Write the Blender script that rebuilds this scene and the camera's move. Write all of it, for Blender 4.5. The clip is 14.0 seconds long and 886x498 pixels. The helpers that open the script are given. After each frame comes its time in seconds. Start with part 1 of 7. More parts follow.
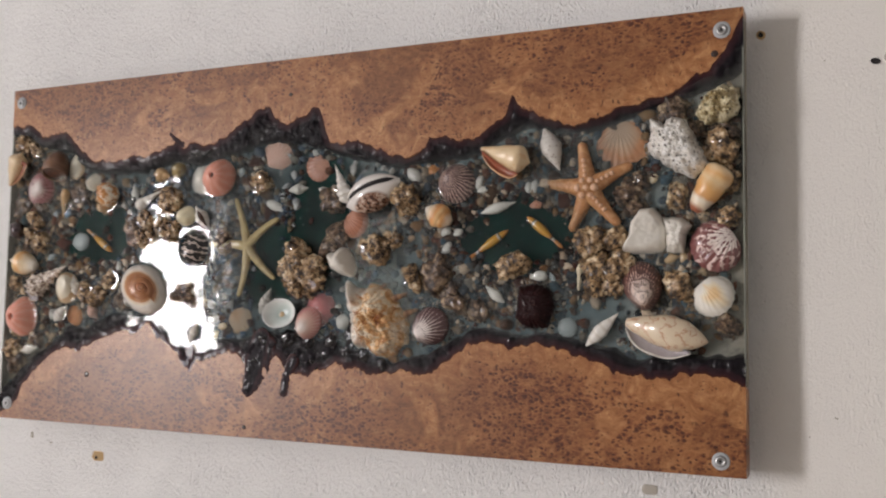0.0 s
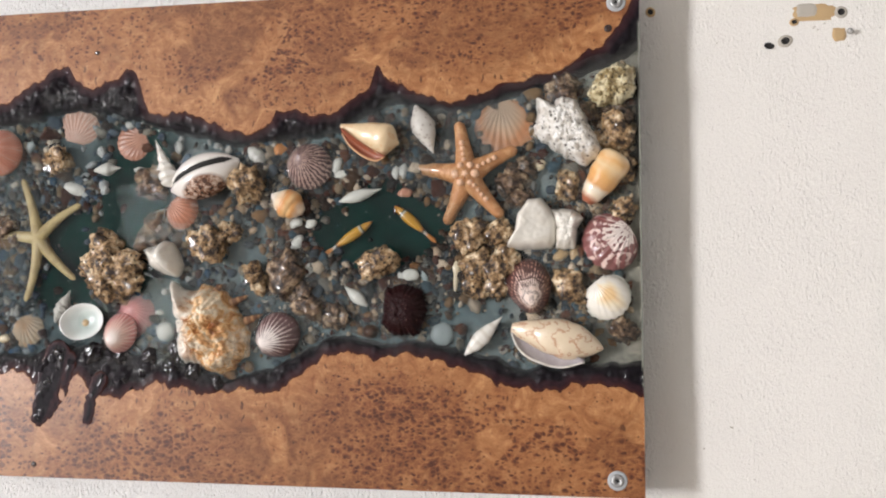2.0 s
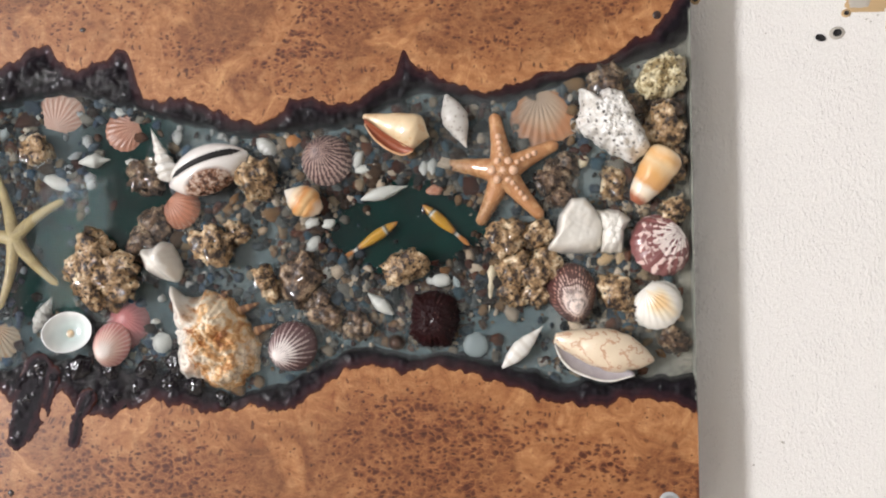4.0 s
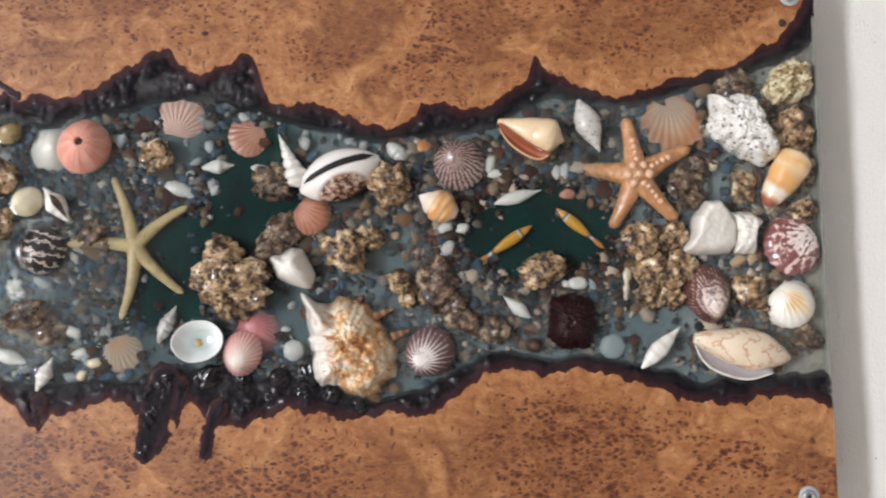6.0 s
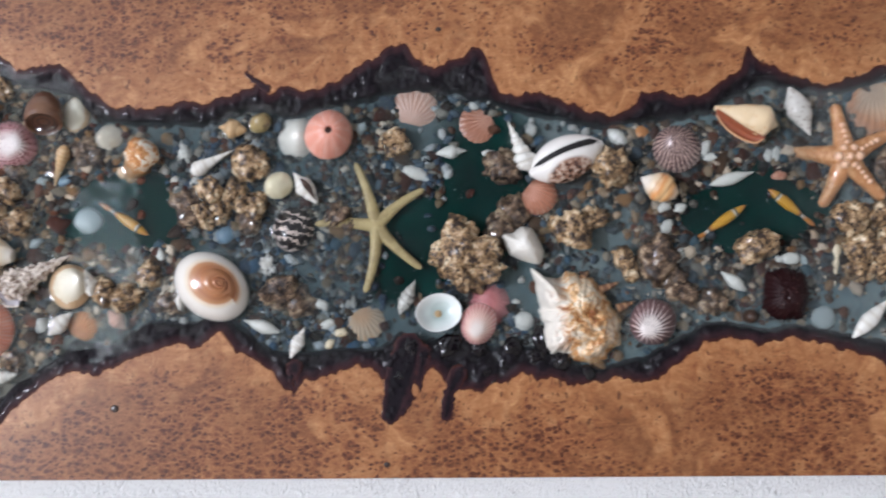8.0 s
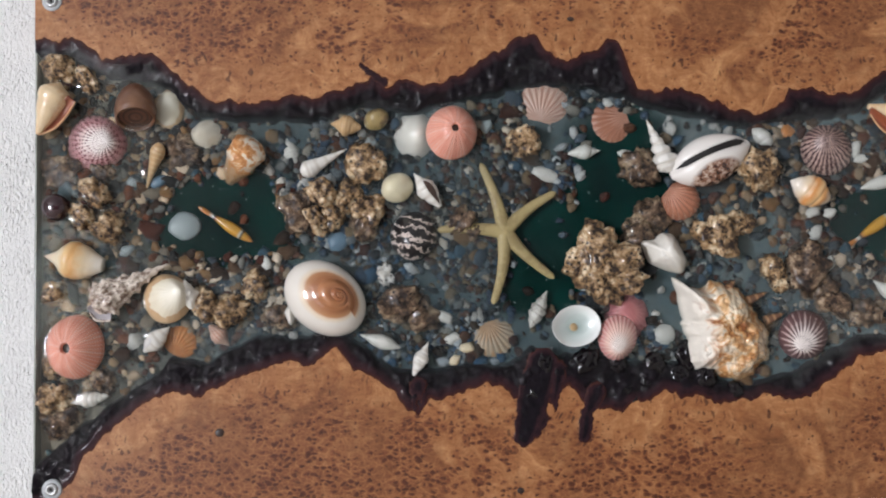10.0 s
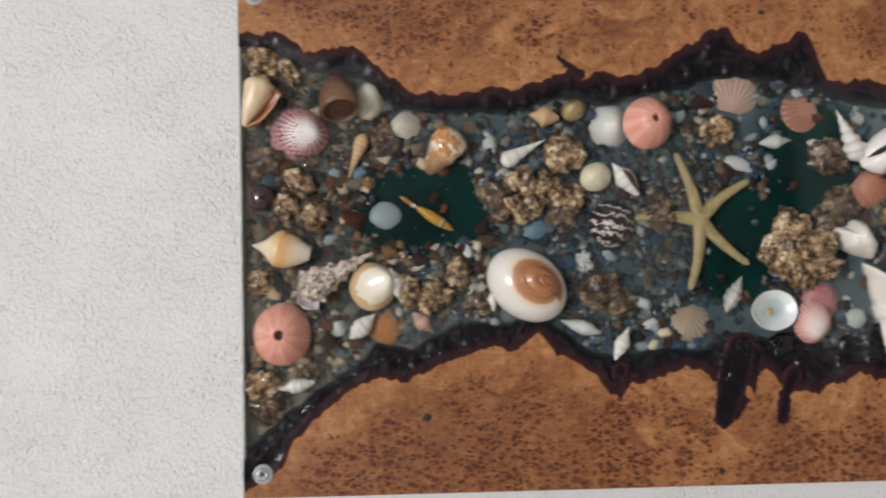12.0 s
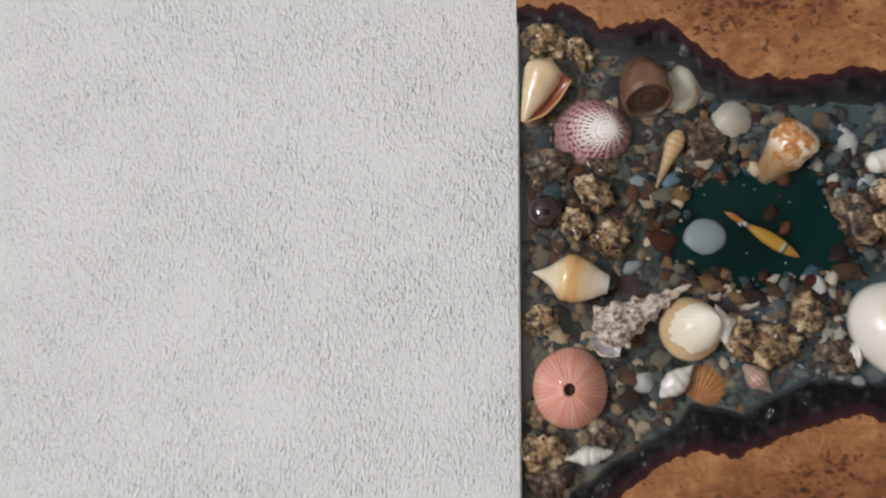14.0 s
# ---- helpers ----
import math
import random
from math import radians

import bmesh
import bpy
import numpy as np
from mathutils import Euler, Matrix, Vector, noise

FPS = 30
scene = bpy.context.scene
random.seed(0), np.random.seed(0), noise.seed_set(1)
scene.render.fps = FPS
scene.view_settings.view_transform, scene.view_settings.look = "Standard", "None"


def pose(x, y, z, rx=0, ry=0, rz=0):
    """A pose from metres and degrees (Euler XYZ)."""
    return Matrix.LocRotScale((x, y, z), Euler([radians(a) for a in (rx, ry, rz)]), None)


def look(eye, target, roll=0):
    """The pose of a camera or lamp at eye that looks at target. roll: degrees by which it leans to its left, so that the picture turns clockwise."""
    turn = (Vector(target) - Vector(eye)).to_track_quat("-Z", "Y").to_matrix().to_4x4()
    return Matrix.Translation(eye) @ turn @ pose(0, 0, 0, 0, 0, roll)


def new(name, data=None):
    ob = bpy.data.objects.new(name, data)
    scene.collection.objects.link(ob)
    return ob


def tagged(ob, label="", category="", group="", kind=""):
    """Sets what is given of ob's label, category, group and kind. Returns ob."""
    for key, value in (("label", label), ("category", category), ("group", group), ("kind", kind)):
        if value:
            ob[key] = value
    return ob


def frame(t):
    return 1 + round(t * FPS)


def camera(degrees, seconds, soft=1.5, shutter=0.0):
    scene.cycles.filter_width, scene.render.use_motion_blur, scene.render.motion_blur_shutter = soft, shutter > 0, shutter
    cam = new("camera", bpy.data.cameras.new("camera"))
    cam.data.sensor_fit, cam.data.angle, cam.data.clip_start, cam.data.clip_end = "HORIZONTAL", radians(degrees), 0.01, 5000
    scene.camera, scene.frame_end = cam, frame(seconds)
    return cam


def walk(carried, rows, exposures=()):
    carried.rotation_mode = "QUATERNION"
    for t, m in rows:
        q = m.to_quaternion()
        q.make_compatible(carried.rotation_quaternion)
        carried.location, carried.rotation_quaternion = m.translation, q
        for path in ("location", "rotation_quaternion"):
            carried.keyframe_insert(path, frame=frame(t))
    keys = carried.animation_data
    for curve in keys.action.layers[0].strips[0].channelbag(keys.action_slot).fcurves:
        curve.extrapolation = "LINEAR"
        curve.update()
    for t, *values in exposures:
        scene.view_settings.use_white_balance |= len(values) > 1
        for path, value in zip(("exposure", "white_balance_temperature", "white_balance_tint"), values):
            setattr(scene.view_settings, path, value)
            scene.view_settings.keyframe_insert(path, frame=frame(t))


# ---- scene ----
PATH = [
    (0, (1.064, -0.909, 1.394), (0.252, 0.912, 1.545), 1.0),
    (0.5, (1.046, -0.871, 1.398), (0.291, 0.975, 1.545), 1.5),
    (1, (1.016, -0.837, 1.394), (0.368, 1.047, 1.572), 1.3),
    (1.5, (0.983, -0.815, 1.397), (0.495, 1.118, 1.562), 0.4),
    (2, (0.939, -0.804, 1.401), (0.595, 1.161, 1.552), 0.2),
    (2.5, (0.888, -0.797, 1.407), (0.636, 1.181, 1.56), -0.1),
    (5, (0.777, -0.728, 1.416), (0.659, 1.265, 1.54), -0.1),
    (5.5, (0.713, -0.747, 1.412), (0.664, 1.249, 1.539), -0.6),
    (6, (0.667, -0.76, 1.409), (0.639, 1.233, 1.569), -0.9),
    (6.5, (0.606, -0.78, 1.417), (0.6, 1.216, 1.54), -1.0),
    (7, (0.561, -0.801, 1.405), (0.529, 1.194, 1.543), -1.2),
    (7.5, (0.524, -0.823, 1.392), (0.479, 1.17, 1.558), -1.1),
    (8, (0.503, -0.828, 1.396), (0.395, 1.164, 1.536), -0.9),
    (8.5, (0.477, -0.813, 1.403), (0.28, 1.174, 1.517), -0.8),
    (11, (0.244, -0.762, 1.422), (0.35, 1.231, 1.543), -1.3),
    (11.5, (0.196, -0.774, 1.412), (0.307, 1.219, 1.537), -1.3),
    (12, (0.165, -0.787, 1.409), (0.186, 1.209, 1.53), -1.5),
    (12.5, (0.138, -0.793, 1.409), (0.048, 1.201, 1.541), -0.7),
    (13, (0.117, -0.769, 1.4), (-0.15, 1.205, 1.587), -0.2),
    (13.5, (0.072, -0.702, 1.403), (-0.249, 1.261, 1.608), -0.5),
    (14, (0.045, -0.618, 1.417), (-0.261, 1.348, 1.62), 0.1),
]
cam = camera(51.5, 14.0, soft=2.0, shutter=0.5)
walk(cam, [(t, look(eye, target, roll)) for t, eye, target, roll in PATH], exposures=[(0.0, -0.93, 6750, 13), (1.0, -0.6, 6650, 11), (2.0, -0.25, 6550, 10), (5.0, -0.15, 6450, 10), (5.5, -0.25, 6450, 10), (6.0, -0.25, 6300, 10), (6.5, 0.05, 5900, 10), (7.0, -0.2, 5700, 10), (7.5, -0.25, 5700, 10), (8.5, -0.43, 6000, 10), (11.0, -0.78, 6200, 10), (11.5, -0.90, 6250, 10), (12.0, -0.76, 6400, 9), (12.5, -0.40, 6400, 9), (13.0, -0.75, 6400, 8), (13.5, -1.02, 6400, 8), (14.0, -0.90, 6400, 8)])

# ---- light: a bright window in the left wall, and the sky outside ----
world = bpy.data.worlds.new("world")
scene.world = world
world.use_nodes = True
sky = world.node_tree.nodes.new("ShaderNodeTexSky")
sky.sky_type, sky.sun_disc = "NISHITA", False
sky.sun_elevation, sky.sun_rotation = radians(40), radians(200)
background = world.node_tree.nodes["Background"]
background.inputs["Strength"].default_value = 0.1
world.node_tree.links.new(sky.outputs[0], background.inputs[0])

ROOM_X0, ROOM_X1, ROOM_Y0, ROOM_H = -2.6, 2.3, -4.5, 2.75
WALL_Y = 0.047
WIN_Y0, WIN_Y1, WIN_Z0, WIN_Z1 = -3.86, -3.1, 0.85, 2.1
window_light = bpy.data.lights.new("window_light", "AREA")
window_light.shape, window_light.size, window_light.size_y = "RECTANGLE", WIN_Z1 - WIN_Z0 - 0.1, WIN_Y1 - WIN_Y0 - 0.1
window_light.energy, window_light.color = 332, (0.965, 0.955, 0.98)
lamp = new("window_light", window_light)
lamp.matrix_world = Matrix.Translation((ROOM_X0 - 0.06, (WIN_Y0 + WIN_Y1) / 2, (WIN_Z0 + WIN_Z1) / 2)) @ Euler((0, radians(-90), 0)).to_matrix().to_4x4()

WIN2_X0, WIN2_X1, WIN2_Z0, WIN2_Z1 = -2.12, -1.62, 1.15, 2.2
second_light = bpy.data.lights.new("second_window_light", "AREA")
second_light.shape, second_light.size, second_light.size_y = "RECTANGLE", WIN2_X1 - WIN2_X0 - 0.1, WIN2_Z1 - WIN2_Z0 - 0.1
second_light.energy, second_light.color = 3, (0.75, 0.95, 1.0)
new("second_window_light", second_light).matrix_world = Matrix.Translation(((WIN2_X0 + WIN2_X1) / 2, ROOM_Y0 - 0.06, (WIN2_Z0 + WIN2_Z1) / 2)) @ Euler((radians(90), 0, 0)).to_matrix().to_4x4()

# ---- materials ----


class Nodes:
    """A material's node tree, with short calls for the nodes used here."""

    def __init__(self, name, rough=0.5, coat=0.0, metal=0.0, coat_rough=0.04, spec=0.5):
        self.mat = bpy.data.materials.new(name)
        self.mat.use_nodes = True
        self.tree = self.mat.node_tree
        self.bsdf = self.tree.nodes["Principled BSDF"]
        for key, value in (("Roughness", rough), ("Coat Weight", coat), ("Metallic", metal), ("Coat Roughness", coat_rough), ("Specular IOR Level", spec)):
            self.bsdf.inputs[key].default_value = value
        self.coords = self.tree.nodes.new("ShaderNodeTexCoord")

    def put(self, socket, value):
        if isinstance(value, bpy.types.NodeSocket):
            self.tree.links.new(value, socket)
        elif isinstance(value, (tuple, list)) and len(value) == 3 and len(socket.default_value) == 4:
            socket.default_value = (*value, 1)
        else:
            socket.default_value = value

    def node(self, kind, out=0, settings=(), **inputs):
        n = self.tree.nodes.new("ShaderNode" + kind)
        for key, value in settings:
            setattr(n, key, value)
        for key, value in inputs.items():
            self.put(n.inputs[key], value)
        return n.outputs[out]

    def at(self, coord="Object", scale=(1, 1, 1), turn=(0, 0, 0)):
        n = self.tree.nodes.new("ShaderNodeMapping")
        n.inputs["Scale"].default_value, n.inputs["Rotation"].default_value = scale, turn
        self.tree.links.new(self.coords.outputs[coord], n.inputs[0])
        return n.outputs[0]

    def noise(self, scale, detail=3.0, rough=0.55, where=None, distortion=0.0):
        return self.node("TexNoise", Vector=where or self.coords.outputs["Object"], Scale=scale, Detail=detail, Roughness=rough, Distortion=distortion)

    def cells(self, scale, where=None, feature="F1", out=0, jitter=1.0):
        return self.node("TexVoronoi", out, [("feature", feature)], Vector=where or self.coords.outputs["Object"], Scale=scale, Randomness=jitter)

    def flat_cells(self, where, feature="F1", out=0):
        """Cells drawn in the upright plane of x and z."""
        n = self.tree.nodes.new("ShaderNodeMapping")
        n.inputs["Rotation"].default_value = (radians(90), 0, 0)
        self.tree.links.new(where, n.inputs[0])
        return self.node("TexVoronoi", out, [("voronoi_dimensions", "2D"), ("feature", feature)], Vector=n.outputs[0], Scale=1.0, Randomness=1.0)

    def ramp(self, value, *stops):
        n = self.tree.nodes.new("ShaderNodeValToRGB")
        while len(n.color_ramp.elements) < len(stops):
            n.color_ramp.elements.new(0.5)
        for e, (place, colour) in zip(n.color_ramp.elements, stops):
            e.position = place
            e.color = (*colour, 1) if isinstance(colour, tuple) else (colour, colour, colour, 1)
        self.tree.links.new(value, n.inputs[0])
        return n.outputs[0]

    def mix(self, factor, a, b, how="MIX"):
        n = self.tree.nodes.new("ShaderNodeMix")
        n.data_type, n.blend_type = "RGBA", how
        self.put(n.inputs[0], factor), self.put(n.inputs[6], a), self.put(n.inputs[7], b)
        return n.outputs[2]

    def math(self, how, a, b=0.0, clamp=False):
        n = self.tree.nodes.new("ShaderNodeMath")
        n.operation, n.use_clamp = how, clamp
        self.put(n.inputs[0], a), self.put(n.inputs[1], b)
        return n.outputs[0]

    def split(self, vector):
        n = self.tree.nodes.new("ShaderNodeSeparateXYZ")
        self.tree.links.new(vector, n.inputs[0])
        return n.outputs

    def finish(self, colour, bump=None, strength=0.3, distance=0.001, rough=None):
        self.put(self.bsdf.inputs["Base Color"], colour)
        if rough is not None:
            self.put(self.bsdf.inputs["Roughness"], rough)
        if bump is not None:
            n = self.tree.nodes.new("ShaderNodeBump")
            n.inputs["Strength"].default_value, n.inputs["Distance"].default_value = strength, distance
            self.tree.links.new(bump, n.inputs["Height"])
            self.tree.links.new(n.outputs[0], self.bsdf.inputs["Normal"])
        return self.mat


def plaster_material():
    """Roller plaster: upright grains of uneven size in thick and thin patches, over a gently uneven coat."""
    m = Nodes("stippled_white_plaster", rough=0.85, spec=0.25)
    broad = m.noise(9, 3)
    bend = m.node("VectorMath", 0, [("operation", "MULTIPLY_ADD")]).node
    m.put(bend.inputs[0], m.node("TexNoise", 1, Vector=m.coords.outputs["Object"], Scale=190.0, Detail=2.0))
    bend.inputs[1].default_value = (0.005, 0.005, 0.005)
    m.put(bend.inputs[2], m.coords.outputs["Object"])
    thick = m.ramp(m.noise(15, 3, 0.6), (0.30, 0.55), (0.60, 1.0))
    grains = None
    for scale in ((300, 300, 165), (520, 520, 300)):
        n = m.tree.nodes.new("ShaderNodeMapping")
        n.inputs["Scale"].default_value = scale
        m.tree.links.new(bend.outputs[0], n.inputs[0])
        size = m.math("MULTIPLY", m.math("ADD", m.math("MULTIPLY", m.split(m.flat_cells(n.outputs[0], out=1))[0], 0.50), 0.02), thick)
        lump_up = m.math("MULTIPLY", m.math("SUBTRACT", size, m.flat_cells(n.outputs[0])), 2.2 if grains is None else 1.3, True)
        grains = lump_up if grains is None else m.math("ADD", grains, lump_up)
    soft = m.ramp(m.noise(1.0, 2, 0.5, m.at("Object", (400, 400, 220)), 0.3), (0.35, 0.0), (0.70, 1.0))
    grains = m.math("ADD", m.math("MULTIPLY", grains, 0.68), m.math("MULTIPLY", m.math("MULTIPLY", soft, thick), 0.45))
    dust = m.noise(900, 2)
    # the relief of the coarse roller coat was smoothed with filler right of the panel
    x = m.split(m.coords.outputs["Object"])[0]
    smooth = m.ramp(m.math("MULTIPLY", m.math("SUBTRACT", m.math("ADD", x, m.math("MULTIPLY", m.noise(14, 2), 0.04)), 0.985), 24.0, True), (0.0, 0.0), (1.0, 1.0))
    height = m.math("MULTIPLY", grains, m.math("SUBTRACT", 1.0, m.math("MULTIPLY", smooth, 0.66)))
    height = m.math("ADD", m.math("ADD", height, m.math("MULTIPLY", broad, 0.5)), m.math("MULTIPLY", dust, 0.28))
    # weaker, warmer light right of the panel is put into the wall's colour
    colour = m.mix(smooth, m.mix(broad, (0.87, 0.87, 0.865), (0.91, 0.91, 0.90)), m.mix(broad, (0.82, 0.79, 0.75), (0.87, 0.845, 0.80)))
    colour = m.mix(m.math("MULTIPLY", m.noise(2.2, 4), 0.15), colour, (0.68, 0.66, 0.63))
    return m.finish(colour, height, 1.0, 0.0019)


def plain_paint(name, colour, rough=0.7):
    m = Nodes(name, rough=rough)
    return m.finish(m.mix(m.noise(3, 5), colour, tuple(c * 0.9 for c in colour)), m.noise(120, 3), 0.2, 0.001)


def burl_material():
    """Burl: pale curly wood by the live edge, brown clouds further in, and clusters of round eyes parted by pale veins."""
    m = Nodes("varnished_burl_wood", rough=0.5, coat=0.5, coat_rough=0.33, spec=0.2)
    where = m.coords.outputs["Object"]

    def bent(noise_scale, amount, scale, detail=3.0):
        n = m.node("VectorMath", 0, [("operation", "MULTIPLY_ADD")]).node
        m.put(n.inputs[0], m.node("TexNoise", 1, Vector=where, Scale=noise_scale, Detail=detail))
        n.inputs[1].default_value = (amount, amount, amount)
        m.put(n.inputs[2], where)
        k = m.node("VectorMath", 0, [("operation", "MULTIPLY")]).node
        m.put(k.inputs[0], n.outputs[0])
        k.inputs[1].default_value = scale
        return k.outputs[0]

    warp = bent(14.0, 0.05, (1, 1, 1))
    heart = m.tree.nodes.new("ShaderNodeAttribute")
    heart.attribute_name = "heart"
    depth = m.math("ADD", heart.outputs["Fac"], m.math("MULTIPLY", m.math("SUBTRACT", m.noise(19, 3, 0.6, warp), 0.5), 0.09))
    inward = m.ramp(depth, (0.008, 0.05), (0.036, 1.0))

    # ground: curly pale wood, with soft brown clouds
    flame = m.noise(38, 5, 0.65, warp, 2.2)
    pale = m.ramp(flame, (0.28, (0.235, 0.083, 0.029)), (0.5, (0.385, 0.169, 0.065)), (0.72, (0.56, 0.298, 0.130)))
    shade = m.ramp(flame, (0.3, (0.080, 0.024, 0.009)), (0.7, (0.175, 0.060, 0.021)))
    cloud = m.math("MULTIPLY", m.ramp(m.noise(8.5, 3, 0.6, warp, 1.0), (0.45, 0.0), (0.52, 1.0), (0.60, 0.6), (0.72, 0.9)), inward)
    colour = m.mix(m.math("MULTIPLY", cloud, 0.78), pale, shade)

    # eyes: round brown knots with a darker pith, crowded into clusters and parted there by pale veins
    cluster = m.ramp(m.noise(20, 2, 0.5, warp, 0.5), (0.43, 0.0), (0.53, 1.0))
    cluster = m.math("MAXIMUM", cluster, m.math("MULTIPLY", m.ramp(depth, (0.045, 0.0), (0.075, 1.0)), 0.75))
    cluster = m.math("MULTIPLY", m.math("MAXIMUM", cluster, m.math("MULTIPLY", cloud, 0.7)), m.math("ADD", m.math("MULTIPLY", inward, 0.7), 0.3))
    cluster = m.math("MULTIPLY", cluster, m.ramp(m.noise(6.5, 2, 0.5, warp), (0.36, 0.30), (0.50, 1.0)))
    colour = m.mix(m.math("MULTIPLY", cluster, 0.58), colour, (0.215, 0.073, 0.027))
    for noise_scale, amount, scale, least, spread, tone, strength in ((60.0, 0.013, (100, 100, 165), -0.02, 0.74, (0.140, 0.039, 0.016), 0.80), (90.0, 0.008, (175, 175, 270), -0.20, 0.90, (0.092, 0.024, 0.010), 0.90)):
        at = bent(noise_scale, amount, scale, 2.0)
        near = m.flat_cells(at)
        size = m.math("MULTIPLY", m.math("ADD", m.math("MULTIPLY", m.split(m.flat_cells(at, out=1))[0], spread), least), cluster)
        vein = m.math("MULTIPLY", m.math("SUBTRACT", 0.10, m.flat_cells(at, "DISTANCE_TO_EDGE")), 10.0, True)
        colour = m.mix(m.math("MULTIPLY", m.math("MULTIPLY", vein, cluster), 0.34), colour, (0.48, 0.220, 0.082))
        eye = m.math("MULTIPLY", m.math("SUBTRACT", size, near), 4.5, True)
        colour = m.mix(m.math("MULTIPLY", eye, strength), colour, tone)
        pith = m.math("MULTIPLY", m.math("SUBTRACT", m.math("MULTIPLY", size, 0.45), near), 9.0, True)
        colour = m.mix(m.math("MULTIPLY", pith, 0.6), colour, (0.050, 0.014, 0.007))

    # thin dark pores that stand upright near the live edge
    at = bent(55.0, 0.016, (230, 230, 85), 2.0)
    rand = m.split(m.flat_cells(at, out=1))[1]
    pore = m.math("MULTIPLY", m.math("SUBTRACT", m.math("MULTIPLY", m.math("SUBTRACT", rand, 0.64), 0.95, True), m.flat_cells(at)), 9.0, True)
    rim = m.ramp(depth, (0.0, 0.5), (0.012, 1.0), (0.032, 0.8), (0.048, 0.0))
    colour = m.mix(m.math("MULTIPLY", m.math("MULTIPLY", pore, rim), 0.85), colour, (0.060, 0.017, 0.007))
    colour = m.mix(m.math("MULTIPLY", m.ramp(m.noise(1.0, 3, 0.6, bent(25.0, 0.02, (190, 190, 40))), (0.52, 0.0), (0.70, 1.0)), m.math("MULTIPLY", rim, 0.45)), colour, (0.27, 0.098, 0.030))

    # lone dark specks all over
    at = bent(90.0, 0.005, (165, 165, 150), 2.0)
    rand = m.split(m.flat_cells(at, out=1))[2]
    speck = m.math("MULTIPLY", m.math("SUBTRACT", m.math("MULTIPLY", m.math("SUBTRACT", rand, 0.66), 0.75, True), m.flat_cells(at)), 9.0, True)
    speck = m.math("MULTIPLY", speck, m.ramp(m.noise(26, 3, 0.6, warp), (0.40, 0.15), (0.56, 1.0)))
    colour = m.mix(m.math("MULTIPLY", speck, 0.85), colour, (0.055, 0.015, 0.007))

    swirl = m.noise(1.0, 3, 0.6, bent(17.0, 0.035, (60, 60, 200)), 1.2)
    colour = m.mix(0.5, colour, m.ramp(swirl, (0.34, 0.28), (0.64, 0.70)), "SOFT_LIGHT")
    fine = m.noise(1.0, 4, 0.6, m.at("Object", (700, 700, 320)))
    colour = m.mix(0.4, colour, m.ramp(fine, (0.3, 0.32), (0.7, 0.65)), "SOFT_LIGHT")
    return m.finish(colour, fine, 0.08, 0.0006)


def bark_material():
    """Bark: red-brown rim by the wood, a flat purple-brown sawn face, then black lumps."""
    m = Nodes("dark_resin_soaked_bark", rough=0.5, coat=0.14, coat_rough=0.07, spec=0.10)
    edge = m.split(m.coords.outputs["UV"])[1]
    n = m.noise(150, 4, 0.6)
    inner = m.ramp(n, (0.3, (0.003, 0.0025, 0.004)), (0.7, (0.012, 0.008, 0.012)))
    outer = m.ramp(n, (0.3, (0.015, 0.007, 0.010)), (0.7, (0.042, 0.017, 0.021)))
    face = m.ramp(m.math("ADD", edge, m.math("MULTIPLY", m.math("SUBTRACT", n, 0.5), 0.5)), (0.38, 1.0), (0.62, 0.0))
    colour = m.mix(face, inner, outer)
    rim = m.ramp(m.math("ADD", edge, m.math("MULTIPLY", m.math("SUBTRACT", n, 0.5), 0.30)), (0.05, 1.0), (0.20, 0.0))
    colour = m.mix(m.math("MULTIPLY", rim, 0.6), colour, (0.075, 0.021, 0.012))
    return m.finish(colour, m.noise(200, 4, 0.6), 0.65, 0.0012)


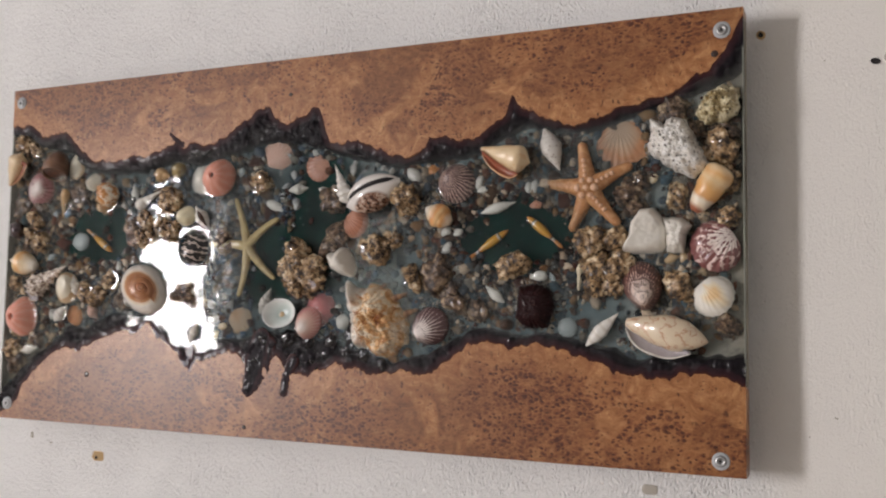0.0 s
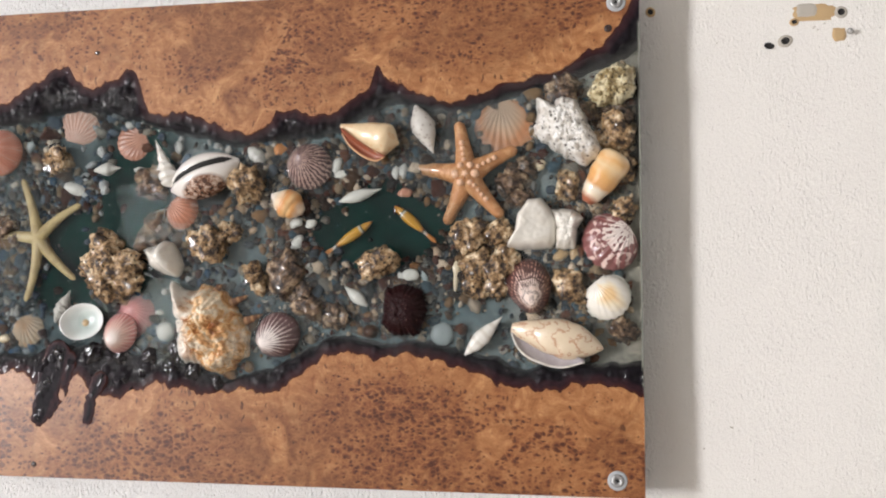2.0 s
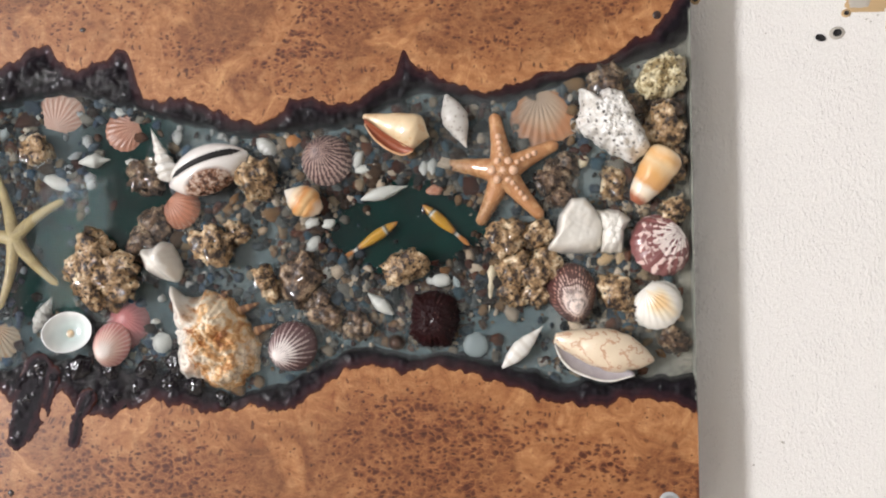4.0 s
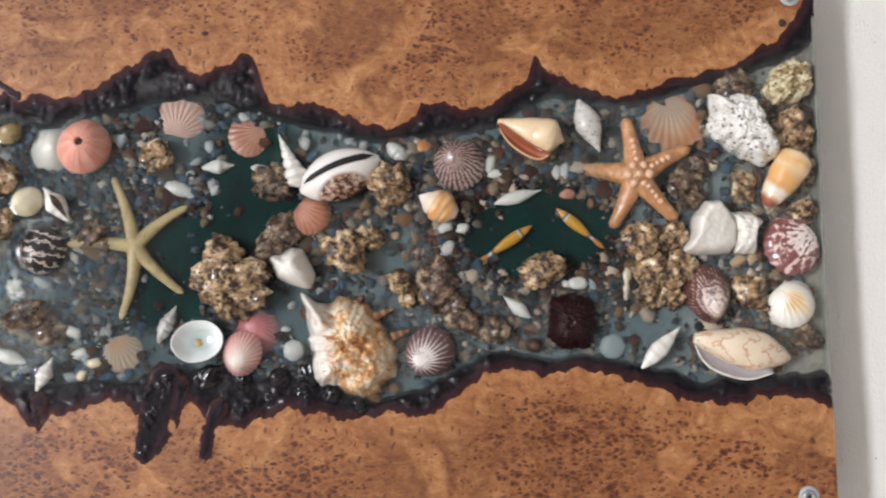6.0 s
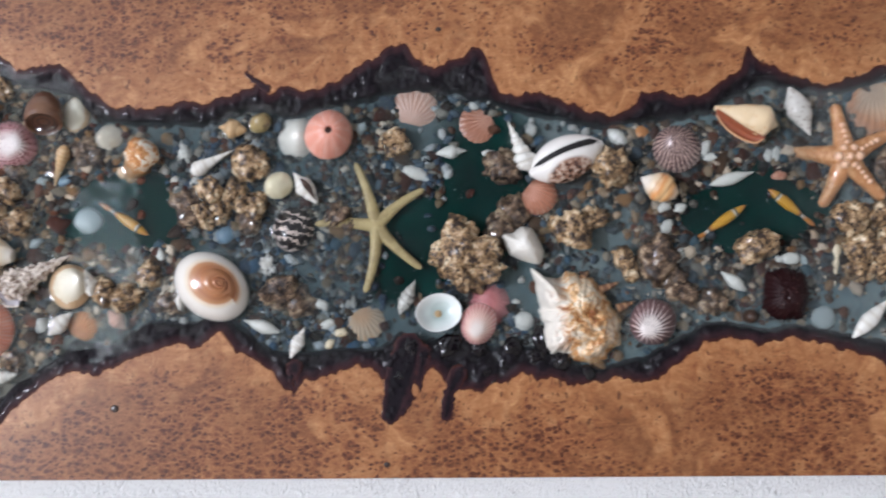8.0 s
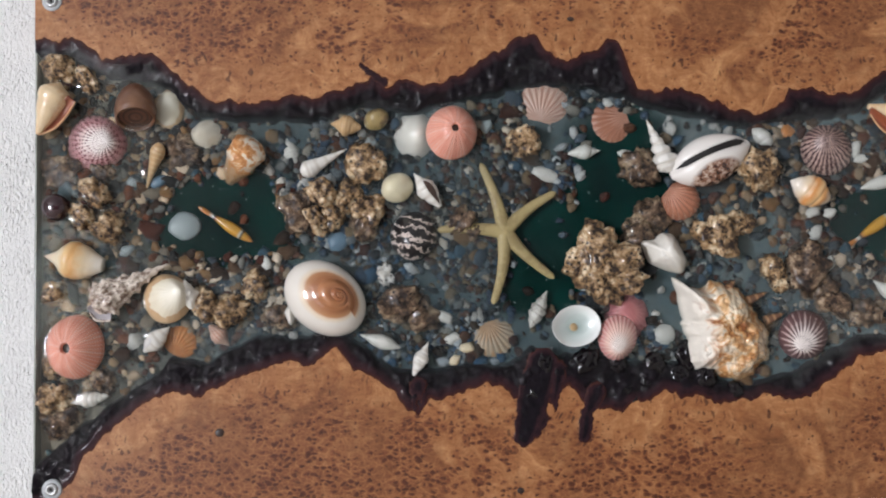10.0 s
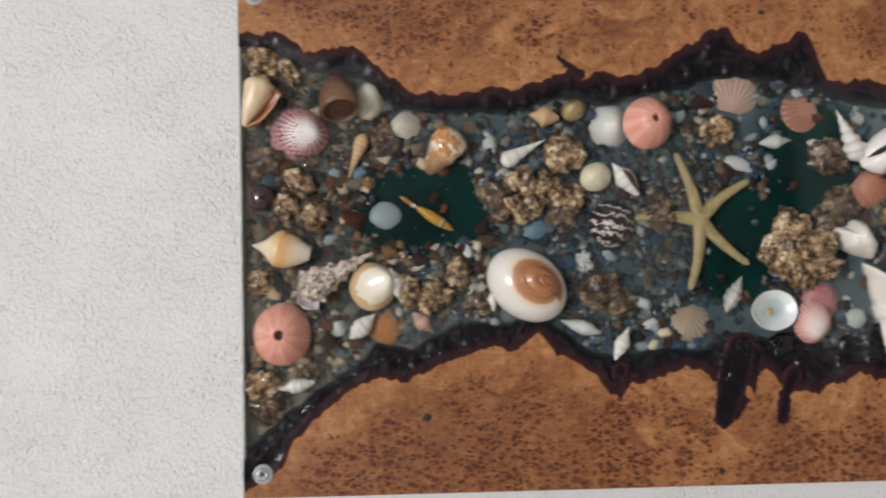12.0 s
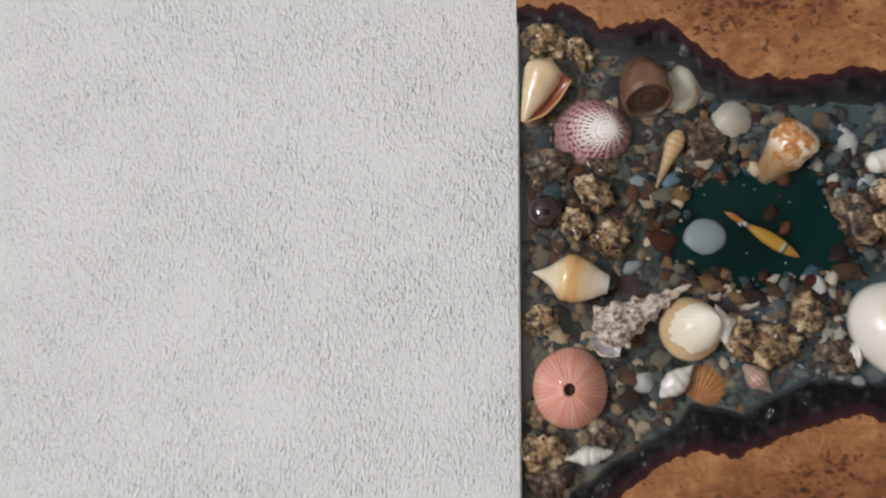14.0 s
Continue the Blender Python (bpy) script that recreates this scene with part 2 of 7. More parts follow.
def resin_floor_material():
    m = Nodes("milky_blue_resin", rough=0.6, spec=0.0)
    x, y, z = m.split(m.coords.outputs["Object"])
    wob = m.math("MULTIPLY", m.math("SUBTRACT", m.noise(28, 4, 0.6), 0.5), 1.6)
    green = None
    for cu, cv, ru, rv in POOLS:
        a = m.math("POWER", m.math("DIVIDE", m.math("SUBTRACT", x, cu), ru), 2.0)
        b = m.math("POWER", m.math("DIVIDE", m.math("SUBTRACT", z, BASE_Z + cv), rv), 2.0)
        d = m.math("ADD", m.math("ADD", a, b), wob)
        inside = m.ramp(m.math("SUBTRACT", 1.75, d), (0.15, 0.0), (0.55, 0.45), (1.0, 1.0))
        green = inside if green is None else m.math("MAXIMUM", green, inside)
    milk = m.ramp(m.noise(16, 4, 0.6), (0.3, (0.050, 0.085, 0.100)), (0.55, (0.108, 0.142, 0.148)), (0.75, (0.22, 0.235, 0.228)))
    ends = m.math("MAXIMUM", m.math("MULTIPLY", m.math("SUBTRACT", 0.20, x), 6.0, True), m.math("MULTIPLY", m.math("SUBTRACT", x, 0.90), 10.0, True))
    milk = m.mix(m.math("MULTIPLY", ends, 0.8), milk, (0.30, 0.26, 0.195))
    paler = m.ramp(x, (0.50, 0.0), (0.68, 1.0))
    milk = m.mix(m.math("MULTIPLY", paler, 0.75), milk, m.mix(1.0, milk, (2.0, 1.9, 1.85), "MULTIPLY"))
    grit = m.ramp(m.noise(260, 3, 0.6), (0.36, 0.55), (0.56, 0.0))
    milk = m.mix(m.math("MULTIPLY", grit, m.ramp(m.noise(38, 3), (0.35, 0.2), (0.6, 1.0))), milk, (0.075, 0.075, 0.07))
    shore = m.math("MULTIPLY", m.math("SUBTRACT", 0.045, m.math("ADD", x, m.math("MULTIPLY", m.noise(40, 3), 0.025))), 45.0, True)
    milk = m.mix(shore, milk, (0.27, 0.235, 0.175))
    # shade in the gaps between stones is put into the floor's colour
    gap_shade = m.tree.nodes.new("ShaderNodeAttribute")
    gap_shade.attribute_name = "gap_shade"
    bed = m.ramp(m.noise(120, 4, 0.65), (0.3, (0.010, 0.009, 0.010)), (0.7, (0.046, 0.038, 0.033)))
    milk = m.mix(m.math("MULTIPLY", m.math("SUBTRACT", gap_shade.outputs["Fac"], 0.22), 2.4, True), milk, bed)
    deep = m.ramp(m.noise(20, 3), (0.3, (0.0005, 0.013, 0.011)), (0.75, (0.0012, 0.037, 0.030)))
    return m.finish(m.mix(green, milk, deep), m.noise(90, 3), 0.2, 0.001)


def milky_resin_material():
    """The resin's faint cloudiness, as veils at several depths: blue-grey, browner at the ends, clearer over the pools."""
    m = Nodes("cloudy_resin", rough=0.7, spec=0.0)
    x, y, z = m.split(m.coords.outputs["Object"])
    cloud = m.ramp(m.noise(13, 4, 0.6, None, 0.8), (0.36, 0.025), (0.72, 0.12))
    for cu, cv, ru, rv in POOLS:
        a = m.math("POWER", m.math("DIVIDE", m.math("SUBTRACT", x, cu), ru * 1.1), 2.0)
        b = m.math("POWER", m.math("DIVIDE", m.math("SUBTRACT", z, BASE_Z + cv), rv * 1.1), 2.0)
        cloud = m.math("MULTIPLY", cloud, m.math("ADD", m.math("MULTIPLY", m.math("SUBTRACT", m.math("ADD", a, b), 0.6), 1.3, True), 0.15, True))
    m.put(m.bsdf.inputs["Alpha"], cloud)
    ends = m.math("MAXIMUM", m.math("MULTIPLY", m.math("SUBTRACT", 0.16, x), 7.0, True), m.math("MULTIPLY", m.math("SUBTRACT", x, 0.88), 10.0, True))
    milk = m.mix(m.noise(30, 3), (0.17, 0.235, 0.26), (0.23, 0.27, 0.28))
    milk = m.mix(m.ramp(x, (0.50, 0.0), (0.68, 1.0)), milk, (0.31, 0.345, 0.35))
    return m.finish(m.mix(m.math("MULTIPLY", ends, 0.8), milk, (0.29, 0.265, 0.22)))


def clear_resin_material():
    """The poured surface: clear, with a mirror-like gloss that grows at a flat angle."""
    m = bpy.data.materials.new("clear_resin_surface")
    m.use_nodes = True
    tree = m.node_tree
    tree.nodes.remove(tree.nodes["Principled BSDF"])
    clear, gloss = tree.nodes.new("ShaderNodeBsdfTransparent"), tree.nodes.new("ShaderNodeBsdfGlossy")
    clear.inputs[0].default_value, gloss.inputs["Roughness"].default_value = (0.955, 0.97, 0.965, 1), 0.035
    facing, both = tree.nodes.new("ShaderNodeLayerWeight"), tree.nodes.new("ShaderNodeMixShader")
    facing.inputs["Blend"].default_value = 0.5
    fifth, share = tree.nodes.new("ShaderNodeMath"), tree.nodes.new("ShaderNodeMath")
    fifth.operation, share.operation = "POWER", "MULTIPLY_ADD"
    fifth.inputs[1].default_value, share.inputs[1].default_value, share.inputs[2].default_value = 5.0, 0.95, 0.038
    tree.links.new(facing.outputs["Facing"], fifth.inputs[0])
    tree.links.new(fifth.outputs[0], share.inputs[0])
    tree.links.new(share.outputs[0], both.inputs[0])
    tree.links.new(clear.outputs[0], both.inputs[1])
    tree.links.new(gloss.outputs[0], both.inputs[2])
    # a little wide, dull gloss is added to haze the resin towards the window
    dull, worn = tree.nodes.new("ShaderNodeBsdfGlossy"), tree.nodes.new("ShaderNodeMixShader")
    dull.inputs["Roughness"].default_value, worn.inputs[0].default_value = 0.52, 0.003
    tree.links.new(both.outputs[0], worn.inputs[1])
    tree.links.new(dull.outputs[0], worn.inputs[2])
    tree.links.new(worn.outputs[0], tree.nodes["Material Output"].inputs["Surface"])
    return m


PEBBLE_TONES = ((0.0, (0.008, 0.010, 0.015)), (0.12, (0.040, 0.066, 0.105)), (0.22, (0.024, 0.013, 0.009)), (0.32, (0.085, 0.115, 0.145)), (0.40, (0.070, 0.042, 0.025)), (0.48, (0.150, 0.165, 0.170)),
                (0.56, (0.055, 0.014, 0.008)), (0.63, (0.190, 0.130, 0.072)), (0.70, (0.036, 0.090, 0.155)), (0.77, (0.26, 0.235, 0.19)), (0.84, (0.105, 0.040, 0.020)), (0.90, (0.44, 0.44, 0.42)), (0.96, (0.62, 0.61, 0.57)))


def pebble_material(name, joined):
    m = Nodes(name, rough=0.6, spec=0.04)
    n = m.tree.nodes.new("ShaderNodeNewGeometry" if joined else "ShaderNodeObjectInfo")
    colour = m.ramp(n.outputs["Random Per Island" if joined else "Random"], *PEBBLE_TONES)
    colour.node.color_ramp.interpolation = "CONSTANT"
    mottle = m.noise(300, 3)
    x = m.split(m.node("NewGeometry"))[0]
    ends = m.math("MAXIMUM", m.math("MULTIPLY", m.math("SUBTRACT", 0.24, x), 6.0, True), m.math("MULTIPLY", m.math("SUBTRACT", x, 0.85), 10.0, True))
    zone = m.math("MAXIMUM", ends, m.ramp(m.noise(7.0, 2, 0.5, m.node("NewGeometry")), (0.50, 0.0), (0.60, 0.85)))
    colour = m.mix(m.math("MULTIPLY", zone, 0.95), colour, m.mix(1.0, colour, (1.30, 0.95, 0.63), "MULTIPLY"))
    # browner stones between the right-hand pool and the shells, bluer ones round the middle
    dim = m.math("MULTIPLY", m.math("MULTIPLY", m.math("SUBTRACT", x, 0.57), 11.0, True), m.math("MULTIPLY", m.math("SUBTRACT", 0.90, x), 14.0, True))
    colour = m.mix(m.math("MULTIPLY", dim, 0.75), colour, m.mix(1.0, colour, (0.76, 0.56, 0.39), "MULTIPLY"))
    blue = m.math("MULTIPLY", m.math("MULTIPLY", m.math("SUBTRACT", x, 0.19), 9.0, True), m.math("MULTIPLY", m.math("SUBTRACT", 0.52, x), 9.0, True))
    colour = m.mix(m.math("MULTIPLY", blue, 0.6), colour, m.mix(1.0, colour, (0.36, 0.50, 0.66), "MULTIPLY"))
    colour = m.mix(m.ramp(mottle, (0.40, 0.0), (0.80, 0.25)), colour, (0.17, 0.16, 0.14))
    return m.finish(colour, mottle, 0.3, 0.0006)


def rock_material(name, pale, mid, dark):
    m = Nodes(name, rough=0.45, coat=0.7, coat_rough=0.06, spec=0.3)
    n = m.noise(88, 6, 0.72)
    pits = m.cells(190)
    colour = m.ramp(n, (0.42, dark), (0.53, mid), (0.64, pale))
    # pits are only bump here, so the shade in them is put into the colour
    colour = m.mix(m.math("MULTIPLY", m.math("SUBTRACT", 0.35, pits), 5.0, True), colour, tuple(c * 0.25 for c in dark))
    return m.finish(colour, m.math("ADD", n, m.math("MULTIPLY", pits, 0.8)), 0.35, 0.0016)


def shell_material(name, base, second, third=None, pattern="mottle", count=8.0, along=2.0, sharp=0.15, coat=1.0, relief=0.15, cover=0.5, rough=0.35, warp=0.6, spec=0.5):
    """Shell in two or three colours. bands run across the length, rays run along it, flecks are scattered, zigzag are wavy lines."""
    m = Nodes(name, rough=rough, coat=coat, coat_rough=0.05, spec=spec)
    u, v, _ = m.split(m.coords.outputs["UV"])
    n = m.noise(130, 4, 0.6)
    wob = m.math("MULTIPLY", m.math("SUBTRACT", n, 0.5), warp)
    if pattern == "bands":
        s = m.math("SINE", m.math("MULTIPLY", m.math("ADD", v, m.math("MULTIPLY", wob, 0.12)), count * 6.283))
    elif pattern == "rays":
        s = m.math("SINE", m.math("MULTIPLY", m.math("ADD", u, m.math("MULTIPLY", wob, 0.01)), count * 6.283))
        s = m.math("ADD", s, m.math("MULTIPLY", m.math("SINE", m.math("ADD", m.math("MULTIPLY", v, along * 6.283), m.math("MULTIPLY", wob, 8.0))), 0.7))
    elif pattern == "zigzag":
        saw = m.math("PINGPONG", m.math("MULTIPLY", u, count), 0.5)
        s = m.math("SINE", m.math("MULTIPLY", m.math("ADD", m.math("ADD", v, m.math("MULTIPLY", saw, 0.35)), m.math("MULTIPLY", wob, 0.18)), along * 6.283))
    elif pattern == "stripes":
        x = m.split(m.coords.outputs["Object"])[0]
        s = m.math("SINE", m.math("ADD", m.math("MULTIPLY", x, count * 6.283), m.math("MULTIPLY", wob, 6.0)))
    elif pattern == "flecks":
        s = m.math("MULTIPLY", m.math("SUBTRACT", 0.45, m.cells(count * 40)), 3.0)
    else:
        s = m.math("MULTIPLY", m.math("SUBTRACT", m.noise(count * 12, 4, 0.6), 0.5), 5.0)
    f = m.math("MULTIPLY", m.math("ADD", s, cover * 2 - 1), 0.5 / sharp, True)
    colour = m.mix(f, base, second)
    if third:
        colour = m.mix(m.ramp(v, (0.15, 1.0), (0.55, 0.0)), colour, third)
    colour = m.mix(m.math("MULTIPLY", n, 0.4), colour, m.mix(1.0, colour, (0.58, 0.55, 0.52), "MULTIPLY"))
    return m.finish(colour, m.math("ADD", n, m.math("MULTIPLY", s, 0.12)), relief, 0.001)


def urchin_material():
    m = Nodes("coral_urchin_shell", rough=0.5, coat=0.5, coat_rough=0.15)
    u, v, _ = m.split(m.coords.outputs["UV"])
    grid = m.tree.nodes.new("ShaderNodeCombineXYZ")
    m.put(grid.inputs[0], m.math("MULTIPLY", u, 44.0)), m.put(grid.inputs[1], m.math("MULTIPLY", v, 17.0))
    dots = m.ramp(m.cells(1.0, grid.outputs[0], jitter=0.15), (0.18, 1.0), (0.34, 0.0))
    ray = m.math("SINE", m.math("MULTIPLY", u, 6.283 * 10))
    colour = m.ramp(m.math("ADD", m.math("MULTIPLY", ray, 0.16), m.noise(60, 3)), (0.2, (0.77, 0.285, 0.195)), (0.8, (0.85, 0.40, 0.30)))
    colour = m.mix(m.math("MULTIPLY", dots, m.ramp(ray, (0.35, 0.45), (0.75, 0.85))), colour, (0.88, 0.72, 0.64))
    return m.finish(colour, dots, 0.5, 0.0008)


def simple_material(name, colour, rough=0.4, metal=0.0, coat=0.0):
    m = Nodes(name, rough=rough, metal=metal, coat=coat)
    return m.finish(m.mix(m.noise(200, 3), colour, tuple(c * 0.7 for c in colour)), m.noise(500, 2), 0.1, 0.0004)


BASE_Z, WIDTH, HEIGHT, THICK = 1.25, 0.972, 0.45, 0.028
FLOOR_D = 0.013
POOLS = ((0.160, 0.243, 0.075, 0.046), (0.500, 0.262, 0.052, 0.070), (0.440, 0.215, 0.05, 0.05), (0.425, 0.178, 0.038, 0.026), (0.735, 0.234, 0.080, 0.046))

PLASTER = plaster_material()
WHITE_PAINT = plain_paint("white_painted_wall", (0.80, 0.79, 0.77))
CEILING_PAINT = plain_paint("pale_grey_ceiling", (0.52, 0.51, 0.50))
GREY_PAINT = plain_paint("grey_painted_wall", (0.36, 0.35, 0.33))
DARK_PAINT = plain_paint("dark_brown_wall", (0.055, 0.047, 0.042))
FLOOR_TILE = plain_paint("beige_floor", (0.52, 0.47, 0.41), 0.4)
FRAME_PAINT = plain_paint("window_paint", (0.8, 0.8, 0.79), 0.4)
BURL = burl_material()
BARK = bark_material()
BARK_WET = simple_material("wet_black_bark", (0.005, 0.003, 0.005), 0.16)
RESIN_FLOOR = resin_floor_material()
CLEAR_RESIN = clear_resin_material()
CLOUDY_RESIN = milky_resin_material()
RESIN_END = simple_material("milky_cut_resin", (0.36, 0.36, 0.31), 0.35, coat=0.3)
BUBBLE = simple_material("air_bubble", (0.55, 0.62, 0.62), 0.2)
PEBBLE = pebble_material("river_pebble", False)
GRAVEL = pebble_material("river_gravel", True)
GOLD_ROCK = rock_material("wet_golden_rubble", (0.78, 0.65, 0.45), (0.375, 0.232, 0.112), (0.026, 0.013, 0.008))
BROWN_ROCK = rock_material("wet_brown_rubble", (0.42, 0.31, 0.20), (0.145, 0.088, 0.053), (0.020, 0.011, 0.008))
WHITE_CORAL = rock_material("bleached_coral", (0.86, 0.85, 0.82), (0.80, 0.78, 0.74), (0.62, 0.58, 0.52))
YELLOW_CORAL = rock_material("cream_coral", (0.84, 0.78, 0.58), (0.72, 0.63, 0.40), (0.30, 0.22, 0.10))
STEEL = simple_material("brushed_steel", (0.50, 0.50, 0.50), 0.42, 0.85)
NYLON = simple_material("pale_grey_washer", (0.50, 0.52, 0.54), 0.45)
# shade inside holes, slots and slits is put into this near-black
DARK = simple_material("dark_recess", (0.012, 0.010, 0.010), 0.7)
OCHRE = plain_paint("exposed_ochre_plaster", (0.55, 0.38, 0.20), 0.9)
GREY_CHIP = plain_paint("grey_chipped_plaster", (0.50, 0.46, 0.40), 0.9)
KNOT = simple_material("dark_knot", (0.035, 0.016, 0.012), 0.35, coat=0.5)

# ---- building helpers ----


def spot(u, v, d=0.0):
    """A place on the panel: along it, up it, and behind its front."""
    return Vector((u, d, BASE_Z + v))


def lying(u, v, d, angle=0.0, roll=0.0, tilt=0.0):
    """A pose on the panel: local x along the angle, local z out of the panel."""
    a = radians(angle)
    x, z = Vector((math.cos(a), 0, math.sin(a))), Vector((0, -1, 0))
    y = z.cross(x)
    m = Matrix((x, y, z)).transposed().to_4x4()
    m.translation = spot(u, v, d)
    return m @ Euler((radians(roll), radians(tilt), 0)).to_matrix().to_4x4()


def mesh_of(name, points, faces, material, uvs=None, smooth=True):
    me = bpy.data.meshes.new(name)
    me.from_pydata([tuple(p) for p in points], [], faces)
    me.materials.append(material)
    if uvs is not None:
        layer = me.uv_layers.new(name="uv")
        loops = np.empty(len(me.loops), dtype=np.int32)
        me.loops.foreach_get("vertex_index", loops)
        layer.data.foreach_set("uv", np.asarray(uvs, dtype=np.float32)[loops].ravel())
    if smooth:
        me.shade_smooth()
    return me


def grid_mesh(name, pts, material, around=True, caps=False, span=(0.0, 1.0)):
    """A mesh of rows of points; around: each row closes on itself. The seam has its own points, so that the pattern runs through."""
    pts = np.asarray(pts, float)
    rows, cols = pts.shape[:2]
    faces = [(i * cols + j, i * cols + j + 1, (i + 1) * cols + j + 1, (i + 1) * cols + j) for i in range(rows - 1) for j in range(cols - 1)]
    if caps:
        faces += [tuple(range(cols - 1))[::-1], tuple((rows - 1) * cols + j for j in range(cols - 1))]
    uvs = [(j / (cols - 1), span[0] + (span[1] - span[0]) * i / (rows - 1)) for i in range(rows) for j in range(cols)]
    me = mesh_of(name, pts.reshape(-1, 3), faces, material, uvs)
    if around:
        bm = bmesh.new()
        bm.from_mesh(me)
        bmesh.ops.remove_doubles(bm, verts=bm.verts, dist=1e-7)
        bmesh.ops.recalc_face_normals(bm, faces=bm.faces)
        bm.to_mesh(me)
        bm.free()
    return me


def part(name, me, parent, label="", at=None):
    """Links a mesh as one object under a thing."""
    ob = new(name, me)
    ob.parent = parent
    if at is not None:
        ob.matrix_basis = at
    return tagged(ob, label)


def thing(name, me, at, label, category, group="", kind=""):
    ob = new(name, me)
    ob.matrix_basis = at
    return tagged(ob, label, category, group, kind)


def box_bm(bm, lo, hi):
    made = bmesh.ops.create_cube(bm, size=1.0)["verts"]
    for v in made:
        for k in range(3):
            v.co[k] = lo[k] if v.co[k] < 0 else hi[k]


def boxes_mesh(name, boxes, material, bevel=0.0):
    bm = bmesh.new()
    for lo, hi in boxes:
        box_bm(bm, lo, hi)
    if bevel:
        bmesh.ops.bevel(bm, geom=list(bm.edges), offset=bevel, segments=2, affect="EDGES")
    me = bpy.data.meshes.new(name)
    bm.to_mesh(me)
    bm.free()
    me.materials.append(material)
    return me


def lathe(name, profile, material, seg=28):
    """Turned about local z from (radius, height) pairs."""
    ang = np.linspace(0, 2 * np.pi, seg + 1)
    pts = [[(r * math.cos(a), r * math.sin(a), h) for a in ang] for r, h in profile]
    return grid_mesh(name, pts, material)


def wave_noise(x, y, seed=0.0):
    return noise.noise(Vector((x, y, seed)))


# ---- the room ----
# all but the plaster wall is unseen, added and toned for bounce and reflections
floor = tagged(new("floor", boxes_mesh("floor", [((ROOM_X0, ROOM_Y0, -0.1), (ROOM_X1, WALL_Y, 0.0))], FLOOR_TILE)), "plain beige tiled room floor", "floor", kind="structure")
ceiling = tagged(new("ceiling", boxes_mesh("ceiling", [((ROOM_X0, ROOM_Y0, ROOM_H), (ROOM_X1, WALL_Y, ROOM_H + 0.1))], CEILING_PAINT)), "plain pale grey ceiling", "ceiling", kind="structure")
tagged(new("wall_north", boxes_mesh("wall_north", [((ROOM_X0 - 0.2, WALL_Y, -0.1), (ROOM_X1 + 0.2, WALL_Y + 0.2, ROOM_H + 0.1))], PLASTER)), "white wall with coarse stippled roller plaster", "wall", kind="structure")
S0, S1 = ROOM_Y0 - 0.2, ROOM_Y0
tagged(new("wall_south", boxes_mesh("wall_south", [((ROOM_X0 - 0.2, S0, -0.1), (WIN2_X0, S1, ROOM_H + 0.1)), ((WIN2_X1, S0, -0.1), (ROOM_X1 + 0.2, S1, ROOM_H + 0.1)),
       ((WIN2_X0, S0, -0.1), (WIN2_X1, S1, WIN2_Z0)), ((WIN2_X0, S0, WIN2_Z1), (WIN2_X1, S1, ROOM_H + 0.1))], DARK_PAINT)), "plain dark brown wall with a narrow window", "wall", kind="structure")
tagged(new("wall_east", boxes_mesh("wall_east", [((ROOM_X1, ROOM_Y0, -0.1), (ROOM_X1 + 0.2, WALL_Y, ROOM_H + 0.1))], GREY_PAINT)), "plain grey painted wall", "wall", kind="structure")
X0, X1 = ROOM_X0 - 0.2, ROOM_X0
tagged(new("wall_west", boxes_mesh("wall_west", [((X0, ROOM_Y0, -0.1), (X1, WIN_Y0, ROOM_H + 0.1)), ((X0, WIN_Y1, -0.1), (X1, WALL_Y, ROOM_H + 0.1)),
       ((X0, WIN_Y0, -0.1), (X1, WIN_Y1, WIN_Z0)), ((X0, WIN_Y0, WIN_Z1), (X1, WIN_Y1, ROOM_H + 0.1))], WHITE_PAINT)), "plain white painted wall with a window", "wall", kind="structure")
window = tagged(new("window_1"), "white framed window", "window", kind="structure")
F = 0.05
part("window_frame", boxes_mesh("window_frame", [((X0 + 0.03, WIN_Y0, WIN_Z0), (X0 + 0.09, WIN_Y0 + F, WIN_Z1)), ((X0 + 0.03, WIN_Y1 - F, WIN_Z0), (X0 + 0.09, WIN_Y1, WIN_Z1)),
     ((X0 + 0.03, WIN_Y0 + F, WIN_Z0), (X0 + 0.09, WIN_Y1 - F, WIN_Z0 + F)), ((X0 + 0.03, WIN_Y0 + F, WIN_Z1 - F), (X0 + 0.09, WIN_Y1 - F, WIN_Z1))], FRAME_PAINT), window)
part("window_sill", boxes_mesh("window_sill", [((X1 - 0.02, WIN_Y0 - 0.04, WIN_Z0 - 0.03), (X1 + 0.06, WIN_Y1 + 0.04, WIN_Z0 - 0.002))], FRAME_PAINT, 0.004), window)

window = tagged(new("window_2"), "narrow white framed window", "window", kind="structure")
part("window_frame", boxes_mesh("window_frame", [((WIN2_X0, S0 + 0.03, WIN2_Z0), (WIN2_X0 + F, S0 + 0.09, WIN2_Z1)), ((WIN2_X1 - F, S0 + 0.03, WIN2_Z0), (WIN2_X1, S0 + 0.09, WIN2_Z1)),
     ((WIN2_X0 + F, S0 + 0.03, WIN2_Z0), (WIN2_X1 - F, S0 + 0.09, WIN2_Z0 + F)), ((WIN2_X0 + F, S0 + 0.03, WIN2_Z1 - F), (WIN2_X1 - F, S0 + 0.09, WIN2_Z1))], FRAME_PAINT), window)

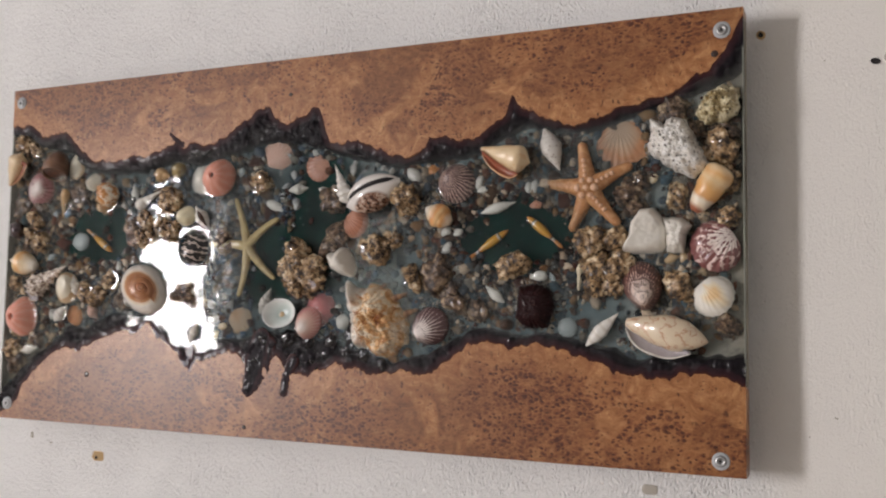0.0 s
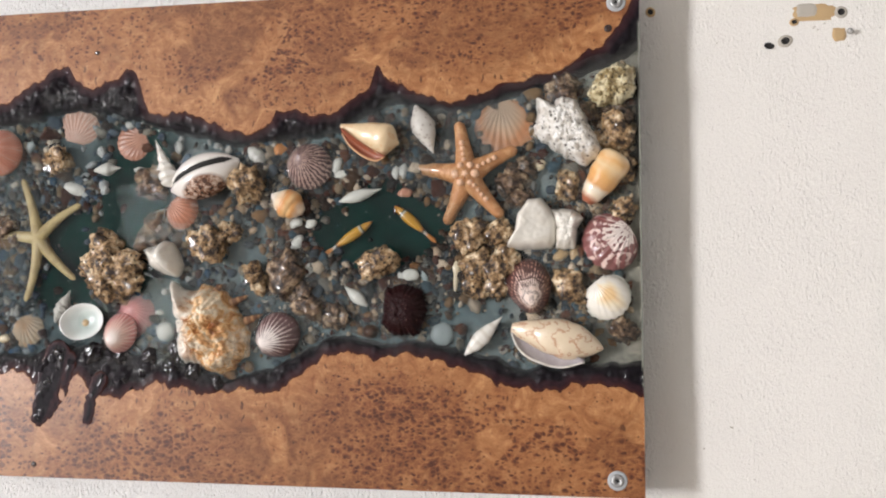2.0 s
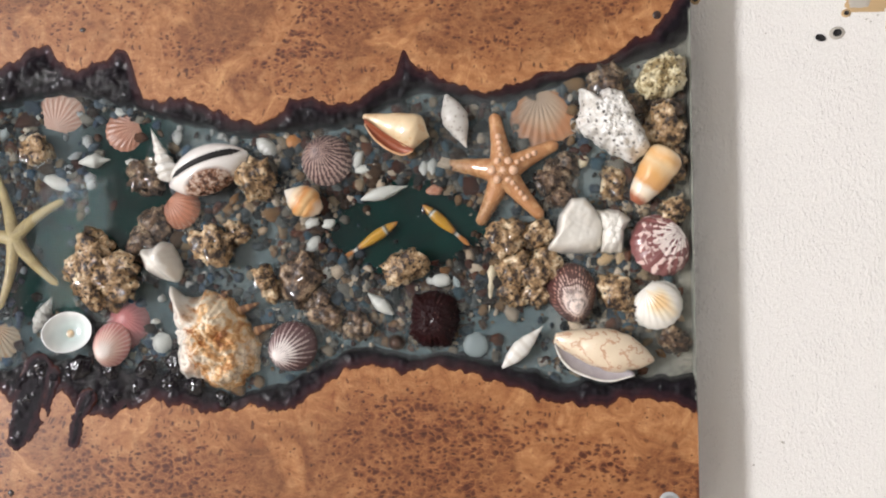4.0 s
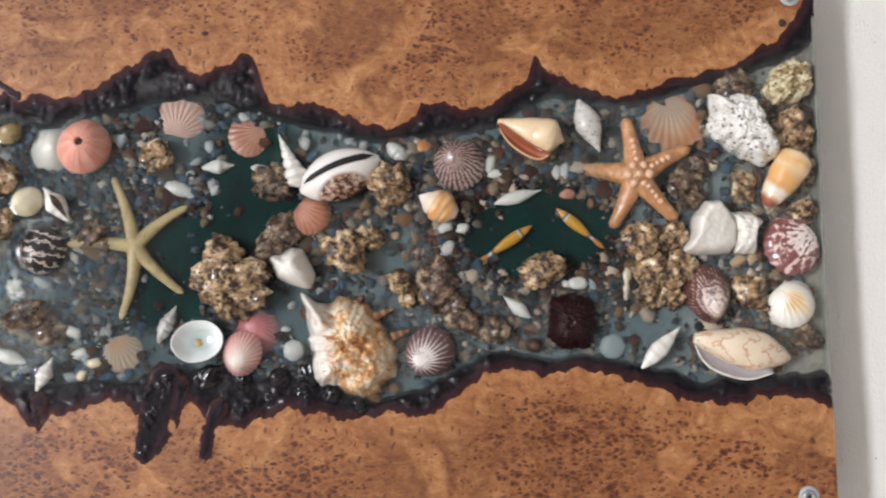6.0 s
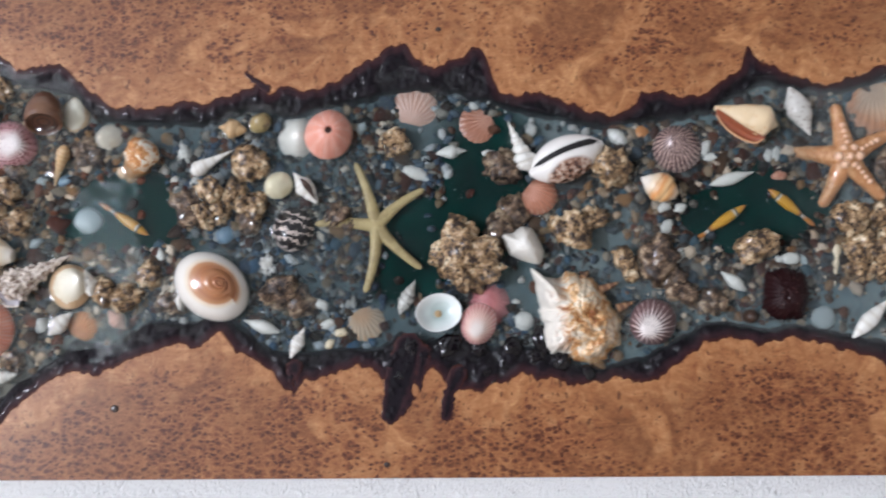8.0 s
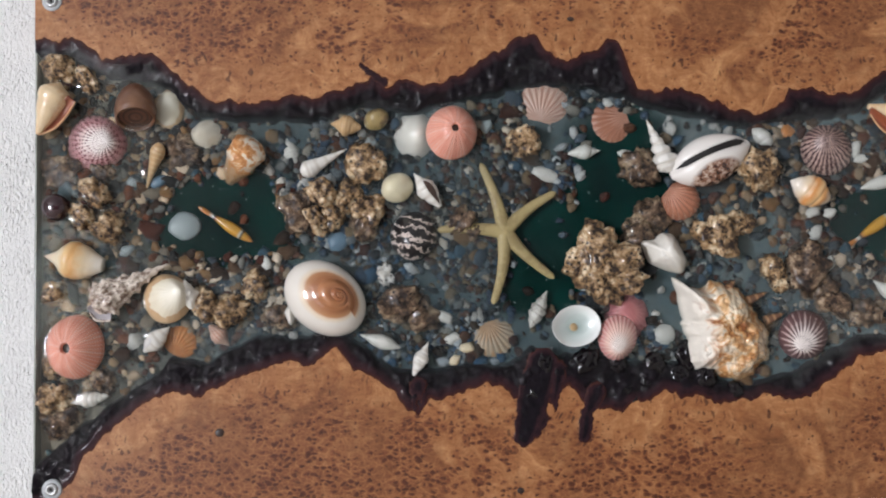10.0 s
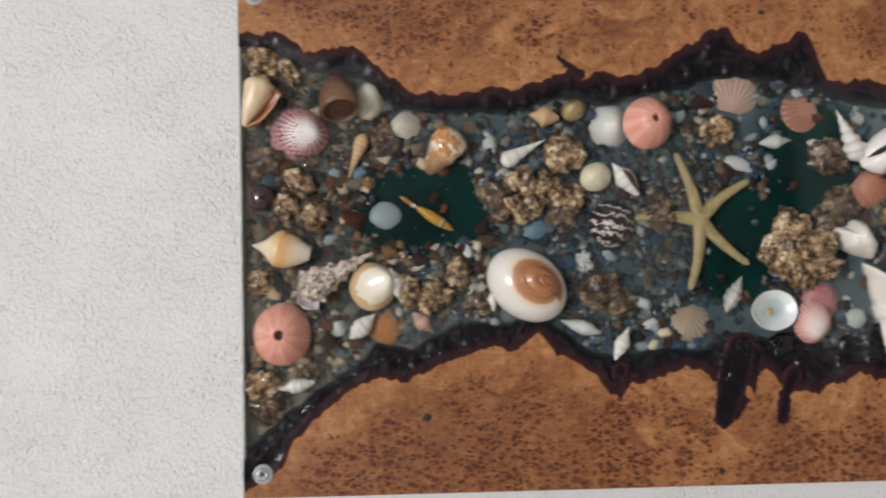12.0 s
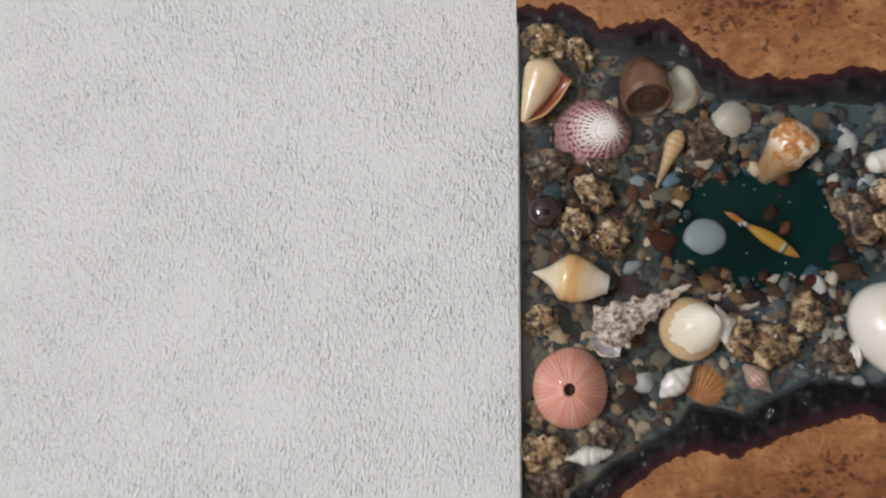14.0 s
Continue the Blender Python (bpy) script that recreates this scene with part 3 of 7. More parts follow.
# ---- the panel: two burl boards, their bark edges, and the resin river between ----
TOP_BOARD = [(-0.01, .397), (.03, .399), (.047, .392), (.057, .381), (.097, .387), (.116, .370), (.135, .355), (.154, .343), (.197, .342), (.245, .343), (.275, .354), (.290, .363),
             (.299, .353), (.338, .354), (.368, .360), (.378, .372), (.393, .377), (.413, .392), (.426, .394), (.433, .384), (.448, .372), (.473, .377), (.488, .387), (.498, .385),
             (.512, .350), (.533, .342), (.549, .344), (.571, .333), (.614, .322), (.635, .332), (.640, .342), (.661, .344), (.672, .336), (.693, .338), (.713, .347), (.729, .360),
             (.736, .380), (.747, .367), (.765, .358), (.805, .344), (.855, .360), (.904, .371), (.941, .392), (.956, .412), (.972, .440)]
TOP_RIVER = [(-0.01, .388), (.026, .385), (.05, .371), (.078, .365), (.097, .363), (.116, .353), (.13, .340), (.149, .333), (.173, .329), (.23, .328), (.25, .329), (.279, .339),
             (.298, .334), (.323, .331), (.347, .336), (.372, .343), (.412, .352), (.457, .352), (.481, .346), (.501, .341), (.522, .334), (.549, .326), (.577, .320), (.598, .314),
             (.651, .321), (.677, .321), (.703, .327), (.718, .337), (.749, .350), (.795, .342), (.82, .341), (.845, .348), (.894, .362), (.943, .377), (.972, .391)]
LOW_RIVER = [(-0.01, .028), (.0, .035), (.02, .052), (.034, .066), (.052, .077), (.071, .092), (.094, .106), (.113, .122), (.132, .123), (.15, .118), (.165, .132), (.184, .141),
             (.226, .138), (.245, .146), (.264, .139), (.283, .124), (.302, .110), (.34, .109), (.364, .113), (.389, .110), (.408, .116), (.418, .126), (.438, .119), (.462, .122),
             (.487, .117), (.538, .112), (.570, .098), (.591, .087), (.633, .100), (.674, .120), (.694, .130), (.714, .133), (.74, .126), (.784, .126), (.843, .114), (.863, .105), (.91, .107), (.972, .110)]
LOW_BOARD = [(-0.01, .0), (.011, .012), (.033, .027), (.043, .047), (.057, .061), (.08, .081), (.099, .094), (.117, .100), (.136, .095), (.188, .117), (.212, .124), (.23, .118),
             (.245, .128), (.255, .135), (.268, .115), (.287, .108), (.301, .095), (.315, .079), (.322, .078), (.332, .090), (.354, .094), (.378, .101), (.392, .099), (.401, .088), (.438, .090), (.446, .098), (.452, .095), (.457, .086), (.468, .081), (.491, .077),
             (.512, .087), (.527, .092), (.547, .088), (.572, .083), (.598, .083), (.610, .091), (.620, .085), (.648, .086), (.664, .098), (.689, .118), (.709, .123), (.735, .116), (.765, .121), (.809, .111), (.848, .097), (.886, .088), (.91, .095), (.934, .098), (.972, .088)]

COLS = 700
US = np.linspace(0.0, WIDTH, COLS)


def contour(pairs, seed, amount=1.0, side=1.0):
    """A board's edge: the drawn line, with the scallops and splinters of a live edge added."""
    xs, ys = np.array(pairs).T
    line = np.interp(US, xs, ys)
    rough = [0.0042 * wave_noise(u * 75, seed) + 0.0022 * wave_noise(u * 210, seed + 5) + 0.001 * wave_noise(u * 520, seed + 9) for u in US]
    ragged = [0.0030 * (0.35 - abs(wave_noise(u * 62, seed + 3))) + 0.0016 * (0.35 - abs(wave_noise(u * 150, seed + 6))) for u in US]
    return line + amount * (np.array(rough) + np.array(ragged) * side)


top_board, top_river = contour(TOP_BOARD, 1.3, 1.15), contour(TOP_RIVER, 4.1, 0.9)
low_river, low_board = contour(LOW_RIVER, 7.7, 0.9), contour(LOW_BOARD, 2.9, 1.15, -1.0)
top_river, low_river = np.minimum(top_river, top_board - 0.002), np.maximum(low_river, low_board + 0.002)


def board_mesh(name, edge, rim, outward):
    """A board from its live edge to its straight rim: front, live edge and back."""
    rows = []
    for k in range(9):
        f = max(0, k - 1) / 7
        rows.append([(u, 0.0006 if k == 0 else 0.0, BASE_Z + e + (rim - e) * f + (outward * 0.0009 if k == 1 else 0.0)) for u, e in zip(US, edge)])
    back = [(u, THICK, BASE_Z + rim) for u in US]
    inner = [(u, THICK, BASE_Z + e + outward * 0.004) for u, e in zip(US, edge)]
    pts = np.array([inner] + rows + [back, inner])
    n, c = pts.shape[:2]
    faces = [(i * c + j, i * c + j + 1, (i + 1) * c + j + 1, (i + 1) * c + j) for i in range(n - 1) for j in range(c - 1)]
    faces += [tuple(i * c for i in range(n - 1)), tuple(i * c + c - 1 for i in range(n - 1))[::-1]]
    if outward < 0:
        faces = [f[::-1] for f in faces]
    me = mesh_of(name, pts.reshape(-1, 3), faces, BURL, smooth=False)
    heart = me.attributes.new("heart", "FLOAT", "POINT")
    wide = np.hanning(141) / np.hanning(141).sum()
    line = np.convolve(np.pad(edge, 70, mode="edge"), wide, "valid")
    heart.data.foreach_set("value", np.maximum(0.0, outward * (pts[..., 2] - BASE_Z - line[None, :])).ravel())
    return me


def bark_mesh(name, outer, inner, seed):
    """The bark between board and river: flat and brown by the board, then black lumps that sink into the resin."""
    step, way = 0.0015, (1 if inner.mean() > outer.mean() else -1)
    blur = np.hanning(9) / np.hanning(9).sum()
    shore = np.convolve(np.pad(inner, 4, mode="edge"), blur, "valid")
    index, pts, uvs, faces = {}, [], [], []
    for j, u in enumerate(US):
        near_by = outer[max(0, j - 4):j + 5]
        under = min(near_by) if way > 0 else max(near_by)
        lo, hi = sorted((under - way * 0.004, inner[j] + way * 0.011))
        for k in range(int(lo / step), int(hi / step) + 1):
            v = k * step
            past = way * (v - shore[j])
            reach = way * (v - outer[max(0, j - 6):j + 7])
            away = np.hypot(np.maximum(reach, 0.0), np.abs(np.arange(len(reach)) - min(j, 6)) * (US[1] - US[0])).min()
            g = min(1.0, max(0.0, away / 0.014))
            near, _ = noise.voronoi(Vector((u * 125, v * 125, seed)))
            lump = (0.48 - near[0]) * 0.0030 + 0.0040 * wave_noise(u * 70, v * 70, seed) + 0.0017 * wave_noise(u * 230, v * 230, seed)
            near, _ = noise.voronoi(Vector((u * 300, v * 300, seed)))
            lump += (0.4 - near[0]) * 0.0009
            fade = 0.06 + 0.94 * min(1.0, max(0.0, g - 0.22) * 1.8)
            sink = 0.0003 + 0.0028 * max(0.0, 1 + past / 0.014) ** 1.5 + (2.5 * past if past > 0 else 0.0)
            index[j, k] = len(pts)
            pts.append((u, min(sink - lump * fade, THICK - 0.002), BASE_Z + v))
            uvs.append((u, g))
    for j, k in index:
        corners = [(j, k), (j + 1, k), (j + 1, k + 1), (j, k + 1)]
        if all(c in index for c in corners):
            faces.append(tuple(index[c] for c in corners))
    return mesh_of(name, pts, faces, BARK, uvs)


def inclusion_mesh(name, limbs, holes, seed):
    """Bark that runs into a board: tapering limbs (u, v, r, u, v, r) melted together, with islands of wood left in holes (u, v, ru, rv)."""
    step, index, pts, uvs, faces = 0.0011, {}, [], [], []
    reach = 0.004
    lo_u, hi_u = min(min(l[0] - l[2], l[3] - l[5]) for l in limbs) - reach, max(max(l[0] + l[2], l[3] + l[5]) for l in limbs) + reach
    lo_v, hi_v = min(min(l[1] - l[2], l[4] - l[5]) for l in limbs) - reach, max(max(l[1] + l[2], l[4] + l[5]) for l in limbs) + reach
    for j in range(int((hi_u - lo_u) / step)):
        for k in range(int((hi_v - lo_v) / step)):
            u, v = lo_u + j * step, lo_v + k * step
            inside = -1.0
            for au, av, ar, bu, bv, br in limbs:
                du, dv = bu - au, bv - av
                f = min(1.0, max(0.0, ((u - au) * du + (v - av) * dv) / (du * du + dv * dv)))
                inside = max(inside, ar + (br - ar) * f - math.hypot(u - au - du * f, v - av - dv * f))
            for hu, hv, ru, rv in holes:
                inside = min(inside, (math.hypot((u - hu) / ru, (v - hv) / rv) - 1) * min(ru, rv))
            inside += 0.0016 * wave_noise(u * 170, v * 170, seed) + 0.0008 * wave_noise(u * 420, v * 420, seed)
            if inside > -0.0008:
                g = min(1.0, max(0.0, inside / 0.008))
                near, _ = noise.voronoi(Vector((u * 110, v * 110, seed)))
                lift = max(0.0, g - 0.45) * max(0.0, (0.5 - near[0]) * 0.0032 + 0.002 * wave_noise(u * 200, v * 200, seed))
                index[j, k] = len(pts)
                pts.append((u, -0.0004 - lift + (0.0012 if inside < 0 else 0.0), BASE_Z + v))
                uvs.append((u, g))
    for j, k in index:
        corners = [(j, k), (j + 1, k), (j + 1, k + 1), (j, k + 1)]
        if all(c in index for c in corners):
            faces.append(tuple(index[c] for c in corners))
    return mesh_of(name, pts, faces, BARK, uvs)


def knob_mesh(size, stretch, seed):
    """A rounded, wrinkled bead of bark."""
    bm = bmesh.new()
    bmesh.ops.create_icosphere(bm, subdivisions=4, radius=size / 2)
    for v in bm.verts:
        q = v.co.normalized()
        v.co *= 1 + 0.30 * noise.noise(q * 1.9 + Vector((seed, 0, 0))) + 0.22 * noise.noise(q * 4.5 + Vector((0, seed, 0)))
        v.co.x *= stretch
        v.co.z *= 0.42
    me = bpy.data.meshes.new("bark_knob")
    bm.to_mesh(me)
    bm.free()
    me.materials.append(BARK_WET)
    me.shade_smooth()
    return me


panel = tagged(new("resin_river_panel"), "burl wood wall panel with a shell filled resin river", "wall art")
part("upper_board", board_mesh("upper_board", top_board, HEIGHT, 1), panel, "varnished orange brown burl board")
part("lower_board", board_mesh("lower_board", low_board, 0.0, -1), panel, "varnished orange brown burl board")
part("bark_edge", bark_mesh("bark_edge", top_board, top_river, 3.3), panel, "dark lumpy bark edge")
part("bark_edge", bark_mesh("bark_edge", low_board, low_river, 8.8), panel, "dark lumpy bark edge")


INCLUSIONS = (
    ([(.426, .116, .013, .418, .090, .014), (.418, .090, .014, .409, .056, .009), (.440, .112, .006, .434, .080, .004), (.434, .080, .004, .418, .058, .004)], [(.4315, .077, .003, .005)]),
    ([(.470, .092, .008, .462, .074, .005), (.462, .074, .006, .459, .055, .0055)], []),
    ([(.298, .356, .004, .283, .366, .003), (.283, .366, .003, .278, .371, .002)], []),
    ([(.322, .100, .007, .319, .082, .0035)], [(.322, .086, .0015, .003)]),
)
for k, (limbs, holes) in enumerate(INCLUSIONS):
    part("bark_inclusion", inclusion_mesh("bark_inclusion", limbs, holes, 3.0 + k), panel, "dark bark running into the wood")
for k, (u, v, size, stretch, out) in enumerate(((.428, .117, .020, .8, .0012), (.461, .117, .019, 1.35, .0016), (.417, .090, .016, .8, .001), (.489, .114, .014, 1.0, .001), (.494, .094, .014, .9, .0014), (.519, .115, .017, 1.0, .0012),
        (.512, .100, .012, .9, .0012), (.540, .105, .016, 1.0, .0012), (.562, .102, .015, 1.2, .001), (.546, .121, .018, 1.4, .002), (.586, .092, .011, 1.3, .0008), (.502, .084, .009, 1.0, .0006))):
    part("bark_knob", knob_mesh(size, stretch, 2.0 + k * 1.7), panel, "wet black bead of bark", lying(u, v, out + 0.0015, 30 * k))


BARE = ((0.593, 0.187, 0.040), (0.819, 0.134, 0.032), (0.952, 0.134, 0.030), (0.886, 0.276, 0.026), (0.548, 0.161, 0.028), (0.343, 0.339, 0.030), (0.432, 0.308, 0.022), (0.389, 0.112, 0.022))  # clear milky patches


DENSE = ((0.655, 0.225, 0.055), (0.625, 0.240, 0.040), (0.690, 0.195, 0.040), (0.700, 0.270, 0.040), (0.790, 0.205, 0.030))  # thick beds of dark gravel


def gravel_share(u, v):
    """How thickly gravel lies on the resin floor: bare milky patches, and thin along the bark."""
    k = min(COLS - 1, max(0, int(u / WIDTH * (COLS - 1))))
    near = min(v - low_river[k], top_river[k] - v)
    for bu, bv, r in BARE:
        near = min(near, 0.04 * (math.hypot(u - bu, v - bv) / r - 0.75))
    bed = max(1.0 - ((u - du) ** 2 + (v - dv) ** 2) / r ** 2 for du, dv, r in DENSE)
    return min(1.0, max(0.10, 0.50 + 0.7 * max(0.0, bed) + 1.7 * wave_noise(u * 15, v * 15, 9.0) + max(0.0, 0.5 - 2.4 * u) - max(0.0, 0.9 - 30 * u))) * (0.12 + 0.88 * min(1.0, max(0.0, near) / 0.04))


def resin_floor_mesh():
    rows = 90
    pts = [[(u, FLOOR_D, BASE_Z + (b - 0.001) + (t + 0.002 - b) * k / (rows - 1)) for u, b, t in zip(US[::3], low_board[::3], top_board[::3])] for k in range(rows)]
    back = [[(u, THICK - 0.001, BASE_Z + b) for u, b in zip(US[::3], low_board[::3])]]
    rear = [[(u, THICK - 0.001, BASE_Z + t) for u, t in zip(US[::3], top_board[::3])]]
    pts = np.array(back + pts + rear + back)
    n, c = pts.shape[:2]
    faces = [(i * c + j, i * c + j + 1, (i + 1) * c + j + 1, (i + 1) * c + j) for i in range(n - 1) for j in range(c - 1)]
    faces += [tuple(i * c for i in range(n - 1)), tuple(i * c + c - 1 for i in range(n - 1))[::-1]]
    me = mesh_of("resin_floor", pts.reshape(-1, 3), faces, RESIN_FLOOR, smooth=False)
    gap_shade = me.attributes.new("gap_shade", "FLOAT", "POINT")
    gap_shade.data.foreach_set("value", [gravel_share(p[0], p[2] - BASE_Z) for p in pts.reshape(-1, 3)])
    return me


part("resin_floor", resin_floor_mesh(), panel, "milky blue resin with dark green pools")

KEEP_OUT = []  # (u, v, radius) of what lies in the resin
SHELLS = []  # (u, v, radius) of what breaks the surface

# ---- shell builders; local x runs along the shell, local z out of the panel ----
PROFILES = {
    "cone": ((0, .02), (.06, .30), (.13, .80), (.20, 1.0), (.32, .97), (.6, .66), (.85, .33), (1, .13)),
    "auger": ((0, .02), (.3, .32), (.6, .66), (.82, 1.0), (.93, .80), (1, .30)),
    "spindle": ((0, .02), (.15, .30), (.35, .75), (.55, 1.0), (.75, .80), (.92, .36), (1, .12)),
    "conch": ((0, .02), (.12, .22), (.28, .55), (.42, .98), (.52, 1.0), (.7, .78), (.88, .42), (1, .18)),
    "murex": ((0, .02), (.12, .30), (.3, .72), (.48, 1.0), (.64, .96), (.8, .62), (.92, .26), (1, .08)),
    "olive": ((0, .02), (.10, .42), (.25, .80), (.45, 1.0), (.7, .95), (.9, .62), (1, .22)),
    "barrel": ((0, .30), (.03, .72), (.08, .95), (.2, 1.0), (.5, .92), (.75, .74), (.92, .52), (1, .25)),
    "strombus": ((0, .02), (.12, .20), (.24, .42), (.31, .68), (.42, .97), (.55, 1.0), (.72, .82), (.9, .52), (1, .34)),
    "volute": ((0, .03), (.07, .36), (.15, .60), (.28, .88), (.42, 1.0), (.6, .90), (.8, .62), (.93, .40), (1, .22)),
    "crown": ((0, .42), (.04, .78), (.12, 1.0), (.32, .98), (.55, .84), (.8, .60), (1, .25)),
    "turban": ((0, .02), (.12, .35), (.3, .75), (.5, 1.0), (.7, .95), (.88, .6), (1, .25)),
}


def mark(u, v, radius, depth):
    """Notes a thing's place: gravel keeps clear of it, and the resin climbs it where it breaks the surface."""
    KEEP_OUT.append((u, v, radius))
    if depth < 0.006:
        SHELLS.append((u, v, radius))


def whorl_surface(length, radius, profile, turns, groove, nodes, node_size, flat, seed, rib=0, rib_size=0.0, crag=0.05, slot=None):
    """Radius of a wound shell at each place s along it and angle a round it, apex at +x."""
    ps, pr = np.array(PROFILES[profile]).T
    fine = np.linspace(0, 1, 121)
    soft = np.convolve(np.pad(np.interp(fine, ps, pr), 8, mode="edge"), np.hanning(19)[1:-1] / np.hanning(19).sum(), "valid")
    ps, pr = fine, soft
    pr[0] = 0.01

    def at(s, a, lift=0.0):
        wind = turns * s ** 0.7 - a / (2 * math.pi)
        w = wind - math.floor(wind)
        r = float(np.interp(s, ps, pr))
        seam = math.exp(-(min(w, 1 - w) / 0.13) ** 2)
        r *= 1 - groove * seam
        if nodes:
            r *= 1 + node_size * max(0.0, math.cos(nodes * (a + 2 * math.pi * math.floor(wind)) + 1.3 * s)) ** 2 * math.exp(-((w - 0.45) / 0.2) ** 2)
        if rib:
            r *= 1 + rib_size * math.sin(rib * 2 * math.pi * s) / (1 + math.exp((s - 0.36) * 40))
        r *= 1 + crag * wave_noise(s * 6, math.cos(a) * 1.5, seed + math.sin(a))
        if crag > 0.1:
            r *= 1 + crag * 0.8 * wave_noise(s * 19, math.cos(a) * 4, seed + math.sin(a) * 4) + crag * 0.35 * wave_noise(s * 50, math.cos(a) * 11, seed + math.sin(a) * 11)
        if slot:
            middle, half, dip, lo, hi = slot
            side = abs((a - middle + math.pi) % (2 * math.pi) - math.pi)
            r *= 1 - dip / (1 + math.exp((side - half) * 22)) / (1 + math.exp((lo - s) * 30)) / (1 + math.exp((s - hi) * 30))
        r = r * radius + lift
        return ((0.5 - s) * length, r * math.cos(a), r * math.sin(a) * flat)
    return at


def wound_shell(name, tip, base, width, material, label, profile="conch", turns=5, groove=0.12, nodes=0, node_size=0.0, flat=0.9, depth=None, mouth=None,
                mouth_span=(0.3, 0.98), mouth_angle=75.0, mouth_width=0.35, roll=0.0, rib=0, rib_size=0.0, tilt=0.0, crag=0.05, category="seashell", dip=0.0):
    """A wound shell lying with its apex at tip and its foot at base. mouth: material of the opening."""
    (u0, v0), (u1, v1) = tip, base
    length = math.hypot(u0 - u1, v0 - v1)
    angle = math.degrees(math.atan2(v0 - v1, u0 - u1))
    seed = u0 * 37 + v0 * 91
    at = whorl_surface(length, width / 2, profile, turns, groove, nodes, node_size, flat, seed, rib, rib_size, crag, (radians(mouth_angle), mouth_width, dip, mouth_span[0], mouth_span[1]) if dip else None)
    rows, cols = (90, 97) if crag > 0.1 or dip else (max(34, int(turns * 11)), 49)
    pts = [[at(i / (rows - 1), 2 * math.pi * j / (cols - 1)) for j in range(cols)] for i in range(rows)]
    d = -width * 0.12 if depth is None else min(depth, 0.0115)
    ob = thing(name, grid_mesh(name, pts, material, caps=True), lying((u0 + u1) / 2, (v0 + v1) / 2, d, angle, roll, tilt), label, category)
    if mouth:
        lo, hi = mouth_span
        c, pts = radians(mouth_angle), []
        for i in range(21):
            f = i / 20
            s = lo + (hi - lo) * f
            half = mouth_width * (math.sin(math.pi * min(1, f * 0.93 + 0.05)) ** 0.6)
            pts.append([at(s, c + half * (2 * j / 8 - 1), 0.0007 + (0.004 if crag > 0.1 else 0.0)) for j in range(9)])
        part("aperture", grid_mesh("aperture", pts, mouth, around=False), ob, "smooth open aperture")
    mark((u0 + u1) / 2, (v0 + v1) / 2, max(width, length * 0.4) / 2, d)
    return ob


def flared_mouth(host, inner, outer, sag, material, rim, label):
    """The hollow mouth of a shell: a curved sheet with some thickness, from the inner lip to the flared outer one. Points are (along, behind the front, up)."""
    back = host.matrix_basis.inverted()
    steps = np.linspace(0, 1, 25)

    def smooth(points):
        p = np.array(points, float)
        at = np.linspace(0, 1, len(p))
        fine = np.stack([np.interp(np.linspace(0, 1, 61), at, p[:, k]) for k in range(3)], 1)
        soft = np.array([np.convolve(np.pad(fine[:, k], 6, mode="reflect", reflect_type="odd"), np.ones(13) / 13, "valid") for k in range(3)]).T
        return np.stack([np.interp(steps, np.linspace(0, 1, 61), soft[:, k]) for k in range(3)], 1)

    rows, edge = [], []
    for f, a, b in zip(steps, smooth(inner), smooth(outer)):
        hollow = sag * math.sin(math.pi * min(0.97, max(0.03, f))) ** 0.6
        front = [a + (b - a) * g + np.array([0, hollow * math.sin(math.pi * g ** 0.8), 0]) for g in np.linspace(0, 1, 11)]
        rear = [a + (b - a) * g + np.array([0, 0.0012 + (hollow + 0.0016) * math.sin(math.pi * g ** 0.8), 0]) for g in np.linspace(1, 0, 11)]
        ring = front + rear + front[:1]
        rows.append([tuple(back @ spot(q[0], q[2], q[1])) for q in ring])
        edge.append((tuple(back @ spot(b[0], b[2], b[1])), 0.0007 + 0.0004 * math.sin(math.pi * f)))
    part("aperture", grid_mesh("aperture", rows, material, caps=True), host, label)
    part("lip", tube_mesh("lip", edge, rim), host, "thin rolled lip")


def tube_mesh(name, stations, material, seg=8):
    """A round tube through (centre, radius) stations."""
    centres = [Vector(c) for c, _ in stations]
    pts = []
    for i, (c, r) in enumerate(stations):
        along = (centres[min(i + 1, len(centres) - 1)] - centres[max(i - 1, 0)]).normalized()
        side = along.cross(Vector((0.13, 0.2, 1))).normalized()
        up = side.cross(along)
        pts.append([tuple(Vector(c) + r * (math.cos(a) * side + math.sin(a) * up)) for a in np.linspace(0, 2 * math.pi, seg + 1)])
    return grid_mesh(name, pts, material, caps=True)


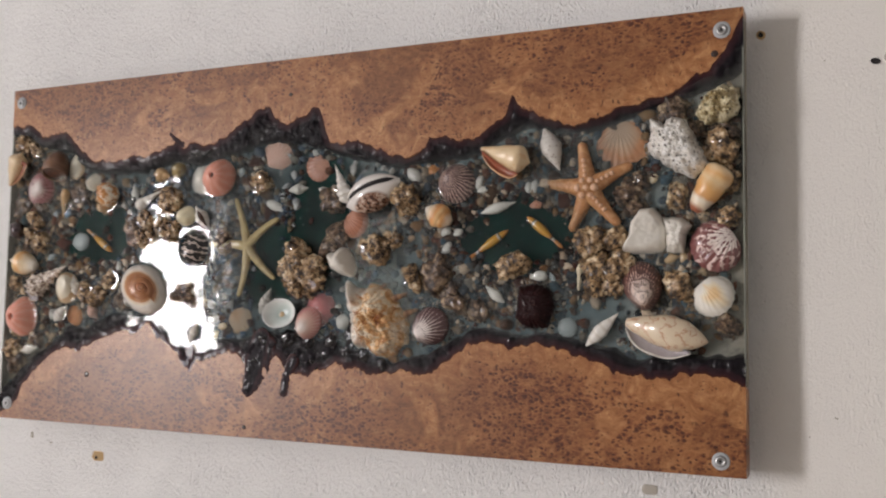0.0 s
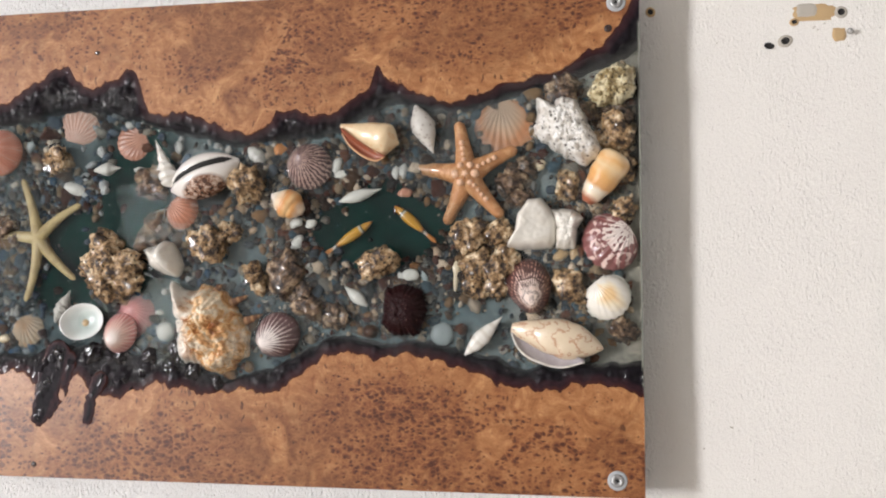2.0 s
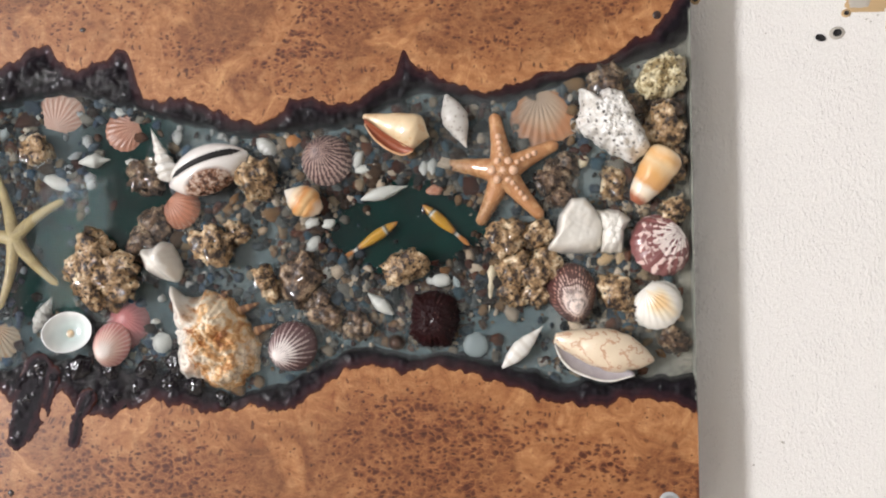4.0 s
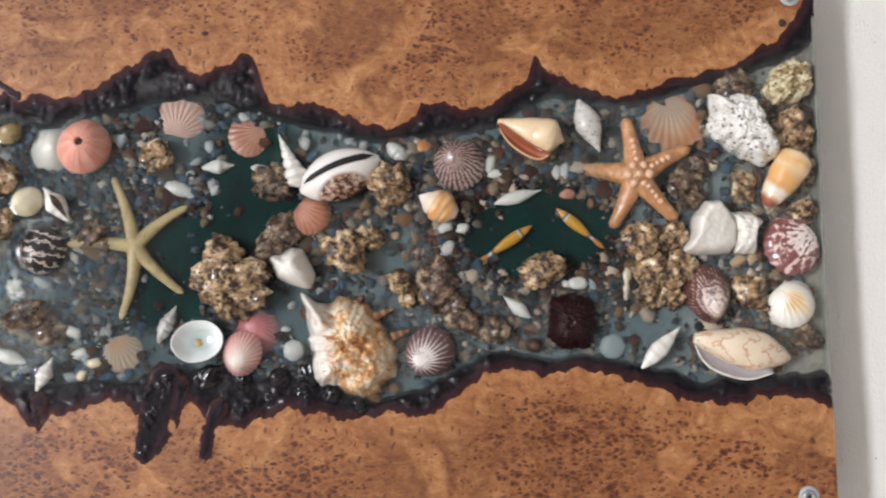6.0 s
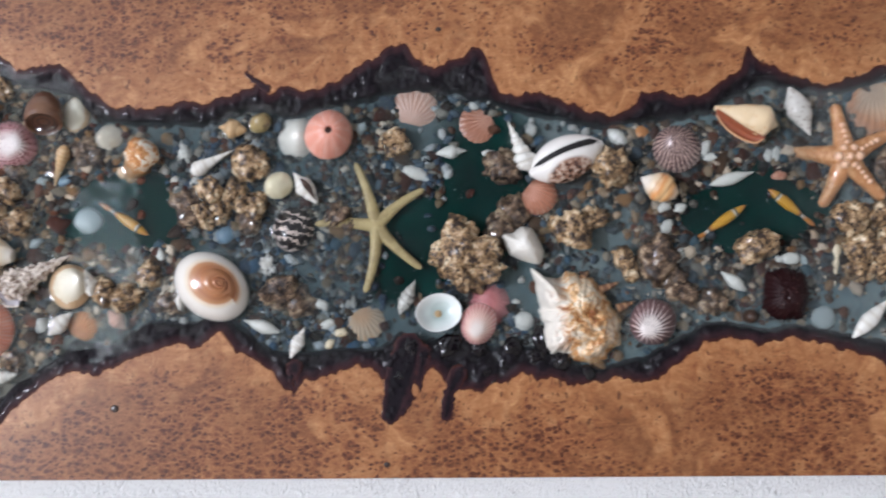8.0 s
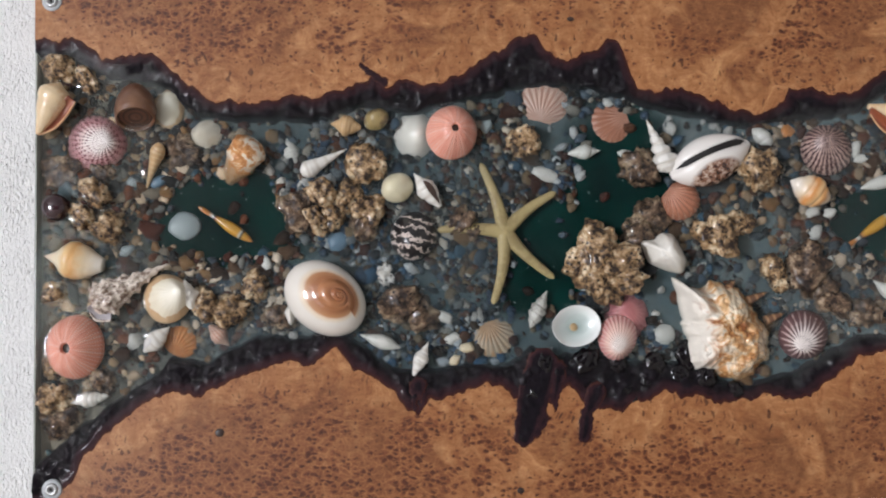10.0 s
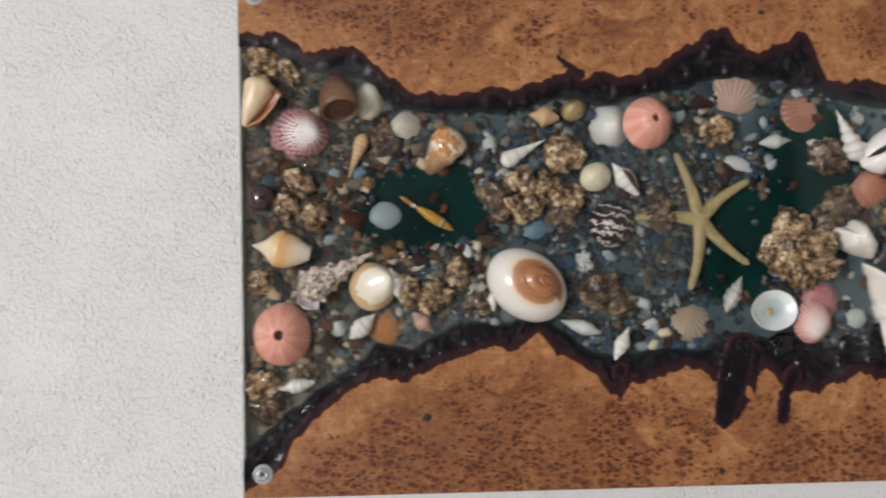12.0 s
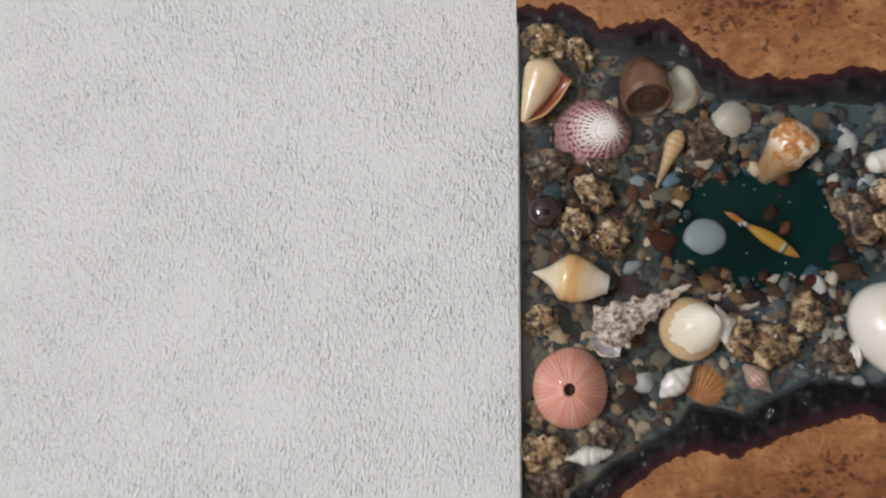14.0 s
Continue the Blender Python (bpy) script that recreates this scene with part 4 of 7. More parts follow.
def dome_shell(name, u, v, width, length, height, material, label, apex=(0.0, 0.0), power=1.6, ribs=0, rib_size=0.0, angle=0.0, depth=0.006, scallop=0.0, hollow=None,
               category="seashell", tilt=0.0, roll=0.0, rings=22, cols=97, wob=0.03, hole=0.0, square=2.0, beak=0.0):
    """A domed shell: limpet, cockle, urchin or valve. apex: where the ribs meet, as a share of the half width; hollow: material of an inside that shows."""
    seed = u * 53 + v * 17
    depth = min(depth, 0.0135)
    pts = []
    for i in range(rings):
        r = hole + (1 - hole) * i / (rings - 1)
        row = []
        for j in range(cols):
            a = 2 * math.pi * j / (cols - 1)
            edge = 1 + wob * wave_noise(math.cos(a) * 1.4, math.sin(a) * 1.4, seed) + scallop * math.cos(ribs * a)
            edge *= (abs(math.cos(a)) ** square + abs(math.sin(a)) ** square) ** (-1 / square) * (1.0 if square == 2.0 else 0.93)
            if beak:
                edge *= 1 - 0.5 * beak + 1.5 * beak * max(0.0, math.cos(a - math.atan2(apex[1], apex[0]))) ** 5
            ex, ey = math.cos(a) * edge, math.sin(a) * edge
            x, y = apex[0] * (1 - r) + ex * r, apex[1] * (1 - r) + ey * r
            z = height * (1 - r ** power)
            z += rib_size * math.cos(ribs * a) * min(1.0, 2.2 * r) * (1 if not hollow else 0.4)
            z += 0.04 * height * wave_noise(x * 2, y * 2, seed)
            if hollow:
                z = -z
            row.append((x * length / 2, y * width / 2, z))
        pts.append(row)
    if hole:
        pts.insert(0, [(x * 0.86, y * 0.86, z - 0.006) for x, y, z in pts[0]])
    # the rim turns under
    pts.append([(x * 0.985, y * 0.985, -0.0015) for x, y, z in pts[-1]])
    ob = thing(name, grid_mesh(name, pts, material), lying(u, v, depth, angle, roll, tilt), label, category)
    mark(u, v, max(width, length) / 2, depth)
    return ob


def fan_shell(name, u, v, size, material, label, angle=0.0, height=0.009, ribs=16, rib_size=0.0005, depth=0.006, ears=True, wide=1.0, tilt=0.0, category="scallop"):
    """A scallop valve: ribs fan out from the hinge, which lies at the back of local x."""
    pts = []
    for i in range(20):
        r = i / 19
        row = []
        for j in range(81):
            a = radians(86) * (2 * j / 80 - 1)
            reach = size * math.cos(a) ** 0.62 * (1 + 0.012 * math.cos(ribs * a * 2))
            x, y = r * reach * math.cos(a), r * reach * math.sin(a) * wide
            rho = min(1.0, math.hypot(x - size * 0.5, y / wide) / (size * 0.56))
            z = height * (1 - rho ** 2.4) ** 0.7 + rib_size * math.cos(ribs * a * 2) * min(1, 3 * r)
            row.append((x - size * 0.5, y, z))
        pts.append(row)
    ob = thing(name, grid_mesh(name, pts, material, around=False), lying(u, v, depth, angle, 0, tilt), label, category)
    if ears:
        for side in (1, -1):
            e = [[(-size * (0.5 - 0.13 * f), side * size * g * (0.30 - 0.10 * f), 0.0016 * (1 - g) + 0.0004) for g in np.linspace(0, 1, 5)] for f in np.linspace(0, 1, 4)]
            part("ear", grid_mesh("ear", e, material, around=False), ob)
    mark(u, v, size / 2, depth)
    return ob


def moon_snail(u, v, length, width):
    """A globular shell seen on its spire: a smooth egg whose last whorl winds up to a low brown coil."""
    rows, cols, spire = 70, 121, (0.32, 0.42)
    pts = []
    for i in range(rows):
        r = (i / (rows - 1)) ** 1.15
        row = []
        for j in range(cols):
            a = 2 * math.pi * j / (cols - 1)
            x, y = spire[0] * (1 - r) + math.cos(a) * r, spire[1] * (1 - r) + math.sin(a) * r
            rho = min(1.0, math.hypot(x, y))
            body = 0.50 * (1 - rho ** 2.2) ** 0.55
            whorl = math.log(max(r, 0.02) / 0.62) / math.log(2.3) + a / (2 * math.pi)
            w = whorl - math.floor(whorl)
            inside = 1 / (1 + math.exp((r - 0.56 * 2.3 ** (-a / (2 * math.pi) * 0.55)) * 40))
            bulge = inside * (0.032 * (1 - (2 * w - 1) ** 2) - 0.02 + 0.09 * (1 - r / 0.6))
            row.append((x * length / 2, y * width / 2, (body + bulge) * width * 0.85))
        pts.append(row)
    pts.append([(x * 0.97, y * 0.97, -0.006) for x, y, z in pts[-1]])
    mark(u, v, length / 2, 0.0)
    k, last = 44, len(pts) - 1
    ob = thing("moon_snail_shell", grid_mesh("moon_snail_shell", pts[k:], M_MOON, span=(k / last, 1.0)), lying(u, v, 0.004, -38), "large white moon snail shell with brown coil", "seashell")
    part("spire", grid_mesh("spire", pts[:k + 1], M_MOON, span=(0.0, k / last)), ob, "low brown coiled spire")


def lump(name, u, v, size, material, label, category="rock", squash=0.7, rough=0.34, grain=3.0, depth=0.006, stretch=1.0, angle=0.0, detail=3, pits=0.0, group="", knobs=0.0, blocky=0.0, taper=0.0):
    """An uneven stone or coral piece: a ball pushed in and out by noise at several scales, with pits or knobs."""
    u = min(max(u, size * 0.8), WIDTH - size * 0.8)
    bm = bmesh.new()
    bmesh.ops.create_icosphere(bm, subdivisions=detail, radius=1.0)
    seed = Vector((u * 71, v * 43, size * 900))
    for vert in bm.verts:
        p = vert.co.copy()
        r = (1 - blocky) + blocky * 0.9 / max(abs(p.x), abs(p.y), abs(p.z)) + rough * noise.fractal(p * grain * 0.5 + seed, 0.6, 2.1, 4) + rough * 0.35 * noise.noise(p * grain * 2.2 + seed)
        near = noise.voronoi(p * 2.6 + seed)[0]
        r -= pits * max(0.0, 0.35 - near[0]) * 2.2
        r += knobs * (0.55 - near[0])
        vert.co = p * r
        vert.co.y *= 1 + taper * p.x
        vert.co.x *= stretch * size / 2
        vert.co.y *= size / 2
        vert.co.z *= squash * size / 2
    me = bpy.data.meshes.new(name)
    bm.to_mesh(me)
    bm.free()
    me.materials.append(material)
    me.shade_smooth()
    mark(u, v, size * 0.42, depth)
    return thing(name, me, lying(u, v, depth, angle), label, category, group)


def chunk(name, centre, outline, height, material, label, category, depth=0.004, power=4.0, ragged=0.05, rough=0.10, grain=3.0, pits=0.0, pit_grain=5.0, folds=0.0, fold_count=5.0, fold_angle=0.0, lean=(0.0, 0.0), rings=34, cols=121, roundness=1, spikes=0.0, spike_count=9):
    """A broken or irregular piece: a few corners give its outline, rounded off; its top swells and is broken by folds, pits and grain."""
    cu, cv = centre
    corners = [(u - cu, v - cv) for u, v in outline]
    seed = cu * 61 + cv * 23
    ang = np.linspace(0, 2 * math.pi, cols)
    reach = []
    for a in ang:
        dx, dy = math.cos(a), math.sin(a)
        best = 0.0
        for (x0, y0), (x1, y1) in zip(corners, corners[1:] + corners[:1]):
            ex, ey = x1 - x0, y1 - y0
            det = dx * ey - dy * ex
            if abs(det) > 1e-12:
                r, f = (x0 * ey - y0 * ex) / det, (x0 * dy - y0 * dx) / det
                if r > 0 and 0 <= f <= 1:
                    best = max(best, r)
        reach.append(best)
    reach = np.array(reach[:-1])
    for _ in range(roundness):
        reach = (np.roll(reach, 1) + 2 * reach + np.roll(reach, -1)) / 4
    reach = np.append(reach, reach[0])
    size = float(reach.mean())
    fa = radians(fold_angle)
    pts = []
    for i in range(rings):
        r = i / (rings - 1)
        row = []
        for a, far in zip(ang, reach):
            ca, sa = math.cos(a), math.sin(a)
            edge = far * (1 + ragged * wave_noise(ca * 3.1, sa * 3.1, seed) + ragged * 0.6 * wave_noise(ca * 9, sa * 9, seed) + spikes * abs(math.cos(a * spike_count / 2 + seed)) ** 6)
            x, y = ca * edge * r, sa * edge * r
            q = Vector((x / size * grain, y / size * grain, seed))
            z = height * (1 - r ** power) * (1 + lean[0] * x / size + lean[1] * y / size)
            fade = min(1.0, (1 - r) * 5)
            z += height * rough * (noise.noise(q) + 0.6 * noise.noise(q * 2.3) + 0.35 * noise.noise(q * 5.1)) * (0.3 + 0.7 * fade)
            if folds:
                across = (-x * math.sin(fa) + y * math.cos(fa)) / size
                z += height * folds * (abs(math.sin(across * fold_count + 1.1 * noise.noise(q * 0.6))) - 0.6) * fade
            if pits:
                near = noise.voronoi(q * pit_grain / grain)[0]
                z -= height * pits * max(0.0, 0.42 - near[0]) * 2.0 * fade
            row.append((x, y, z))
        pts.append(row)
    pts.append([(x * 0.94, y * 0.94, -0.007) for x, y, z in pts[-1]])
    mark(cu, cv, size * 0.95, depth)
    return thing(name, grid_mesh(name, pts, material), lying(cu, cv, depth), label, category)


def starfish(name, centre, tips, width, material, label, height=0.006, depth=0.004, taper=0.35, tubercles=None, bend=0.1, drops=(0, 0, 0, 0, 0), web=0.0):
    """Five rounded, tapering arms that run together in the middle; tubercles: material of the knobs along them."""
    cu, cv = centre
    pts, faces, uvs, knobs = [], [], [], []
    for n, (tu, tv) in enumerate(tips):
        dx, dy = tu - cu, tv - cv
        length = math.hypot(dx, dy)
        ex, ey = dx / length, dy / length
        start = len(pts)
        rows, cols = 20, 13
        for i in range(rows):
            f = i / (rows - 1)
            side = bend * length * math.sin(math.pi * f) * (0.5 if n % 2 else -0.35)
            w = width / 2 * (1 + (taper - 1) * f ** 0.75) * math.sqrt(max(0.0, 1 - max(0.0, (f - 0.92) / 0.08) ** 2 * 0.9))
            w *= 1 + 0.05 * wave_noise(f * 9, n) + web * (1 - f) ** 3
            for j in range(cols):
                a = math.pi * j / (cols - 1)
                across, up = -math.cos(a) * w, math.sin(a) * w * height / (width / 2) - drops[n] * f
                along = f * length * 1.0
                pts.append((ex * along - ey * (across + side), ey * along + ex * (across + side), up))
                uvs.append((j / (cols - 1), f))
            if tubercles and 4 <= i <= 17 and i % 2 and drops[n] < 0.005 * (2 - f * 3):
                r = 0.0024 * (1.3 - 0.7 * f) * (0.8 + 0.4 * math.sin(n * 3 + i * 5) ** 2)
                knobs.append((Vector((ex * f * length - ey * side, ey * f * length + ex * side, w * height / (width / 2) * 0.97 - drops[n] * f)), r))
        faces += [(start + i * cols + j, start + i * cols + j + 1, start + (i + 1) * cols + j + 1, start + (i + 1) * cols + j) for i in range(rows - 1) for j in range(cols - 1)]
    ob = thing(name, mesh_of(name, pts, faces, material, uvs), lying(cu, cv, depth), label, "starfish")
    if tubercles:
        bm = bmesh.new()
        bmesh.ops.create_icosphere(bm, subdivisions=2, radius=1.0)
        me = bpy.data.meshes.new("tubercle")
        bm.to_mesh(me)
        bm.free()
        me.materials.append(tubercles)
        me.shade_smooth()
        for k in range(7):
            a = k * 1.047
            r = 0.0 if k == 6 else width * 0.42
            knobs.append((Vector((r * math.cos(a), r * math.sin(a), height * (0.93 - 0.08 * (k % 2)))), 0.0042 - 0.0006 * (k % 3)))
        for c, r in knobs:
            part("tubercle", me, ob, "", Matrix.Translation(c) @ Matrix.Diagonal((r, r, r, 1)))
    return ob


def cowrie(u, v, length, width, height, angle, body, slit):
    """An egg-shaped shell, beaked at both ends, with its toothed slit turned to the viewer."""
    def girth(s):
        return math.sin(math.pi * min(max(s, 0.012), 0.988)) ** 0.62 * (1.04 - 0.12 * s)

    def middle(s):
        return width * (0.07 + 0.07 * math.sin(math.pi * s))

    def top(s, y):
        w = girth(s)
        return height * math.sqrt(max(0.0, w * w - (y / (width / 2)) ** 2)) - 0.15 * height * math.exp(-((y - middle(s)) / (0.075 * width)) ** 2) * min(1.0, 6 * w)

    pts = []
    for i in range(48):
        s = i / 47
        w = girth(s)
        row = []
        for j in range(65):
            a = 2 * math.pi * j / 64
            y = math.cos(a) * w * width / 2
            row.append(((s - 0.5) * length, y, top(s, y) if math.sin(a) >= 0 else math.sin(a) * w * height * 0.6))
        pts.append(row)
    ob = thing("cowrie_shell", grid_mesh("cowrie_shell", pts, body, caps=True), lying(u, v, 0.0, angle), "white and brown cowrie shell with toothed black slit", "seashell")
    strip = []
    for i in range(97):
        s = 0.075 + 0.865 * i / 96
        half = (0.050 + 0.030 * s) * width * (1 if i % 5 < 3 else 0.80) * min(1.0, 9 * (s - 0.06), 9 * (0.955 - s))
        strip.append([((s - 0.5) * length, middle(s) + half * (j / 3 - 1), top(s, middle(s) + half * (j / 3 - 1)) + 0.0007) for j in range(7)])
    part("aperture", grid_mesh("aperture", strip, slit, around=False), ob, "dark toothed slit")
    mark(u, v, length * 0.42, 0.0)
    return ob


def fish_figurine(head, tail, width, material, depth=0.0075):
    """A slim yellow ornament set in the resin: spindle body with tail blade and two dark rings."""
    (u0, v0), (u1, v1) = head, tail
    length, angle = math.hypot(u0 - u1, v0 - v1), math.degrees(math.atan2(v0 - v1, u0 - u1))
    prof = ((0, .10), (.06, .45), (.15, .75), (.30, 1.0), (.45, .95), (.6, .62), (.70, .36), (.76, .26), (.82, .40), (.92, .42), (1, .10))
    ps, pr = np.array(prof).T
    def ring(s):
        r = float(np.interp(s, ps, pr)) * width / 2
        return [((0.5 - s) * length, math.cos(a) * r, math.sin(a) * r * (0.8 if s < 0.74 else 0.35)) for a in np.linspace(0, 2 * math.pi, 17)]

    pts, tail_pts = [ring(s) for s in np.linspace(0, 0.75, 28)], [ring(s) for s in np.linspace(0.745, 1, 12)]
    ob = thing("fish_figurine", grid_mesh("fish_figurine", pts, material, caps=True, span=(0.0, 0.75)), lying((u0 + u1) / 2, (v0 + v1) / 2, depth, angle), "small yellow fish figurine cast in green resin", "figurine", "fish figurines in the resin")
    part("tail_fin", grid_mesh("tail_fin", tail_pts, material, caps=True, span=(0.745, 1.0)), ob, "flat orange tail fin")
    return ob


def snail_shell(u, v):
    """A barrel-shaped brown shell that leans back, so that its round mouth and lid face the viewer."""
    pts = []
    body = ((0.0158, 0.0), (0.0170, 0.003), (0.0174, 0.010), (0.0158, 0.019), (0.0120, 0.028), (0.0075, 0.034), (0.0030, 0.0372), (0.0002, 0.038))
    for i in range(40):
        h = 0.038 * i / 39
        r = float(np.interp(h, [b[1] for b in body], [b[0] for b in body]))
        pts.append([(r * (1 - 0.04 * math.exp(-((((h / 0.011 + a / 6.283) % 1) - 0.5) / 0.12) ** 2)) * math.cos(a), r * math.sin(a), h) for a in np.linspace(0, 2 * math.pi, 41)])
    z = Vector((-0.16, 0.46, 0.87)).normalized()
    x = Vector((1, 0, 0)) - z * z.x
    x.normalize()
    m = Matrix((x, z.cross(x), z)).transposed().to_4x4()
    m.translation = spot(u, v, -0.006)
    ob = thing("snail_shell", grid_mesh("snail_shell", pts, M_BROWN_SNAIL), m, "glossy brown snail shell with dark round opening", "seashell")
    part("lip", lathe("lip", ((0.0162, 0.0006), (0.0164, -0.0007), (0.0152, -0.0012), (0.0142, -0.0004), (0.0140, 0.0030)), M_BROWN_SNAIL, 36), ob, "thin rolled brown lip")
    part("operculum", lathe("operculum", ((0.0141, 0.0028), (0.0125, 0.0016), (0.0100, 0.0021), (0.0075, 0.0013), (0.0045, 0.0018), (0.0001, 0.0010)), M_OPERCULUM, 36), ob, "dark ringed lid in the opening")
    mark(u, v + 0.01, 0.018, 0.0)


# ---- shell colours ----
IVORY = (0.80, 0.74, 0.62)
WHITE = (0.82, 0.80, 0.75)
M_WHITE = shell_material("white_shell", WHITE, (0.66, 0.62, 0.55), pattern="bands", count=5, sharp=0.6, relief=0.2)
M_PEARL = shell_material("pale_grey_shell", (0.66, 0.66, 0.62), (0.48, 0.47, 0.44), pattern="mottle", count=8, sharp=0.6, coat=0.0)
M_IVORY = shell_material("ivory_shell", (0.87, 0.84, 0.77), (0.84, 0.76, 0.64), pattern="mottle", count=3, sharp=0.9)
M_CREAM = shell_material("cream_shell", IVORY, (0.70, 0.52, 0.28), pattern="mottle", count=4, sharp=0.8)
M_CONE_PALE = shell_material("peach_cone", (0.82, 0.63, 0.39), (0.66, 0.32, 0.11), pattern="mottle", count=9, sharp=0.6, cover=0.40)
n = Nodes("orange_cone", rough=0.35, coat=1.0)
mv = n.split(n.coords.outputs["UV"])[1]
M_CONE_ORANGE = n.finish(n.ramp(n.math("ADD", mv, n.math("MULTIPLY", n.math("SUBTRACT", n.noise(70, 4), 0.5), 0.22)), (0.06, (0.80, 0.60, 0.36)), (0.20, (0.72, 0.40, 0.15)), (0.34, (0.80, 0.58, 0.32)), (0.50, (0.74, 0.40, 0.14)), (0.66, (0.70, 0.36, 0.13)), (0.74, (0.84, 0.74, 0.60)), (0.84, (0.82, 0.68, 0.50)), (0.93, (0.34, 0.10, 0.045))), n.noise(120, 3), 0.1, 0.0005)
M_MOUTH_WHITE = simple_material("grey_white_aperture", (0.74, 0.72, 0.70), 0.3, coat=0.8)
M_MOUTH_DARK = simple_material("brown_black_aperture", (0.055, 0.025, 0.014), 0.3, coat=0.8)
M_MOUTH_LILAC = simple_material("grey_lilac_aperture", (0.46, 0.42, 0.44), 0.35, coat=0.6)
M_MOUTH_RED = simple_material("orange_red_aperture", (0.36, 0.10, 0.045), 0.35, coat=0.7)
M_LIP = simple_material("orange_lip", (0.72, 0.40, 0.20), 0.35, coat=0.8)
M_BROWN_SNAIL = shell_material("brown_snail", (0.17, 0.075, 0.040), (0.32, 0.17, 0.09), pattern="mottle", count=3, sharp=0.8)


def flecked_fan(name, crown, body, fleck_tone, ribs, bands, share, start=0.45, ring_share=1.1, fade=0.0):
    """Fan shell: a pale crown, a darker body, and dashes along the ribs that grow denser outwards."""
    k = Nodes(name, rough=0.35, coat=1.0)
    ku, kv, _ = k.split(k.coords.outputs["UV"])
    blot = k.noise(95, 3)
    ridge = k.math("SINE", k.math("MULTIPLY", ku, 6.283 * ribs))
    ring = k.math("SINE", k.math("ADD", k.math("MULTIPLY", kv, bands), k.math("MULTIPLY", blot, 24.0)))
    dash = k.math("ADD", k.math("ADD", k.math("MULTIPLY", ridge, 0.7), k.math("MULTIPLY", ring, ring_share)), k.math("MULTIPLY", k.math("SUBTRACT", kv, start), 2.4))
    dash = k.math("SUBTRACT", dash, k.math("MULTIPLY", k.math("MULTIPLY", k.math("SUBTRACT", kv, 0.70), fade, True), 1.4))
    dash = k.math("MULTIPLY", k.math("SUBTRACT", dash, share), 1.8, True)
    under = k.ramp(k.math("ADD", kv, k.math("MULTIPLY", k.math("SUBTRACT", blot, 0.5), 0.5)), (0.30, crown), (0.75, body))
    return k.finish(k.mix(k.math("MULTIPLY", dash, 0.92), under, fleck_tone), ridge, 0.25, 0.0006)


M_PINK_FAN = flecked_fan("pink_flecked_fan", (0.84, 0.77, 0.74), (0.58, 0.30, 0.31), (0.17, 0.028, 0.045), 25, 60.0, 0.50, 0.50, 1.1, 9.0)
M_NET_COCKLE = flecked_fan("brown_net_cockle", (0.82, 0.68, 0.60), (0.46, 0.24, 0.19), (0.055, 0.012, 0.012), 34, 30.0, -0.20, 0.42, 0.7)
M_RED_FAN = flecked_fan("red_white_fan", (0.82, 0.73, 0.68), (0.70, 0.52, 0.47), (0.17, 0.032, 0.034), 11, 14.0, 0.15, 0.40, 1.0)
M_STRIPED_COCKLE = flecked_fan("striped_cockle", (0.86, 0.78, 0.74), (0.52, 0.38, 0.36), (0.095, 0.036, 0.040), 22, 6.0, 0.0, 0.42, 0.25)
n = Nodes("golden_conch", rough=0.3, coat=1.0)
mu, mv, _ = n.split(n.coords.outputs["UV"])
grain = n.noise(120, 4)
M_GOLD_CONCH = n.finish(n.ramp(n.math("ADD", mv, n.math("MULTIPLY", n.math("SUBTRACT", grain, 0.5), 0.25)), (0.12, (0.80, 0.74, 0.66)), (0.36, (0.78, 0.60, 0.40)), (0.50, (0.66, 0.28, 0.075)), (0.66, (0.76, 0.50, 0.24)), (0.80, (0.70, 0.33, 0.10)), (0.96, (0.78, 0.62, 0.46))), grain, 0.1, 0.0005)
n = Nodes("yellow_conch", rough=0.3, coat=1.0)
mu, mv, _ = n.split(n.coords.outputs["UV"])
grain = n.noise(120, 4)
M_YELLOW_CONCH = n.finish(n.ramp(n.math("ADD", mv, n.math("MULTIPLY", n.math("SUBTRACT", grain, 0.5), 0.22)), (0.10, (0.70, 0.58, 0.44)), (0.30, (0.80, 0.68, 0.48)), (0.42, (0.78, 0.54, 0.26)), (0.56, (0.74, 0.40, 0.14)), (0.70, (0.80, 0.62, 0.38)), (0.95, (0.80, 0.74, 0.64))), grain, 0.1, 0.0005)
n = Nodes("peach_valve", rough=0.35, coat=1.0)
mu, mv, _ = n.split(n.coords.outputs["UV"])
ribs = n.math("SINE", n.math("MULTIPLY", mu, 6.283 * 20))
grain = n.noise(70, 3)
M_PEACH_VALVE = n.finish(n.ramp(n.math("ADD", mv, n.math("ADD", n.math("MULTIPLY", grain, 0.5), n.math("MULTIPLY", ribs, 0.012))), (0.55, (0.84, 0.79, 0.66)), (1.05, (0.83, 0.75, 0.58)), (1.40, (0.64, 0.44, 0.25))), ribs, 0.1, 0.0005)
M_OLIVE_SNAIL = shell_material("olive_snail", (0.36, 0.27, 0.11), (0.10, 0.06, 0.025), pattern="mottle", count=9, sharp=0.5)
M_OPERCULUM = shell_material("brown_operculum", (0.13, 0.055, 0.030), (0.055, 0.022, 0.014), pattern="bands", count=3, sharp=0.5)
n = Nodes("moon_snail", rough=0.28, coat=1.0)
mu, mv, _ = n.split(n.coords.outputs["UV"])
wind = n.math("ADD", n.math("ADD", mv, n.math("MULTIPLY", mu, 0.16)), n.math("MULTIPLY", n.noise(50, 3), 0.05))
